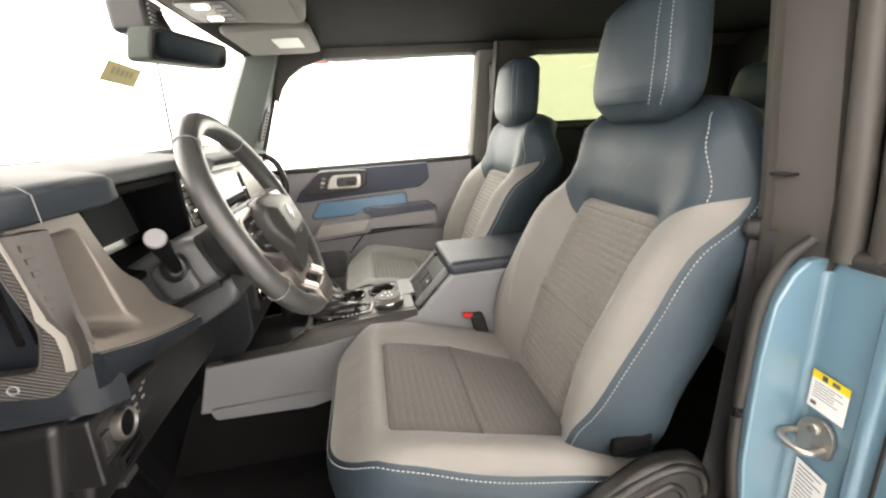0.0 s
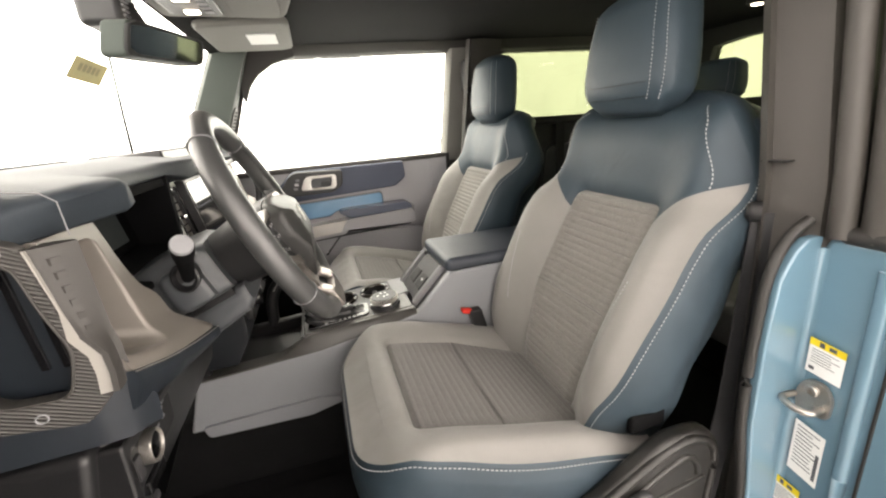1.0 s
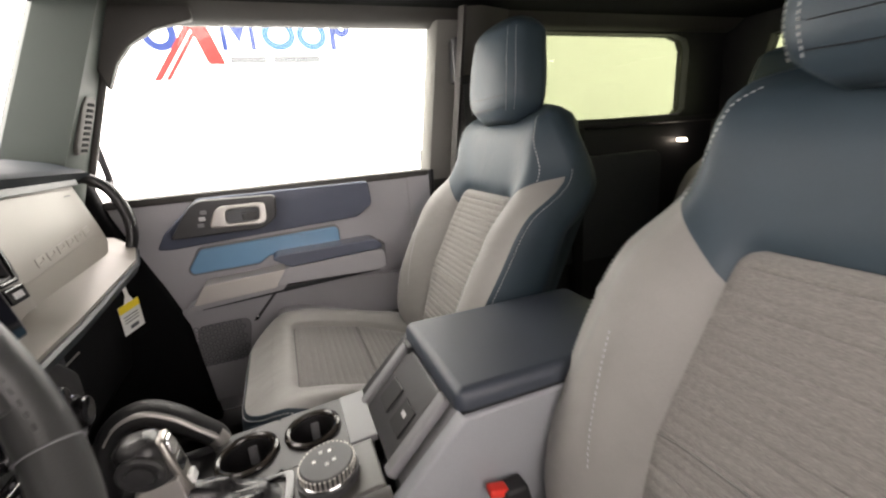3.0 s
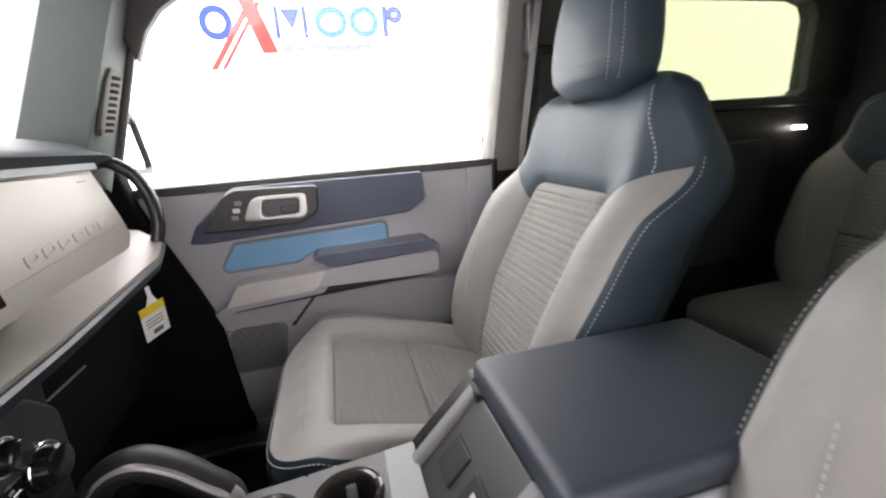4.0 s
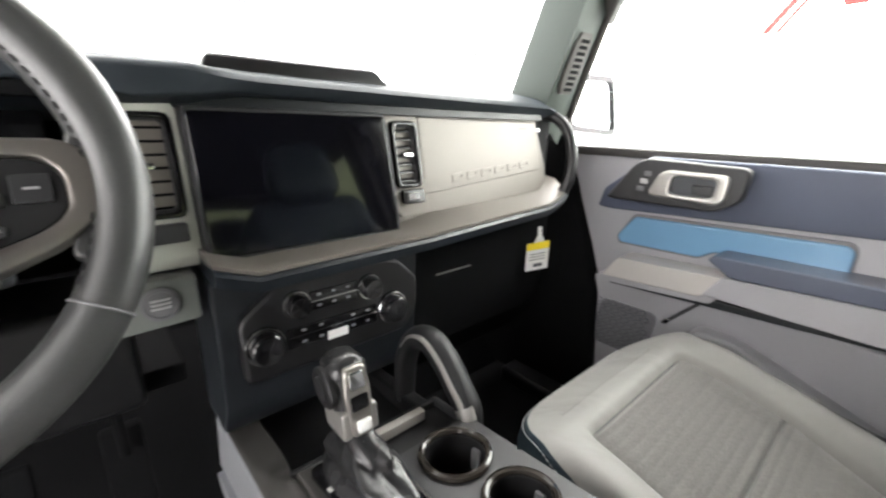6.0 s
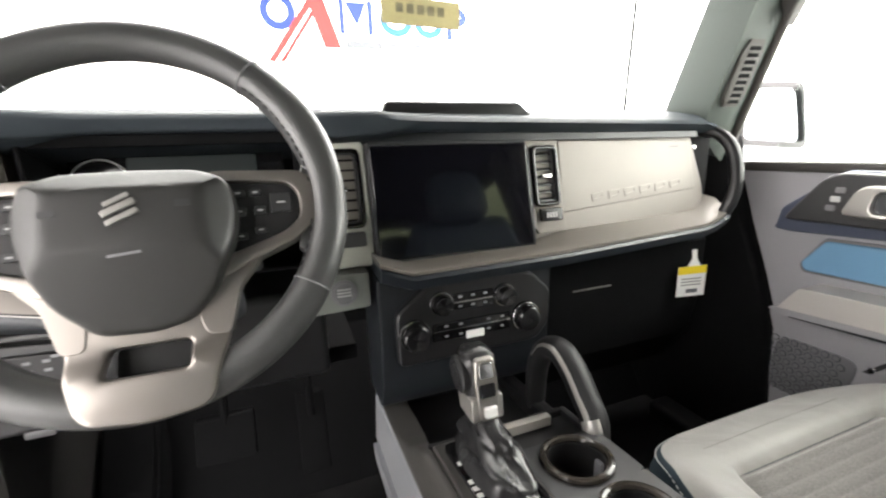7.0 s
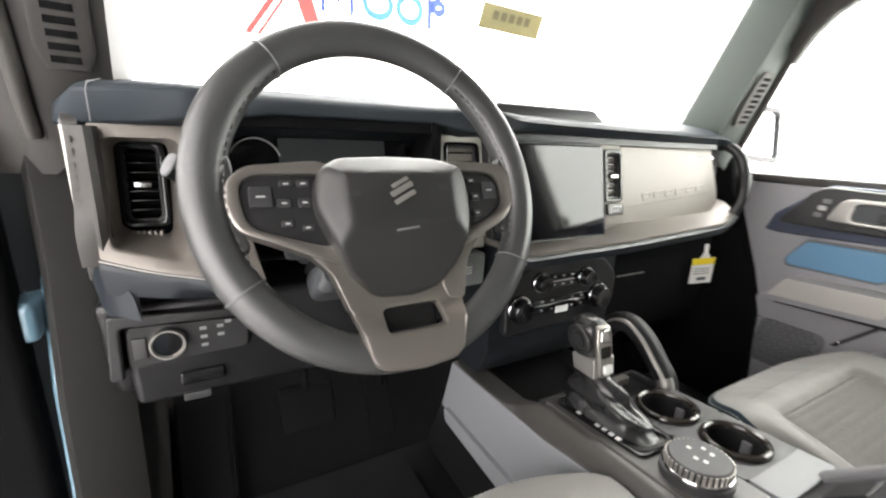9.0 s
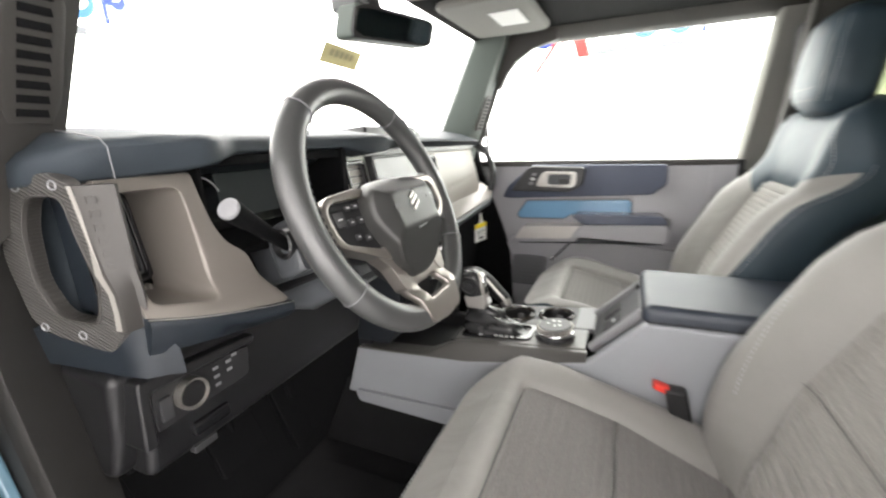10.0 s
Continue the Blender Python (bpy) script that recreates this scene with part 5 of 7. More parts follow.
def vent(name, ya, yb, za, zb, x, parent, slats=7, m_frame=GLOSS_BLACK, k=0.2, tab=True):
    """An upright air vent: frame, dark throat, slats and a centre tab."""
    w = 0.007
    fr = part(name, lean(ring("x", rounded([(ya, za), (yb, za), (yb, zb), (ya, zb)], 0.010), rounded([(ya + w, za + w), (yb - w, za + w), (yb - w, zb - w), (ya + w, zb - w)], 0.006), x - 0.03, x + 0.006, 0.002), k=k), m_frame, parent, "black upright air vent")
    part("throat", lean(box(x - 0.04, x - 0.026, ya + 0.003, yb - 0.003, za + 0.003, zb - 0.003, 0), k=k), BLACK, fr)
    part("inner_frame", lean(ring("x", rounded([(ya + w, za + w), (yb - w, za + w), (yb - w, zb - w), (ya + w, zb - w)], 0.006), rounded([(ya + w + 0.003, za + w + 0.003), (yb - w - 0.003, za + w + 0.003), (yb - w - 0.003, zb - w - 0.003), (ya + w + 0.003, zb - w - 0.003)], 0.005), x - 0.01, x + 0.002, 0.001), k=k), CHARCOAL, fr)
    for i in range(slats):
        z = za + w + (zb - za - 2 * w) * (i + 0.5) / slats
        part("slat", warp(lean(box(x - 0.022, x - 0.002, ya + w, yb - w, z - 0.0012, z + 0.0012, 0.0005, 1), k=k), lambda c: Vector((c.x, c.y, c.z - 0.35 * (c.x - (x - 0.012 - k * (z - 0.625)))))), GLOSS_BLACK, fr)
    zc = (za + zb) / 2
    if tab:
        part("tab", lean(box(x - 0.006, x + 0.008, (ya + yb) / 2 - 0.010, (ya + yb) / 2 + 0.010, zc - 0.004, zc + 0.004, 0.002), k=k), CHROME, fr)
    return fr


vent("air_vent", 0.180, 0.234, 0.682, 0.790, -0.356, dash)
part("vent_wheel", lean(prism("x", rounded([(0.190, 0.655), (0.236, 0.655), (0.236, 0.678), (0.190, 0.678)], 0.004), -0.37, -0.352, 0.002)), GLOSS_BLACK, dash)
part("vent_wheel_marks", lean(merge(*[box(-0.3525, -0.3505, 0.202 + 0.006 * k, 0.205 + 0.006 * k, 0.662, 0.671, 0) for k in range(4)])), ICON, dash)
foot = rounded([(0.182, 0.632), (0.262, 0.634), (0.246, 0.652), (0.242, 0.80), (0.172, 0.80), (0.176, 0.66)], 0.006)
part("vent_housing", lean(ring("x", foot, rounded([(0.181, 0.683), (0.233, 0.683), (0.233, 0.789), (0.181, 0.789)], 0.009), -0.39, -0.3595, 0.003)), TAUPE, dash, "taupe vent housing")
vent("air_vent", -0.194, -0.124, 0.674, 0.795, -0.3615, dash)
part("vent_wheel", lean(prism("x", rounded([(-0.180, 0.647), (-0.128, 0.647), (-0.128, 0.669), (-0.180, 0.669)], 0.004), -0.37, -0.350, 0.002)), CHARCOAL, dash)
part("vent_side_trim", lean(ring("x", rounded([(-0.212, 0.615), (-0.1165, 0.615), (-0.1165, 0.805), (-0.212, 0.805)], 0.006), rounded([(-0.193, 0.675), (-0.125, 0.675), (-0.125, 0.794), (-0.193, 0.794)], 0.009), -0.385, -0.358, 0.003)), SAGE, dash, "pale sage-grey vent surround")

# grab handles at both ends
def end_handle(side, mir):
    """A flat ridged frame with a rib along its rear edge, standing a little oblique at the dashboard's end."""
    def at(x, z, deep=0.0, y=None):
        return mir((x, (0.632 - 0.223 * x if y is None else y) - deep, z))

    def flat(bm):
        return warp(bm, lambda c: at(c.x, c.z, -c.y))
    out = rounded([(-0.429, 0.813), (-0.378, 0.813), (-0.362, 0.800), (-0.354, 0.74), (-0.347, 0.710), (-0.335, 0.690), (-0.334, 0.648), (-0.361, 0.620), (-0.432, 0.638), (-0.455, 0.655), (-0.467, 0.725), (-0.458, 0.77)], 0.008)
    hole = rounded([(-0.416, 0.790), (-0.373, 0.790), (-0.366, 0.745), (-0.3545, 0.700), (-0.366, 0.655), (-0.416, 0.662), (-0.434, 0.70), (-0.430, 0.755)], 0.012)
    mid = (-0.40, 0.725)
    h = part("grab_handle", flat(ring("y", out, hole, -0.016, 0.0, 0.003, 72, mid)), GRIP, dash, "black ridged grab handle with a satin stripe")
    part("inner_lining", flat(ring("y", [(mid[0] + (a - mid[0]) * 1.06, mid[1] + (b - mid[1]) * 1.03) for a, b in hole], hole, -0.014, 0.0015, 0.003, 72, mid)), RIB, h)
    lev = [(0.800, -0.359, -0.331), (0.74, -0.350, -0.329), (0.711, -0.344, -0.328), (0.690, -0.332, -0.3245), (0.67, -0.331, -0.324), (0.649, -0.333, -0.325)]
    part("rib", loft([[at(xs - 0.001, z, 0, 0.7105), at(xs + 0.004, z, 0, 0.7095), at((xs + xc) / 2 + 0.001, z, 0, 0.7015), at(xc - 0.004, z, 0, 0.6925), at(xc, z, 0, 0.688), at(xc - 0.006, z, 0, 0.682), at(xc - 0.022, z, 0, 0.680), at(xs - 0.004, z, 0, 0.694)] for z, xs, xc in lev]), RIB, h, "warm grey rib along the handle", sharp=30)
    # black backing that paints the shaded gap between rib and surround
    part("rib_shade", loft([[at(xc - 0.003, z, 0, 0.6865), at(xc - 0.008, z, 0, 0.683), at(xc - 0.055, z, 0, 0.683), at(xc - 0.055, z, 0, 0.690)] for z, xs, xc in lev]), BLACK, h)
    # the wide lower run is the stripe; the thin upper run paints an edge highlight
    part("stripe", loft([[at(xs - 0.0005 - 0.010 * sm(0.725, 0.705, z) - 0.0022, z, 0.0), at(xs - 0.0004 - 0.0094 * sm(0.725, 0.705, z) - 0.002, z, -0.0014), at(xs - 0.0005, z, -0.0015), at(xs + 0.0, z, 0.001)] for z, xs, xc in lev]), STRIPE, h, "satin silver stripe running up into a painted edge highlight")
    for k in range(6):
        t = k / 5
        z = 0.786 - 0.068 * t
        xs, xc = interp(z, [0.70, 0.74, 0.80], [-0.340, -0.350, -0.359]), -0.329
        a, b = Vector(at(xs + (xc - xs) * 0.36, z, -0.0010, 0.7055)), Vector(at(xs + (xc - xs) * 0.58, z, -0.0010, 0.7005))
        part("raised_bar", loft([[p + Vector((0, 0, 0.0034)), p - Vector((0, 0, 0.0034)), p - Vector((0.004, 0, 0.0034)), p + Vector((-0.004, 0, 0.0034))] for p in (a, b)]), RIB, h)
    for x, z in ((-0.424, 0.800), (-0.379, 0.801), (-0.438, 0.648), (-0.391, 0.641)):
        part("screw", flat(turned((x, -0.003, z), (0, 1, 0), [(0, 0.0055), (0.003, 0.0055), (0.004, 0.0045), (0.002, 0.0025)], 18)), GREY_PLASTIC, h, "recessed steel screw")
    # foot under the handle, carrying on the lip
    run = [(-0.3175, 0.667, 0.613, 0.034, -0.03, 0.0), (-0.3255, 0.684, 0.646, 0.062, -0.03, -0.012), (-0.334, 0.700, 0.648, 0.062, -0.02, -0.025), (-0.358, 0.710, 0.624, 0.034, -0.005, -0.03), (-0.44, 0.728, 0.640, 0.042, 0.0, -0.03), (-0.50, 0.740, 0.65, 0.05, 0.0, -0.03)]
    part("handle_foot", loft([[at(x, z, 0, y), at(x - 0.004, z - d, 0, y - 0.004), at(x + i, z - d, 0, y + j), at(x + i, z, 0, y + j)] for x, y, z, d, i, j in run]), DASH_NAVY, dash, "navy foot of the handle", sharp=50)


end_handle(-1, lambda p: Vector((p[0], 2 * YC - p[1], p[2])))


def passenger_end():
    """A dark loop to hold on to; a solid black block stands for the shaded hollow behind it."""
    path = smooth_path([(-0.415, 0.618, 0.812), (-0.388, 0.645, 0.805), (-0.360, 0.655, 0.778), (-0.343, 0.656, 0.735), (-0.335, 0.650, 0.695), (-0.338, 0.642, 0.655), (-0.352, 0.630, 0.624), (-0.38, 0.612, 0.612)], 7)
    h = part("grab_handle", tube(path, lambda t: 0.0115 + 0.002 * math.sin(math.pi * t), 16, flat=0.8, up=(0.6, -0.8, 0)), KNEE, dash, "black grab handle at the dashboard's end")
    # solid block, with the hollow's shade put into its black colour
    part("hollow", prism("z", [(-0.47, 0.58), (-0.415, 0.595), (-0.425, 0.66), (-0.44, 0.70), (-0.50, 0.70)], 0.60, 0.815, 0.004), FOOT, h)
    part("screw", turned((-0.412, 0.612, 0.775), (1, 0, 0), [(0, 0.005), (0.002, 0.005), (0.003, 0.002)], 12), CHROME, h)


passenger_end()
part("end_panel", loft([[Vector(p) for p in ((-0.62, -0.68, z), (-0.50, -0.668 + b, z), (-0.452, -0.652 + b, z), (-0.438, -0.635, z), (-0.45, -0.622, z), (-0.62, -0.63, z))] for z, b in ((0.60, -0.02), (0.66, -0.012), (0.72, 0.0), (0.80, 0.0), (0.815, -0.01))]), DASH_TOP, dash, sharp=50)
part("end_panel", prism("y", rounded([(-0.60, 0.60), (-0.43, 0.60), (-0.435, 0.64), (-0.45, 0.73), (-0.60, 0.74)], 0.01), 0.655, 0.670, 0.004), BLACK, dash)

# driver's side: a taupe face with a deep pocket for the vent, and the navy lip below
def face_z(y):
    """The lower edge, falling towards the steering column."""
    return interp(y, [-0.652, -0.615, -0.57, -0.52, -0.487], [0.658, 0.647, 0.636, 0.627, 0.622])


def face_x(y, z):
    """The face leans back upwards and flares out to its lower edge."""
    return -0.326 - 0.23 * (z - 0.65) + interp(y, [-0.65, -0.60, -0.49], [0.006, 0.020, 0.036]) * sm(face_z(y) + 0.040, face_z(y), z)


def vent_pocket():
    c, n = (-0.602, 0.718), 120
    outer = around(rounded([(-0.652, 0.803), (-0.546, 0.803), (-0.543, 0.765), (-0.538, 0.735), (-0.528, 0.712), (-0.512, 0.699), (-0.503, 0.690), (-0.487, 0.622), (-0.52, 0.627), (-0.57, 0.636), (-0.615, 0.647), (-0.652, 0.658)], [0.002, 0.004, 0.02, 0.02, 0.02, 0.012, 0.012, 0.004, 0.01, 0.01, 0.01, 0.002], 5), n, c)
    inner = around(rounded([(-0.641, 0.788), (-0.566, 0.788), (-0.5655, 0.70), (-0.567, 0.650), (-0.641, 0.669)], [0.012, 0.016, 0.004, 0.018, 0.010], 6), n, c)
    back = around(rounded([(-0.641, 0.782), (-0.584, 0.782), (-0.588, 0.664), (-0.641, 0.674)], 0.012, 6), n, c)
    loops = [[Vector((face_x(y, z) - d, y, z)) for y, z in outer] for d in (0.05, 0.003)]
    for t in (0.02, 0.2, 0.4, 0.6, 0.8, 0.94):
        loops.append([Vector((face_x(a + (e - a) * t, b + (f - b) * t), a + (e - a) * t, b + (f - b) * t)) for (a, b), (e, f) in zip(outer, inner)])
    for t, d in ((0.0, 0.002), (0.03, 0.006), (0.10, 0.013), (0.22, 0.024), (0.42, 0.036), (0.68, 0.050), (0.88, 0.064), (0.97, 0.074), (1.0, 0.080)):
        loops.append([Vector((face_x(a + (e - a) * t, b + (f - b) * t) - d, a + (e - a) * t, b + (f - b) * t)) for (a, b), (e, f) in zip(inner, back)])
    return loft(loops, caps=False)


recess = part("vent_surround", vent_pocket(), TAUPE, dash, "taupe surround of the side vent", sharp=60)
part("pocket_cover", prism("y", rounded([(-0.435, 0.655), (-0.362, 0.655), (-0.372, 0.800), (-0.440, 0.800)], 0.008), -0.6555, -0.6530, 0.0005), DASH_NAVY, recess, "navy outer cover of the vent pocket")
for k in range(2, 4):
    part("cover_rib", prism("y", rounded([(-0.425 + 0.018 * k, 0.68), (-0.418 + 0.018 * k, 0.68), (-0.424 + 0.018 * k, 0.785), (-0.431 + 0.018 * k, 0.785)], 0.002), -0.6600, -0.6550, 0.0012), GLOSS_BLACK, recess)
part("vent_plate", lean(box(-0.424, -0.408, -0.645, -0.580, 0.652, 0.792, 0.003), k=0.2), FOOT, recess)
vent("air_vent", -0.642, -0.588, 0.676, 0.784, -0.395, dash, 8, k=0.22)
part("vent_wheel", merge(*[box(-0.404, -0.394, -0.633 + 0.0062 * k, -0.629 + 0.0062 * k, 0.663, 0.672, 0.001) for k in range(6)]), METAL, dash)
TY = [-0.652, -0.635, -0.615, -0.59, -0.55, -0.51, -0.487]
lip_end = lambda y: interp(y, [-0.652, -0.487], [0.610, 0.594])
strip(TY, lambda y: [(-0.42, face_z(y)), (face_x(y, face_z(y)) - 0.001, face_z(y) + 0.0005), (face_x(y, face_z(y)) + 0.004, face_z(y) - 0.003), (face_x(y, face_z(y)) + 0.005, face_z(y) - 0.012), (face_x(y, face_z(y)) - 0.008, lip_end(y) + 0.004), (-0.42, lip_end(y))], "lip", DASH_NAVY, "navy lip below the face", sharp=50)
part("lip_thread", tube([(face_x(y, face_z(y)) + 0.003, y, face_z(y) - 0.0008) for y in TY], 0.0007, 6), SILVER, dash, "bright line along the lip")

# instrument hood and display
part("hood_lining", box(-0.476, -0.380, -0.53, -0.216, 0.806, 0.8205, 0.002), FOOT, dash)
part("hood_back", box(-0.49, -0.475, -0.55, -0.21, 0.60, 0.83, 0), FOOT, dash)
part("hood_side", prism("z", [(-0.48, -0.545), (-0.37, -0.530), (-0.37, -0.524), (-0.48, -0.535)], 0.62, 0.825, 0.002), FOOT, dash)
part("hood_side", prism("z", [(-0.48, -0.215), (-0.375, -0.222), (-0.375, -0.205), (-0.48, -0.205)], 0.62, 0.825, 0.002), FOOT, dash)
part("hood_floor", prism("y", [(-0.48, 0.705), (-0.36, 0.69), (-0.36, 0.68), (-0.48, 0.69)], -0.54, -0.21, 0.002), FOOT, dash)
part("display_panel", lean(prism("x", rounded([(-0.515, 0.705), (-0.235, 0.705), (-0.235, 0.800), (-0.515, 0.800)], 0.015), -0.452, -0.440, 0.003), 0.72, 0.2), GLOSS_BLACK, dash, "black instrument panel")
part("display", lean(prism("x", rounded([(-0.445, 0.722), (-0.275, 0.722), (-0.275, 0.792), (-0.445, 0.792)], 0.004), -0.441, -0.4385, 0), 0.72, 0.2), CLUSTER, dash, "instrument display, its reflection painted as a faint grey-green glow")
part("gauge_ring", lean(tube([(-0.4375, -0.478 + math.cos(a) * 0.036, 0.755 + math.sin(a) * 0.036) for a in [0.3 + 2.4 * k / 30 for k in range(31)]], 0.0012, 6), 0.72, 0.2), ICON, dash)

# knee panel, headlamp switch, fuse flap
part("knee_panel", prism("y", [(-0.47, 0.43), (-0.385, 0.43), (-0.369, 0.50), (-0.362, 0.585), (-0.47, 0.60)], -0.655, -0.20, 0.012, 3), KNEE, dash, "charcoal knee panel")
part("knee_panel_side", prism("y", [(-0.62, 0.44), (-0.412, 0.44), (-0.386, 0.50), (-0.368, 0.588), (-0.60, 0.60)], -0.680, -0.645, 0.012, 3), KNEE, dash)
sw = part("switch_panel", prism("x", rounded([(-0.650, 0.502), (-0.512, 0.506), (-0.508, 0.552), (-0.648, 0.560)], 0.010), -0.388, -0.356, 0.004), BLACK, dash, "black headlamp switch panel")
part("switch_hood", prism("x", rounded([(-0.670, 0.494), (-0.654, 0.492), (-0.652, 0.562), (-0.505, 0.556), (-0.502, 0.568), (-0.664, 0.580)], 0.006), -0.398, -0.348, 0.009, 4), KNEE, dash)
part("headlamp_knob", turned((-0.358, -0.605, 0.534), (1, 0, 0), [(0, 0.0205), (0.011, 0.0205), (0.0145, 0.0196), (0.0145, 0.0178), (0.011, 0.0170)], 28), METAL, sw, "chrome-ringed headlamp knob")
part("knob_face", turned((-0.348, -0.605, 0.534), (1, 0, 0), [(-0.006, 0.0172), (0.0, 0.0172), (0.002, 0.0158), (0.0022, 0.0)], 24), GLOSS_BLACK, sw)
part("switch_marks", merge(*[box(-0.357, -0.3552, y - 0.004, y + 0.004, z - 0.002, z + 0.002, 0) for y, z in ((-0.565, 0.545), (-0.565, 0.533), (-0.565, 0.521), (-0.545, 0.545), (-0.545, 0.533), (-0.535, 0.550))]), GREY_PLASTIC, sw)
part("dimmer", box(-0.358, -0.352, -0.643, -0.628, 0.515, 0.545, 0.002), CHARCOAL, sw)
part("flap", box(-0.380, -0.368, -0.60, -0.545, 0.458, 0.478, 0.004), GLOSS_BLACK, dash, "black release flap")
part("plug", box(-0.392, -0.377, -0.60, -0.565, 0.428, 0.440, 0.003), CHARCOAL, dash)

# start button panel, centre stack
part("start_panel", prism("x", rounded([(-0.235, 0.552), (-0.132, 0.555), (-0.132, 0.612), (-0.235, 0.612)], 0.006), -0.40, -0.335, 0.004), TEAL, dash, "grey-green start button panel")
part("start_button", turned((-0.337, -0.172, 0.584), (1, 0, 0), [(0, 0.020), (0.005, 0.020), (0.006, 0.016), (0.004, 0.015), (0.006, 0.0)], 28), GREY_PLASTIC, dash, "round grey start button")
part("start_mark", merge(*[box(-0.3325, -0.330, -0.182, -0.162, 0.579 + 0.005 * k, 0.581 + 0.005 * k, 0) for k in range(3)]), ICON, dash)
part("stack_bracket", prism("y", [(-0.45, 0.36), (-0.36, 0.36), (-0.325, 0.42), (-0.318, 0.602), (-0.45, 0.61)], -0.125, 0.185, 0.006), CHARCOAL_NAVY, dash)
st = part("climate_panel", prism("x", rounded([(-0.100, 0.455), (0.150, 0.458), (0.174, 0.485), (0.176, 0.545), (0.138, 0.582), (0.11, 0.588), (-0.045, 0.590), (-0.102, 0.545)], 0.012), -0.33, -0.306, 0.006, 3), KNEE, dash, "charcoal climate control panel")


def knob(y, z, r):
    k = part("knob", turned((-0.307, y, z), (1, 0, 0), [(0, r), (0.006, r), (0.007, r * 0.86), (0.020, r * 0.80), (0.022, r * 0.72), (0.020, 0.0)], 36), GLOSS_BLACK, st, "black rotary knob")
    part("knob_ring", tube([(-0.3005, y + math.cos(a) * r * 0.95, z + math.sin(a) * r * 0.95) for a in [2 * math.pi * j / 36 for j in range(36)]], 0.0012, 6, closed=True, up=(1, 0, 0)), CHROME, k)


for y, z, r in ((-0.029, 0.554, 0.019), (0.082, 0.552, 0.019), (-0.074, 0.508, 0.026), (0.123, 0.507, 0.026)):
    knob(y, z, r)
part("control_bar", box(-0.307, -0.303, -0.01, 0.063, 0.538, 0.566, 0.002), GLOSS_BLACK, st)
part("control_bar", box(-0.307, -0.303, -0.045, 0.095, 0.490, 0.520, 0.002), GLOSS_BLACK, st)
part("bright_line", box(-0.3035, -0.302, -0.008, 0.061, 0.551, 0.553, 0), CHROME, st)
part("bright_line", box(-0.3035, -0.302, -0.043, 0.093, 0.5065, 0.5085, 0), CHROME, st)
tagged(part("button_marks", merge(*[box(-0.3032, -0.302, y, y + 0.006, z, z + 0.003, 0) for y in (0.0, 0.022, 0.044) for z in (0.543, 0.559)] + [box(-0.3032, -0.302, y, y + 0.006, z, z + 0.003, 0) for y in (-0.025, 0.0, 0.05, 0.075) for z in (0.496, 0.513)]), GREY_PLASTIC, st), kind="stuff")
part("sticker", box(-0.3032, -0.3015, 0.012, 0.044, 0.487, 0.500, 0.0005, 1), WHITE, st, "small white sticker")

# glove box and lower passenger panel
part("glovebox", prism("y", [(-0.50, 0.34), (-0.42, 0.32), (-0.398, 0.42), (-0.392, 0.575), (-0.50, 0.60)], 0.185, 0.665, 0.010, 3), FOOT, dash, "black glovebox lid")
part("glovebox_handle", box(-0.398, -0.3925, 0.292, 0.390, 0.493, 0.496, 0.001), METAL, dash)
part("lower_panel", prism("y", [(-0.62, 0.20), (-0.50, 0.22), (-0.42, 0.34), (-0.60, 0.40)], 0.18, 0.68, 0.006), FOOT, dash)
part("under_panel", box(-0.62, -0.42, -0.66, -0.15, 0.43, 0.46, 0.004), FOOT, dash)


# hanging tag
tag = thing("paper_tag", (-0.36, 0.63, 0.45), "white paper tag with a yellow header hanging from the dashboard", "tag")
tl = lambda bm: warp(bm, lambda c: Vector((c.x - 0.008 + (c.y - 0.62) * 0.45, (c.y - 0.618) * 0.86 + 0.590, c.z - (c.y - 0.62) * -0.12)))
part("sheet", tl(box(-0.357, -0.3562, 0.588, 0.648, 0.448, 0.518, 0)), WHITE, tag)
part("header", tl(box(-0.3562, -0.3556, 0.588, 0.648, 0.500, 0.518, 0)), YELLOW, tag)
part("hanger", tl(prism("x", [(0.606, 0.516), (0.636, 0.516), (0.626, 0.535), (0.624, 0.556), (0.614, 0.556), (0.616, 0.535)], -0.3572, -0.3562, 0)), WHITE, tag)
part("print", tl(merge(*[box(-0.3562, -0.3556, 0.596, 0.638, 0.488 - 0.007 * k, 0.490 - 0.007 * k, 0) for k in range(3)] + [box(-0.3562, -0.3556, 0.608, 0.632, 0.456, 0.465, 0)])), LOGO_GREY, tag)

# ---- steering wheel ----
WC, WR, WU, WN = Vector((-0.190, -0.369, 0.744)), Vector((0, 1, 0)), Vector((-0.404, 0, 0.915)), Vector((0.915, 0, 0.404))


def onwheel(p, q, h=0.0):
    return WC + WR * p + WU * q + WN * h


def wheel_prism(pts, h0, h1, bev=0.003, seg=2):
    return warp(prism("z", pts, h0, h1, bev, seg), lambda c: onwheel(c.x, c.y, c.z))


def wheel_ring(o, i, h0, h1, bev=0.002, n=64, c=None):
    return warp(ring("z", o, i, h0, h1, bev, n, c), lambda q: onwheel(q.x, q.y, q.z))


wheel = thing("steering_wheel", WC, "black leather steering wheel with satin spokes", "steering wheel")
RIM = 0.1745
rim_loops = []
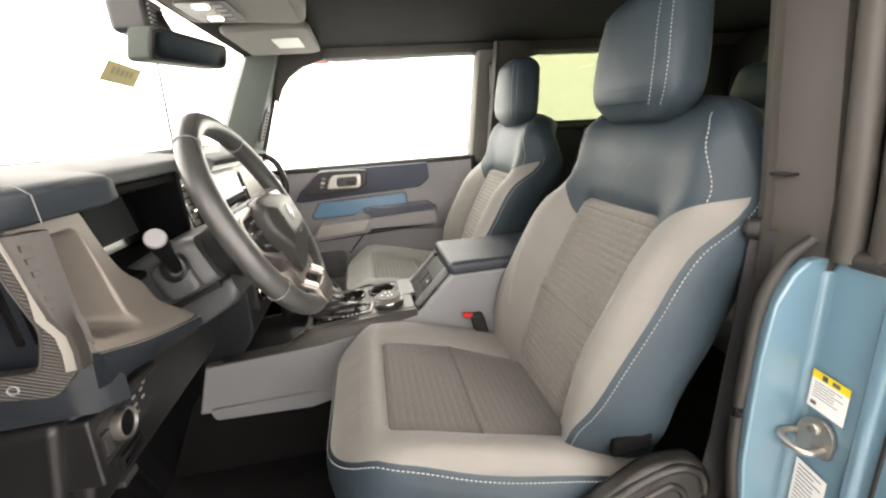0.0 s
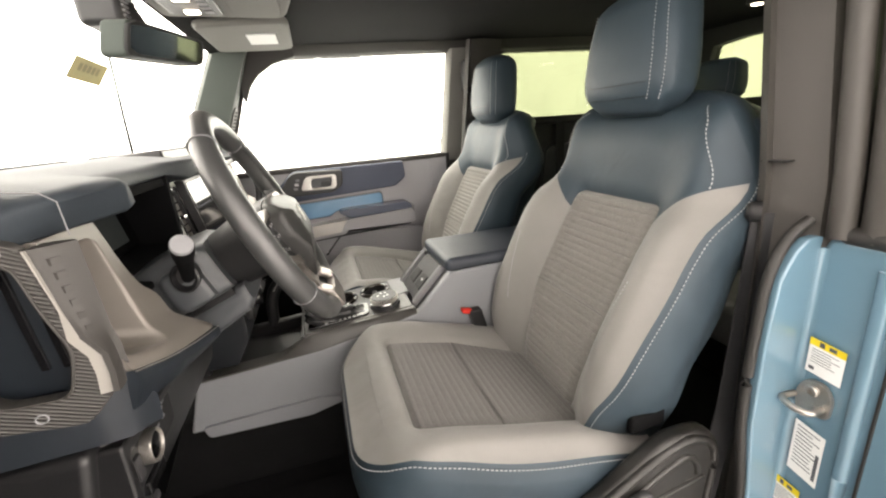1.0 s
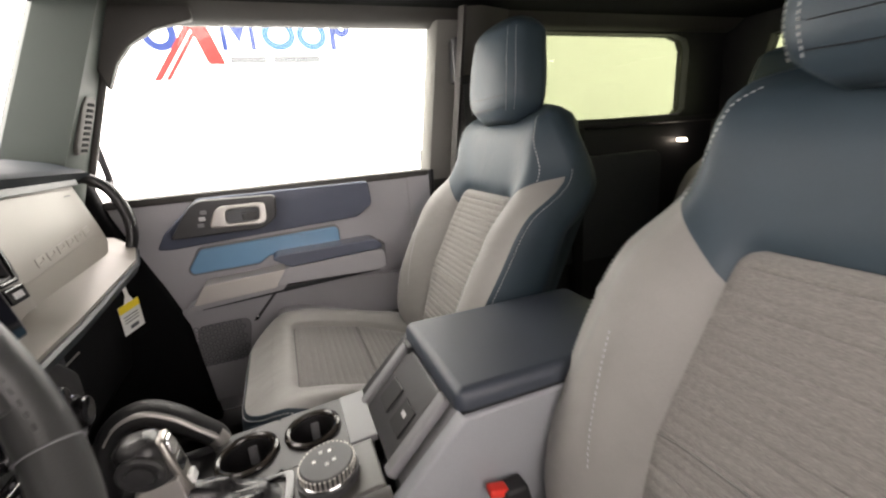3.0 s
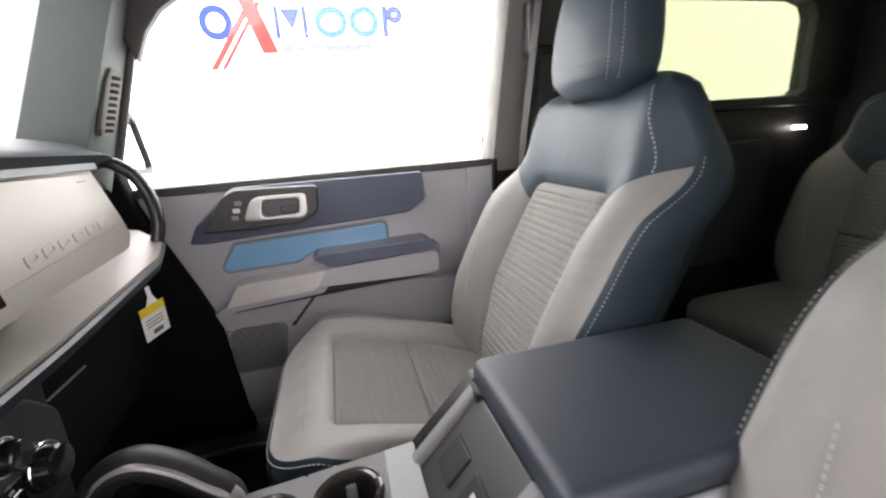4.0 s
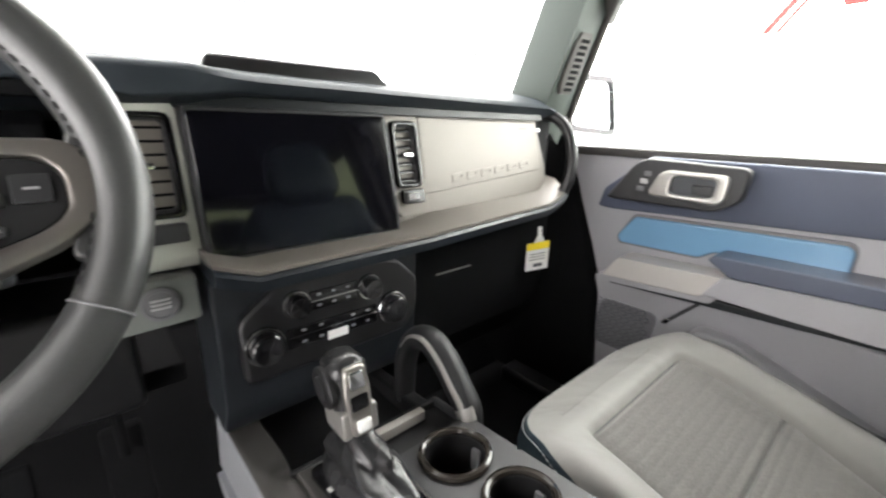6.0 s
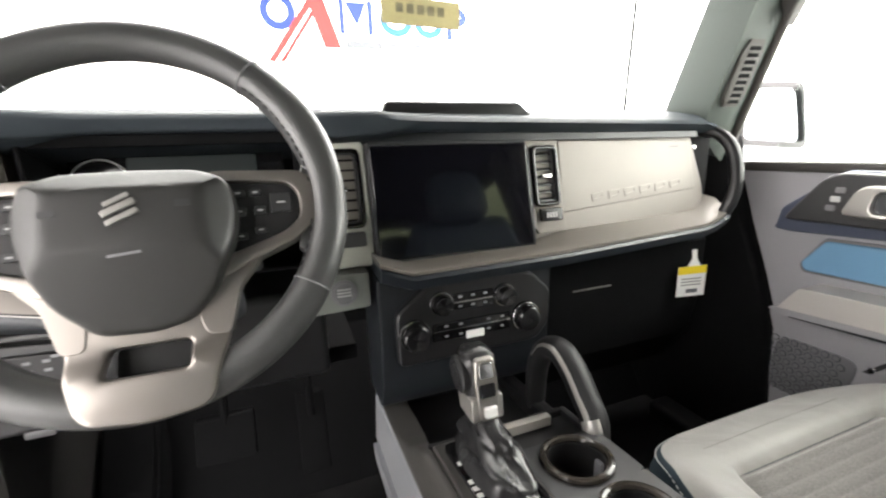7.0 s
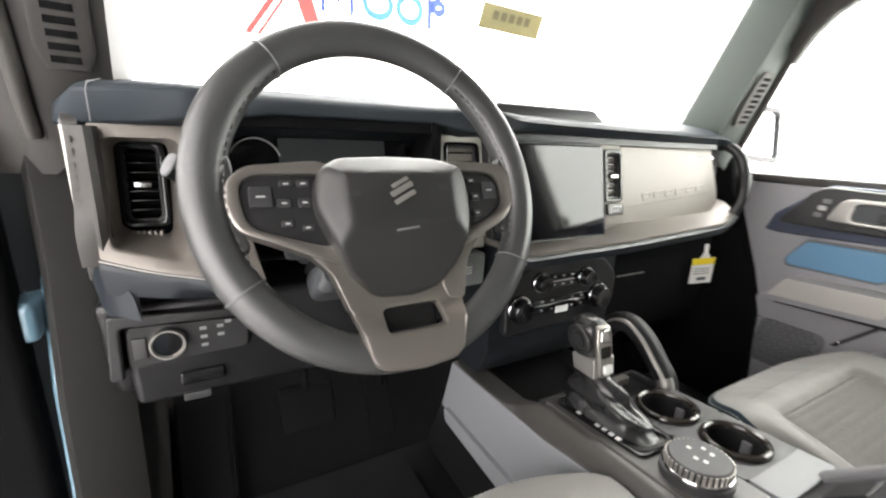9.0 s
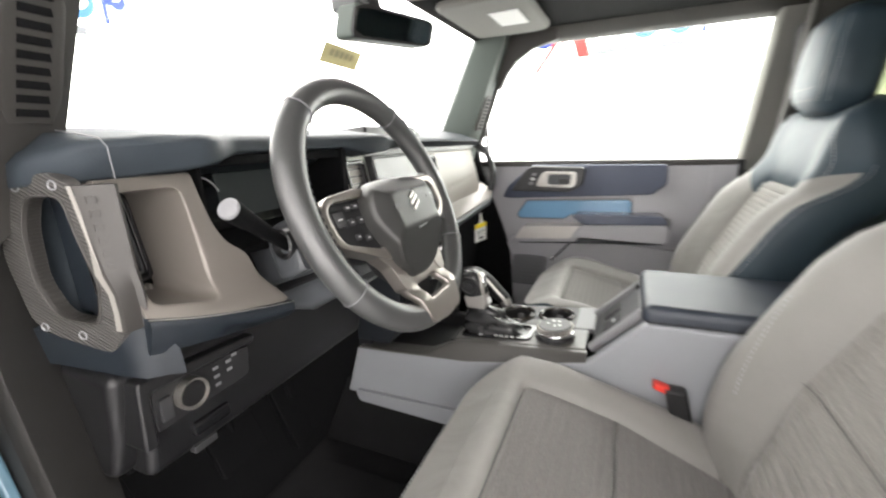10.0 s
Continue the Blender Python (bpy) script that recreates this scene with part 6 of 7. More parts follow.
for k in range(97):
    a = 2 * math.pi * k / 96
    c = Vector((math.cos(a), math.sin(a)))
    fat = 1 + 0.10 * math.exp(-((math.sin(a) - 0.45) / 0.25) ** 2)
    rim_loops.append([onwheel(c.x * (RIM + math.cos(b) * 0.0190 * fat), c.y * (RIM + math.cos(b) * 0.0190 * fat), math.sin(b) * 0.0175) for b in [2 * math.pi * j / 20 for j in range(20)]])
bm = loft(rim_loops, caps=False)
bmesh.ops.remove_doubles(bm, verts=bm.verts[:], dist=1e-6)
rim = part("rim", bm, LEATHER, wheel, "black leather rim")
for deg in (52, 128, 212, 328):
    a = radians(deg)
    part("rim_seam", tube([onwheel(math.cos(a) * (RIM + math.cos(b) * 0.0198), math.sin(a) * (RIM + math.cos(b) * 0.0198), math.sin(b) * 0.0184) for b in [2 * math.pi * j / 24 for j in range(24)]], 0.0009, 6, closed=True, up=(0.3, 0.9, 0.2)), GREY_PLASTIC, rim)
for d0, d1 in ((-28, 50), (130, 208)):
    pts = [onwheel(math.cos(radians(d)) * (RIM - 0.0177), math.sin(radians(d)) * (RIM - 0.0177), 0.010) for d in [d0 + (d1 - d0) * k / 40 for k in range(41)]]
    part("rim_stitching", stitches(pts, lambda c: (WC - c) + WN * 0.1, 0.005, 0.004, 0.0010), CHARCOAL, rim)
HUB = (0.003, -0.042)
pad_o = around(rounded([(-0.076, 0.014), (-0.054, 0.031), (0.001, 0.034), (0.055, 0.031), (0.083, 0.014), (0.088, -0.012), (0.084, -0.043), (0.064, -0.088), (0.042, -0.111), (0.014, -0.118), (-0.030, -0.115), (-0.056, -0.089), (-0.072, -0.050), (-0.081, -0.024), (-0.081, -0.006)], 0.010), 120, HUB)


def hub_h(p, q):
    """The cover's height: a flat band between an upper facet, a lower facet and two cheeks."""
    flats = (0.042, 0.042 - 1.0 * (q - 0.005), 0.042 - 0.46 * (-0.046 - q), 0.042 - 0.60 * (abs(p - 0.003) - 0.057))
    return -0.0009 * math.log(sum(math.exp(-f / 0.0009) for f in flats))


hub_loops = [[onwheel(p, q, -0.03) for p, q in pad_o], [onwheel(p, q, hub_h(p, q) - 0.008) for p, q in pad_o]]
for k in (0.99, 0.97, 0.94, 0.9, 0.85, 0.8, 0.75, 0.7, 0.65, 0.6, 0.55, 0.5, 0.4, 0.3, 0.2, 0.1, 0.02):
    row = [(HUB[0] + (p - HUB[0]) * k, HUB[1] + (q - HUB[1]) * k) for p, q in pad_o]
    hub_loops.append([onwheel(p, q, hub_h(p, q) - (0.003 if k > 0.98 else 0.0008 if k > 0.96 else 0.0)) for p, q in row])
hub = part("airbag_cover", loft(hub_loops), WHEEL_GREY, wheel, "charcoal airbag cover", sharp=24)
part("cover_gap", wheel_prism([(HUB[0] + (p - HUB[0]) * 1.035, HUB[1] + (q - HUB[1]) * 1.035) for p, q in pad_o], -0.030, 0.004, 0), BLACK, hub)


def bar_on(p0, q0, p1, q1, w0, w1):
    d = Vector((p1 - p0, q1 - q0)).normalized()
    e = Vector((-d.y, d.x))
    return wheel_prism(rounded([(p0 + e.x * w0, q0 + e.y * w0), (p0 - e.x * w0, q0 - e.y * w0), (p1 - e.x * w1, q1 - e.y * w1), (p1 + e.x * w1, q1 + e.y * w1)], 0.002, 3), 0.038, 0.0440, 0.001)


part("emblem", merge(bar_on(-0.012, -0.018, 0.012, -0.006, 0.0030, 0.0030), bar_on(-0.009, -0.026, 0.014, -0.0145, 0.0026, 0.0026), bar_on(-0.010, -0.0095, 0.008, -0.0005, 0.0022, 0.0022)), SILVER, hub, "small silver emblem of slanted bars")
for p, q in ((-0.048, -0.014), (0.047, -0.011)):
    part("horn_mark", wheel_prism(rounded([(p - 0.006, q - 0.003), (p + 0.006, q - 0.003), (p + 0.006, q + 0.003), (p - 0.006, q + 0.003)], 0.002), 0.0385, 0.0424, 0), CHARCOAL, hub)
part("print", wheel_prism([(-0.010, -0.0535), (0.014, -0.0515), (0.014, -0.0495), (-0.010, -0.0515)], 0.030, 0.0405, 0), GREY_PLASTIC, hub)
FRAMES = {-1: ([(-0.060, 0.026), (-0.075, 0.029), (-0.140, 0.024), (-0.157, 0.008), (-0.158, -0.016), (-0.150, -0.038), (-0.100, -0.061), (-0.060, -0.080)], [(-0.066, 0.014), (-0.083, 0.015), (-0.133, 0.015), (-0.145, 0.006), (-0.143, -0.021), (-0.137, -0.036), (-0.085, -0.054), (-0.066, -0.060)]),
          1: ([(0.060, 0.031), (0.148, 0.028), (0.162, 0.015), (0.161, -0.026), (0.138, -0.046), (0.100, -0.062), (0.060, -0.080)], [(0.068, 0.019), (0.133, 0.015), (0.144, 0.003), (0.144, -0.023), (0.130, -0.035), (0.090, -0.050), (0.068, -0.057)])}
for s in (-1, 1):
    o, i = (rounded(f, 0.009) for f in FRAMES[s])
    sp = part("spoke", wheel_ring(o, i, -0.012, 0.011, 0.0045, 72, (s * 0.105, -0.015)), SPOKE, wheel, "dark satin spoke frame")
    part("button_pad", wheel_prism(i, -0.010, 0.006, 0.002), BLACK, sp, "black button pad")
    part("spoke_root", wheel_prism(rounded([(s * a, b) for a, b in ((0.150, 0.036), (0.172, 0.050), (0.172, -0.060), (0.138, -0.056), (0.146, -0.03), (0.148, 0.02))], 0.008), -0.013, 0.006, 0.005, 3), LEATHER, sp, "black leather spoke root")
    for p, q, w, h in ((0.088, 0.006, 0.006, 0.0035), (0.104, 0.006, 0.006, 0.0035), (0.088, -0.013, 0.006, 0.0045), (0.127, -0.006, 0.010, 0.010), (0.106, -0.033, 0.0055, 0.0035), (0.088, -0.038, 0.0055, 0.0035), (0.107, -0.013, 0.006, 0.0045)):
        part("button", wheel_prism(rounded([(s * p - w, q - h), (s * p + w, q - h), (s * p + w, q + h), (s * p - w, q + h)], 0.002), 0.005, 0.0085, 0.001), CHARCOAL, sp)
        part("button_mark", wheel_prism([(s * p - w * 0.4, q - 0.0008), (s * p + w * 0.4, q - 0.0008), (s * p + w * 0.4, q + 0.0008), (s * p - w * 0.4, q + 0.0008)], 0.0083, 0.0089, 0), ICON, sp)


def lower_lift(bm):
    """Brings the lower spoke's end forward over the rim."""
    def f(c):
        q = (c - WC).dot(WU)
        return c + WN * (0.0150 * sm(-0.126, -0.150, q))
    return warp(bm, f)


slot = rounded([(-0.024, -0.127), (0.038, -0.127), (0.039, -0.151), (-0.026, -0.151)], 0.005)
low = part("lower_spoke", lower_lift(wheel_ring(rounded([(-0.060, -0.098), (0.076, -0.098), (0.070, -0.130), (0.056, -0.180), (0.046, -0.188), (0.006, -0.192), (-0.036, -0.186), (-0.046, -0.176), (-0.056, -0.130)], 0.008), slot, -0.010, 0.006, 0.005, 96, (0.006, -0.139))), SPOKE, wheel, "dark satin lower spoke with a slot")
part("spoke_limb", wheel_prism(rounded([(-0.094, -0.060), (-0.058, -0.072), (-0.038, -0.106), (-0.040, -0.126), (-0.057, -0.126), (-0.070, -0.086)], 0.006), -0.012, 0.0078, 0.0045, 3), SPOKE, low)
part("spoke_limb", wheel_prism(rounded([(0.104, -0.060), (0.082, -0.086), (0.071, -0.128), (0.052, -0.126), (0.046, -0.108), (0.064, -0.072)], 0.006), -0.012, 0.0078, 0.0045, 3), SPOKE, low)
part("slot_back", wheel_prism(slot, -0.022, -0.012, 0), BLACK, low)
part("hub_core", warp(rod((0, 0, -0.105), (0, 0, -0.02), 0.048, 0.062, 32, 0.006), lambda c: onwheel(c.x, c.y - 0.02, c.z)), BLACK, wheel)

# ---- steering column and stalk ----
col = thing("steering_column", (-0.35, -0.369, 0.62), "blue-grey plastic steering column cover", "steering column")


def column_loop(h, w, up, dn, r=0.02):
    return [onwheel(u, v, h) for u, v in rounded([(-w, -dn), (w, -dn), (w * 0.92, up), (-w * 0.92, up)], r, 5)]


part("upper_cover", loft([column_loop(-0.098, 0.066, 0.028, 0.052), column_loop(-0.112, 0.074, 0.036, 0.052), column_loop(-0.15, 0.080, 0.040, 0.05), column_loop(-0.23, 0.072, 0.036, 0.045)]), COLUMN, col)
part("lower_cover", loft([column_loop(-0.088, 0.062, -0.056, 0.086), column_loop(-0.100, 0.070, -0.056, 0.098), column_loop(-0.17, 0.068, -0.053, 0.105), column_loop(-0.23, 0.06, -0.05, 0.09)]), COLUMN, col)
part("cover_gap", loft([column_loop(-0.104, 0.064, -0.046, 0.062, 0.005), column_loop(-0.22, 0.062, -0.045, 0.06, 0.005)]), BLACK, col)
part("switch_module", loft([column_loop(-0.118, 0.088, 0.016, 0.044, 0.012), column_loop(-0.126, 0.094, 0.020, 0.046, 0.012), column_loop(-0.160, 0.094, 0.020, 0.046, 0.012), column_loop(-0.175, 0.084, 0.016, 0.042, 0.012)]), COLUMN, col)
part("stalk_socket", loft([[Vector((-0.312, -0.460, 0.694)) + Vector((math.cos(a) * r, d, math.sin(a) * r * 1.2)) for a in [2 * math.pi * k / 24 for k in range(24)]] for r, d in ((0.019, 0.01), (0.019, -0.004), (0.016, -0.006), (0.012, 0.002))]), KNEE, col)
part("stalk", rod((-0.311, -0.452, 0.690), (-0.279, -0.552, 0.752), 0.0085, 0.0115, 24), FOOT, col, "black indicator stalk")
part("stalk_grip", rod((-0.2825, -0.541, 0.7452), (-0.2722, -0.571, 0.764), 0.0122, 0.0138, 28, 0.0025), FOOT, col)
part("stalk_cap", turned((-0.2722, -0.571, 0.764), (0.28, -0.82, 0.5), [(0, 0.0128), (0.002, 0.0128), (0.004, 0.0112), (0.0045, 0.0)], 28), GREY_PLASTIC, col, "grey stalk end cap")


# ---- centre console ----
con = thing("centre_console", (0.05, YC, 0.0), "grey centre console with gear lever panel and cup holders", "centre console")
CY0, CY1 = -0.118, 0.158


def con_top(x):
    return interp(x, [-0.46, -0.17, -0.03, 0.09], [0.332, 0.350, 0.374, 0.398])


side_out = [(-0.50, 0.20), (-0.46, 0.332), (-0.17, 0.350), (-0.03, 0.374), (0.09, 0.398), (0.186, 0.494), (0.56, 0.498), (0.60, 0.20)]
part("side_wall", prism("y", side_out, CY0, CY0 + 0.026, 0.006, 3), CONSOLE, con, "mid-grey moulded console side")
part("side_wall", prism("y", side_out, CY1 - 0.026, CY1, 0.006, 3), KNEE, con, "charcoal moulded console side")
part("lower_wall", prism("y", [(-0.62, 0.0), (-0.52, 0.22), (0.60, 0.22), (0.62, 0.0)], CY0 + 0.02, CY1 - 0.02, 0.01), CARPET, con, "black carpeted console base")
part("side_foot", prism("y", rounded([(-0.46, 0.185), (-0.47, 0.215), (-0.20, 0.222), (-0.10, 0.205), (-0.22, 0.178)], 0.01), CY0 - 0.010, CY0 + 0.02, 0.008, 3), CONSOLE, con)
part("rear_body", prism("y", [(0.10, 0.22), (0.10, 0.396), (0.19, 0.490), (0.555, 0.494), (0.59, 0.22)], CY0 + 0.022, CY1 - 0.022, 0.004), GREY_PLASTIC, con)
# open tray ahead of the lever
part("tray_floor", box(-0.44, -0.20, CY0 + 0.02, CY1 - 0.02, 0.30, 0.31, 0.002), BLACK, con, "black storage tray")
part("tray_front", box(-0.47, -0.43, CY0 + 0.02, CY1 - 0.02, 0.22, 0.42, 0.006), BLACK, con)
part("tray_socket", box(-0.43, -0.415, -0.01, 0.04, 0.345, 0.39, 0.004), CHARCOAL, con)
# raised lever panel
PY0, PY1 = -0.100, 0.140


def slope(bm):
    """Lays flat work at z = 0 on the panel's gentle rise."""
    return warp(bm, lambda c: Vector((c.x, c.y, c.z + 0.391 + (c.x + 0.15) * 0.075)))




def shoulder(x):
    """The driver's edge of the top: low beside the tray, rising to the lever panel."""
    r, e = sm(-0.28, -0.19, x), con_top(x) + 0.002
    z = e + (0.3895 + (x + 0.15) * 0.075 - e) * r
    w = 0.030 + 0.016 * sm(-0.20, -0.29, x)
    return [Vector((x, y, h)) for y, h in ((CY0 + 0.002, e - 0.012), (CY0 + 0.002, e - 0.002), (CY0 + 0.005, e), (CY0 + 0.012, e + (z - e) * 0.55), (CY0 + 0.018, e + (z - e) * 0.92), (CY0 + 0.024, z), (CY0 + w, z), (CY0 + w + 0.002, z - 0.004), (CY0 + w + 0.002, 0.315), (CY0 + 0.01, 0.315))]


part("top_shoulder", loft([shoulder(x) for x in [-0.455 + 0.027 * k for k in range(21)]]), CONSOLE_TOP, con, "warm charcoal top edge of the console", sharp=50)
part("panel_side", slope(box(-0.215, 0.085, PY1 - 0.010, PY1, -0.055, -0.002, 0.004)), CHARCOAL, con)
part("panel_front", slope(box(-0.215, -0.205, PY0 + 0.01, PY1 - 0.01, -0.06, -0.002, 0.003)), BLACK, con)
top = part("lever_panel", slope(box(-0.205, 0.082, PY0 + 0.014, 0.012, -0.010, 0.0, 0.004, 3)), CONSOLE_TOP, con, "warm grey gear lever panel")
part("boot_surround", slope(ring("z", rounded([(-0.195, -0.075), (-0.035, -0.070), (-0.030, 0.006), (-0.195, 0.004)], 0.012), rounded([(-0.186, -0.058), (-0.048, -0.054), (-0.042, -0.002), (-0.186, -0.004)], 0.012), -0.002, 0.005, 0.002)), GLOSS_BLACK, top)
for k, x in enumerate((-0.148, -0.112, -0.100, -0.088, -0.076)):
    part("gear_mark", slope(box(x - 0.0035, x + 0.0035, -0.071, -0.0635, 0.005, 0.0058, 0)), WHITE, top, "white gear mark")
# cup holders
def cup(x, y, r, x0, x1):
    sq = [(x0, 0.012), (x1, 0.012), (x1, PY1), (x0, PY1)]
    circ = [(x + math.cos(a) * r, y + math.sin(a) * r) for a in [2 * math.pi * k / 48 for k in range(48)]]
    cp = part("cup_plate", slope(ring("z", sq, circ, -0.012, -0.001, 0, 64, (x, y))), CHARCOAL, con)
    part("cup_well", slope(turned((x, y, -0.075), (0, 0, 1), [(0, 0.0), (0.0, r * 0.9), (0.070, r), (0.070, r * 1.03), (-0.003, r * 0.94), (-0.003, 0.0)], 40)), BLACK, cp, "black cup well")
    part("cup_rim", slope(tube([(x + math.cos(a) * (r + 0.003), y + math.sin(a) * (r + 0.003), 0.0015) for a in [2 * math.pi * k / 48 for k in range(48)]], 0.0052, 8, closed=True)), CUP_GLOSS, cp, "glossy black cup rim")
    part("cup_tongue", slope(box(x - 0.004, x + 0.010, y + r * 0.80, y + r * 0.98, -0.045, -0.012, 0.003)), GREY_PLASTIC, cp)


cup(-0.098, 0.074, 0.039, -0.145, -0.050)
cup(0.000, 0.080, 0.036, -0.050, 0.050)
part("panel_rest", slope(box(0.050, 0.092, 0.014, PY1, -0.012, 0.001, 0.002)), GREY_PLASTIC, con, "grey panel behind the cup holders")
part("phone_tray", slope(box(-0.205, -0.145, 0.012, PY1, -0.03, -0.012, 0.002)), BLACK, con)
part("bright_clip", slope(box(-0.200, -0.186, 0.020, 0.098, -0.010, 0.006, 0.002)), PALE, con, "chrome strip in the tray")
# drive dial
dial = part("drive_dial", slope(turned((0.013, -0.034, 0), (0, 0, 1), [(0, 0.042), (0.010, 0.042), (0.011, 0.037), (0.026, 0.036), (0.028, 0.034), (0.0275, 0.0)], 44)), CHARCOAL, con, "ribbed drive mode dial")
part("dial_ring", slope(tube([(0.013 + math.cos(a) * 0.0375, -0.034 + math.sin(a) * 0.0375, 0.013) for a in [2 * math.pi * k / 44 for k in range(44)]], 0.0022, 8, closed=True)), CHROME, dial)
part("dial_ribs", slope(merge(*[box(0.013 + math.cos(a) * 0.0365 - 0.0015, 0.013 + math.cos(a) * 0.0365 + 0.0015, -0.034 + math.sin(a) * 0.0365 - 0.0015, -0.034 + math.sin(a) * 0.0365 + 0.0015, 0.013, 0.026, 0) for a in [2 * math.pi * k / 36 for k in range(36)]])), METAL, dial)
part("dial_marks", slope(merge(*[box(0.013 + a - 0.0025, 0.013 + a + 0.0025, -0.034 + b - 0.0025, -0.034 + b + 0.0025, 0.0275, 0.0283, 0) for a, b in ((-0.016, 0.004), (-0.006, 0.018), (0.006, 0.016), (0.0, -0.008), (0.010, -0.004))])), WHITE, dial)
# slanted rear switch panel with pale side rails
def slant(bm):
    """x along the slope from its foot, z out of it."""
    o, d, n = Vector((0.094, 0, 0.402)), Vector((0.70, 0, 0.714)), Vector((-0.714, 0, 0.70))
    return warp(bm, lambda c: o + d * c.x + n * c.z + Vector((0, c.y, 0)))


part("switch_plate", slant(box(0.0, 0.125, -0.052, 0.095, -0.004, 0.004, 0.004, 3)), CHARCOAL, con)
part("side_rail", slant(box(-0.004, 0.128, -0.074, -0.054, -0.006, 0.012, 0.005, 3)), GREY_PLASTIC, con, "pale grey side rail")
part("side_rail", slant(box(-0.004, 0.128, 0.097, 0.117, -0.006, 0.012, 0.005, 3)), GREY_PLASTIC, con, "pale grey side rail")
part("socket_cover", slant(box(0.030, 0.075, -0.035, 0.010, 0.003, 0.007, 0.003, 3)), BLACK, con)
part("socket_cover", slant(box(0.030, 0.075, 0.030, 0.075, 0.003, 0.007, 0.003, 3)), BLACK, con)
part("socket_mark", slant(box(0.055, 0.062, -0.02, -0.006, 0.0068, 0.0076, 0)), ICON, con)
# armrest lid
lid = box(0.178, 0.53, -0.112, 0.132, 0.482, 0.527, 0.016, 4)
lid = part("armrest_lid", warp(lid, lambda c: Vector((c.x + (0.012 * sm(0.50, 0.482, c.z) if c.x < 0.25 else 0), c.y, c.z + (c.x - 0.18) * -0.008))), LID_SKIN, con, "padded dark blue-grey armrest lid")
part("lid_seam", box(0.184, 0.527, -0.1135, 0.1335, 0.4965, 0.4985, 0), BLACK, lid)
part("lid_latch", box(0.170, 0.186, 0.085, 0.115, 0.470, 0.500, 0.004), BLACK, lid)

# passenger's grab handle on the console
grab = thing("console_grab_handle", (-0.19, 0.150, 0.33), "black grab handle with a silver inlay beside the console", "grab handle")
gp = smooth_path([(-0.305, 0.146, 0.33), (-0.297, 0.146, 0.41), (-0.272, 0.146, 0.455), (-0.236, 0.146, 0.468), (-0.200, 0.146, 0.450), (-0.170, 0.146, 0.420), (-0.146, 0.146, 0.392), (-0.142, 0.146, 0.345)], 7)
part("grip", tube(gp, lambda t: 0.0185 + 0.004 * math.sin(math.pi * t), 20, flat=0.85), BLACK, grab, "black padded grip")
part("inlay", tube([p + Vector((0.003, -0.0165, 0.0075)) for p in gp[10:45]], 0.0050, 8), SILVER, grab, "silver inlay")
part("inlay_foot", tube([p + Vector((0.003, -0.008, 0.0)) for p in gp[40:]], 0.0150, 14), SILVER, grab, "silver foot")

# gear lever
lever = thing("gear_lever", (-0.13, -0.03, 0.39), "gear lever with a chrome-trimmed knob and leather boot", "gear lever")


def boot():
    loops = []
    for k in range(19):
        t = k / 18
        cx, cy, cz = -0.114 + (-0.163 + 0.114) * t ** 0.8, -0.030 + 0.003 * t, 0.392 + 0.064 * t
        rx, ry = 0.064 * (1 - t) ** 0.8 + 0.014, 0.024 * (1 - t) + 0.013
        loop = []
        for j in range(40):
            a = 2 * math.pi * j / 40
            e = (abs(math.cos(a)) ** 4 + abs(math.sin(a)) ** 4) ** -0.25
            w = 1 + 0.15 * math.sin(5 * t * math.pi + 2.2 * math.cos(a) + 1.2 * math.sin(2 * a)) * math.sin(math.pi * t) + 0.05 * math.sin(9 * a + 7 * t) * math.sin(math.pi * t)
            loop.append(Vector((cx + math.cos(a) * rx * e * w, cy + math.sin(a) * ry * e * w, cz + 0.004 * math.sin(3 * a + 9 * t) * math.sin(math.pi * t))))
        loops.append(loop)
    return loft(loops)


part("boot", boot(), BOOT, lever, "creased black leather boot", sharp=70)
kb = lambda bm: warp(bm, lambda c: Vector((-0.166 + c.x * 1.12 - 0.22 * c.z, -0.027 + c.y * 1.12, 0.454 + c.z * 1.08)))
part("neck", kb(rod((0, 0, -0.02), (0, 0, 0.010), 0.015, 0.016, 20)), GLOSS_BLACK, lever)
body = kb(warp(box(-0.025, 0.020, -0.022, 0.021, 0.004, 0.077, 0.017, 5), lambda c: Vector((c.x * (0.86 + 0.14 * sm(0.01, 0.045, c.z)), c.y * (0.84 + 0.16 * sm(0.01, 0.045, c.z)), c.z))))
knob_body = part("knob", body, BOOT, lever, "black gear knob")
part("knob_collar", kb(prism("y", rounded([(-0.020, -0.004), (0.019, -0.004), (0.021, 0.026), (-0.022, 0.020)], 0.004), -0.0200, 0.0195, 0.004, 3)), SILVER, knob_body, "satin silver collar")
part("knob_face", kb(prism("x", rounded([(-0.011, -0.002), (0.012, -0.002), (0.0145, 0.045), (0.012, 0.071), (-0.012, 0.071), (-0.0145, 0.045)], 0.006), 0.014, 0.0232, 0.003, 3)), METAL, knob_body, "brushed silver face")
part("face_window", kb(prism("x", rounded([(-0.0095, 0.026), (0.0095, 0.026), (0.010, 0.042), (-0.010, 0.042)], 0.003), 0.022, 0.0238, 0.0006)), GLOSS_BLACK, knob_body)
part("knob_top", kb(prism("x", rounded([(-0.0095, 0.048), (0.0095, 0.048), (0.008, 0.067), (-0.008, 0.067)], 0.004), 0.020, 0.0250, 0.002, 2)), CHROME, knob_body, "chrome cap")
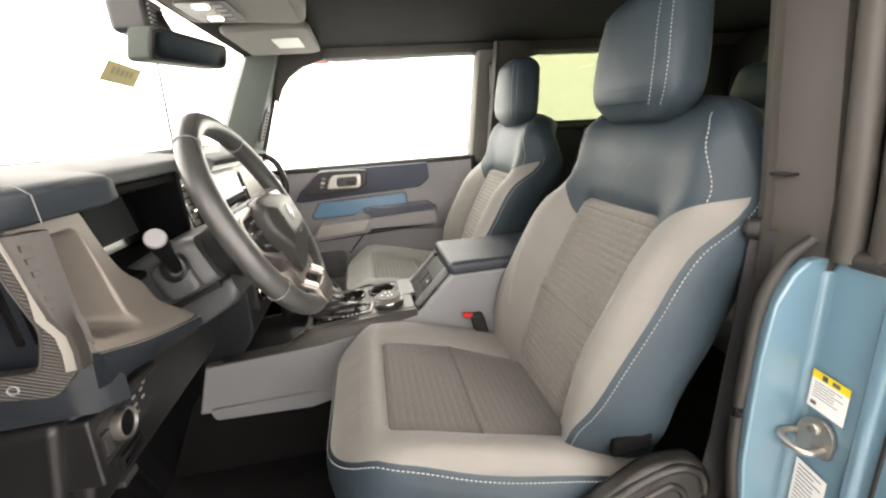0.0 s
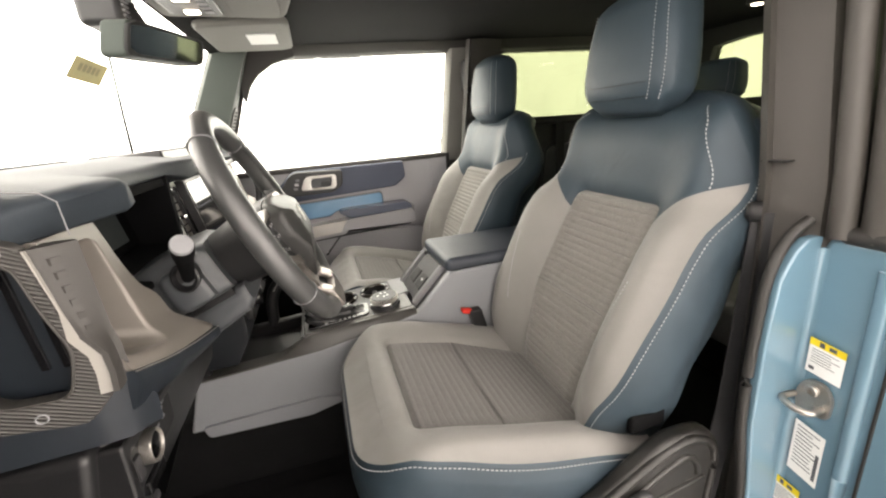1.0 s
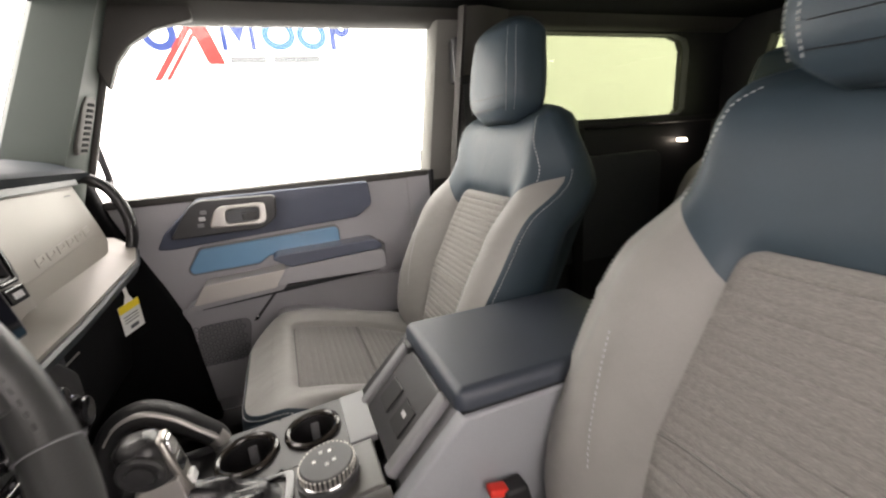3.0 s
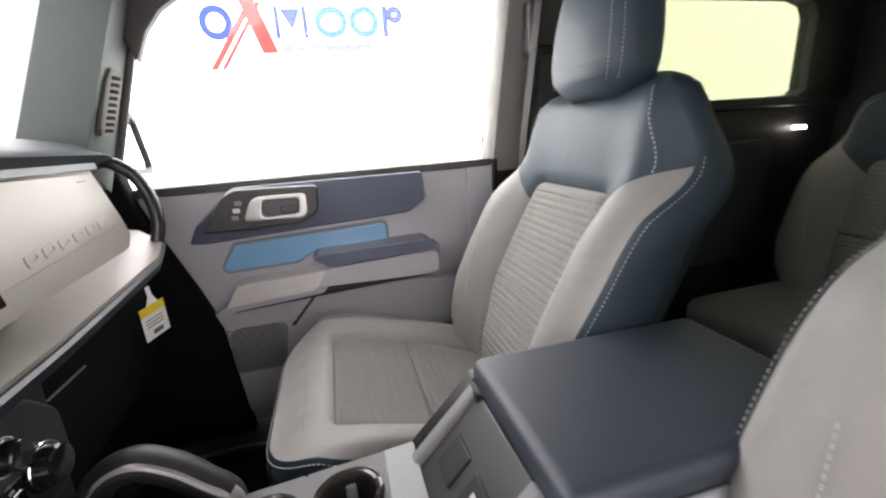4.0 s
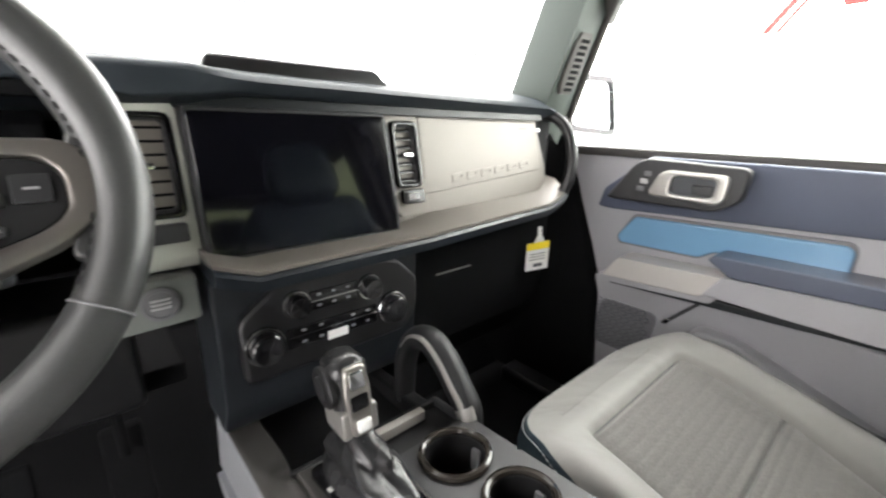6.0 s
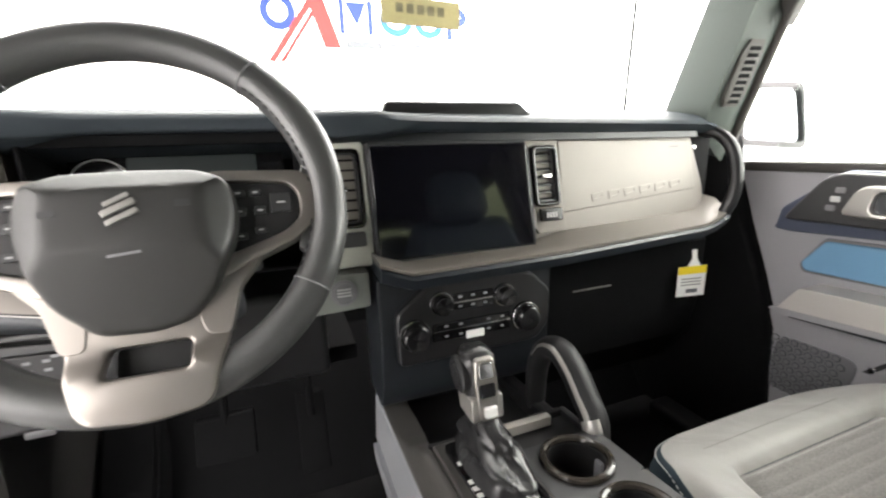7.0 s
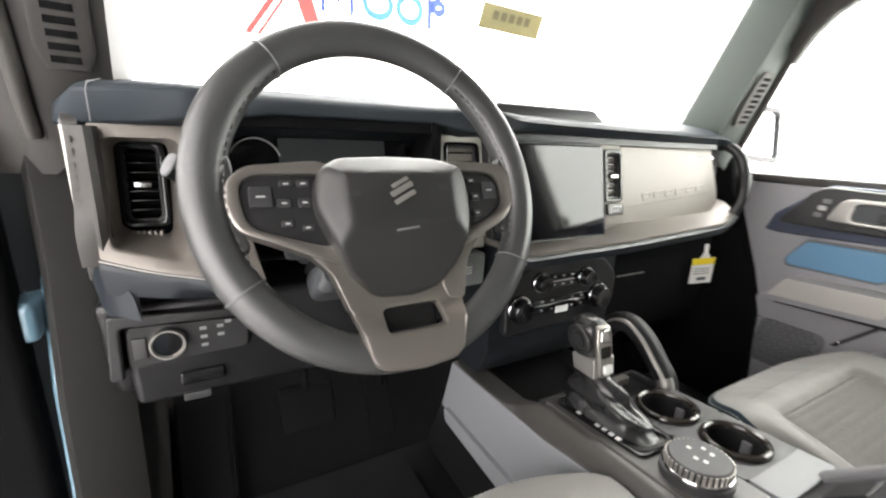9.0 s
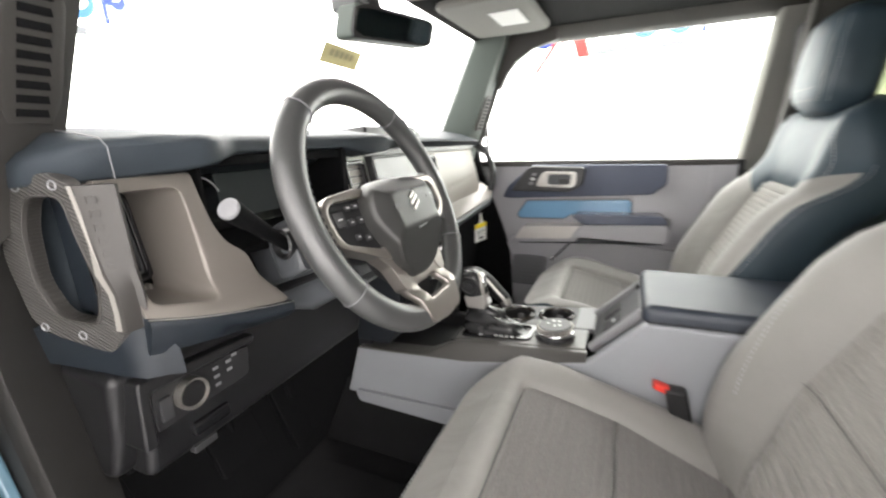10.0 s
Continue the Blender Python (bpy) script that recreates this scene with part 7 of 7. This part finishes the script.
part("knob_button", kb(turned((-0.003, -0.019, 0.046), (0, -1, 0), [(0, 0.0205), (0.006, 0.0205), (0.008, 0.018), (0.008, 0.0135), (0.0065, 0.0125), (0.009, 0.0115), (0.0095, 0.0)], 32)), BLACK, knob_body, "round side button")
part("release", kb(box(0.022, 0.0275, -0.007, 0.009, 0.004, 0.016, 0.002)), WHITE, knob_body, "pale release button")

# ---- pedals and footwell ----
for y0, y1, z0, z1, nm in ((-0.46, -0.35, 0.20, 0.28, "brake_pedal"), (-0.27, -0.21, 0.12, 0.27, "accelerator_pedal")):
    pd = thing(nm, (-0.56, (y0 + y1) / 2, z0), "black rubber-faced metal pedal", "pedal")
    part("pad", warp(box(-0.56, -0.54, y0, y1, z0, z1, 0.006), lambda c: Vector((c.x - 0.5 * (c.z - z0), c.y, c.z))), FOOT, pd)
    part("arm", rod((-0.575, (y0 + y1) / 2, z1 - 0.03), (-0.66, (y0 + y1) / 2, 0.50), 0.008, n=10), FOOT, pd)
rest = thing("footrest", (-0.62, -0.605, 0.0), "black plastic footrest in the footwell", "footrest")
part("body", prism("y", [(-0.72, 0.0), (-0.52, 0.0), (-0.56, 0.05), (-0.70, 0.24), (-0.74, 0.24)], -0.66, -0.55, 0.01), FOOT, rest)
part("tread_pad", prism("y", [(-0.565, 0.062), (-0.690, 0.231), (-0.686, 0.235), (-0.561, 0.066)], -0.65, -0.56, 0.0015), FOOT, rest)
solid("floor_mat", prism("z", rounded([(-0.60, -0.62), (-0.08, -0.62), (-0.08, -0.17), (-0.60, -0.17)], 0.06), 0.0, 0.012, 0.004), CARPET, "black carpet floor mat", "floor mat", group="floor mats")
solid("floor_mat", prism("z", rounded([(-0.60, 0.20), (-0.08, 0.20), (-0.08, 0.66), (-0.60, 0.66)], 0.06), 0.0, 0.012, 0.004), CARPET, "black carpet floor mat", "floor mat", group="floor mats")


# ---- overhead ----
rv = thing("rear_view_mirror", (-0.39, 0.01, 1.03), "rear-view mirror in a grey housing", "mirror")
tilt_m = lambda bm: warp(bm, lambda c: Vector((-0.375 + c.x + 0.25 * (c.z - 1.07) + 0.34 * c.y, c.y * 0.76 + 0.016, 1.081 + 0.92 * (c.z - 1.071))))
mo = rounded([(-0.130, 1.035), (0.128, 1.040), (0.136, 1.05), (0.132, 1.100), (-0.130, 1.108)], 0.016)
mi = [(a * 0.94, 1.071 + (b - 1.071) * 0.80) for a, b in mo]
part("housing", tilt_m(prism("x", mo, -0.045, 0.0, 0.017, 4)), PILLAR, rv, "grey-green mirror housing")
part("rim", tilt_m(ring("x", mo, mi, -0.003, 0.005, 0.002)), BLACK, rv)
part("mirror_glass", tilt_m(prism("x", mi, -0.002, 0.0025, 0)), DIM_MIRROR, rv)
part("stem", rod((-0.405, 0.012, 1.09), (-0.44, 0.01, 1.15), 0.016, 0.026, 16), BLACK, rv)
part("sensor_box", box(-0.505, -0.425, -0.045, 0.05, 1.112, 1.185, 0.014, 3), CHARCOAL, rv, "black sensor box at the windscreen")
for k in range(7):
    part("cover_rib", box(-0.427, -0.421, -0.035, 0.04, 1.120 + 0.009 * k, 1.124 + 0.009 * k, 0.001), GREY_PLASTIC, rv)

oh = thing("overhead_console", (-0.24, 0.02, 1.15), "grey overhead console with small reading lamps", "overhead console")
part("body", prism("z", rounded([(-0.40, -0.10), (-0.12, -0.13), (-0.10, 0.02), (-0.12, 0.17), (-0.40, 0.14)], 0.03), 1.165, 1.20, 0.012, 3), VISOR, oh)
part("bin_lid", prism("z", rounded([(-0.24, -0.09), (-0.13, -0.10), (-0.13, 0.14), (-0.24, 0.12)], 0.02), 1.158, 1.17, 0.005), VISOR, oh)
part("control_panel", prism("z", rounded([(-0.37, -0.06), (-0.26, -0.07), (-0.26, 0.11), (-0.37, 0.10)], 0.012), 1.160, 1.17, 0.004), CHARCOAL, oh)
for y in (-0.03, 0.07):
    part("reading_lamp", box(-0.335, -0.305, y - 0.012, y + 0.012, 1.157, 1.162, 0.002), LAMP, oh, "small lit reading lamp")
for k in range(4):
    part("button", box(-0.295, -0.275, -0.05 + 0.035 * k, -0.025 + 0.035 * k, 1.157, 1.162, 0.002), GREY_PLASTIC, oh)


def visor(side, mir):
    ob = thing("sun_visor", mir((-0.24, 0.40, 1.16)), "grey cloth sun visor folded against the roof", "sun visor", "sun visors")
    v = prism("z", rounded([(-0.355, 0.19), (-0.135, 0.19), (-0.118, 0.22), (-0.118, 0.56), (-0.15, 0.585), (-0.355, 0.56)], 0.03), 0.0, 0.022, 0.009, 3)
    part("panel", warp(warp(v, lambda c: Vector((c.x, c.y, c.z + 1.160 + 0.03 * (c.x + 0.12)))), mir), VISOR, ob)
    part("label", warp(box(-0.24, -0.16, 0.30, 0.44, 1.1545, 1.158, 0), mir), WHITE, ob, "pale printed label")
    part("pivot", warp(rod((-0.36, 0.56, 1.175), (-0.36, 0.62, 1.182), 0.007, n=12), mir), BLACK, ob)


both(visor)

# paper note on the windscreen
note = thing("windscreen_note", (-0.54, 0.04, 1.01), "yellowed paper note stuck to the windscreen", "note")
nq = [Vector((-0.522, -0.044, 1.060)), Vector((-0.528, 0.111, 1.057)), Vector((-0.562, 0.124, 1.019)), Vector((-0.556, -0.036, 1.022))]
bm = bmesh.new()
bm.faces.new([bm.verts.new(p) for p in nq])
bmesh.ops.solidify(bm, geom=bm.faces[:], thickness=0.0006)
part("sheet", bm, PAPER, note)
bars = []
for k in range(5):
    a, b = 0.18 + 0.13 * k, 0.27 + 0.13 * k
    q = [nq[0].lerp(nq[1], s).lerp(nq[3].lerp(nq[2], s), t) + Vector((0.0016, 0, 0.0016)) for s, t in ((a, 0.28), (b, 0.28), (b, 0.62), (a, 0.62))]
    bq = bmesh.new()
    vs = [bq.verts.new(p) for p in q]
    bq.faces.new(vs)
    bars.append(bq)
part("print", merge(*bars), FADED, note, "faded bars of print")
sticker = thing("windscreen_sticker", (-0.49, 0.57, 1.09), "small round pale sticker in the windscreen corner", "sticker")
part("disc", warp(turned((0, 0, 0), (1, 0, 0), [(0, 0.020), (0.0008, 0.020)], 24), lambda c: Vector((bowed(0.575, 1.10 + c.z) + 0.010 + c.x, 0.575 + c.y, 1.10 + c.z))), FROST, sticker)

# lit lamps under the rear roof
for x, y in ((1.45, 0.125), (1.43, 0.062)):
    rl = thing("roof_lamp", (x, y, 1.19), "small lit lamp under the rear roof", "lamp", "rear roof lamps")
    part("bezel", box(x - 0.028, x + 0.028, y - 0.022, y + 0.022, 1.180, 1.1955, 0.004), BLACK, rl)
    part("lens", box(x - 0.016, x + 0.016, y - 0.012, y + 0.012, 1.176, 1.182, 0.003), LAMP, rl)

# rear lamp on the far trim
rl = thing("cargo_lamp", (1.61, 0.768, 0.735), "small lit lamp on the rear trim", "lamp")
part("lens", box(1.603, 1.620, 0.763, 0.80, 0.742, 0.755, 0.003), LAMP, rl)
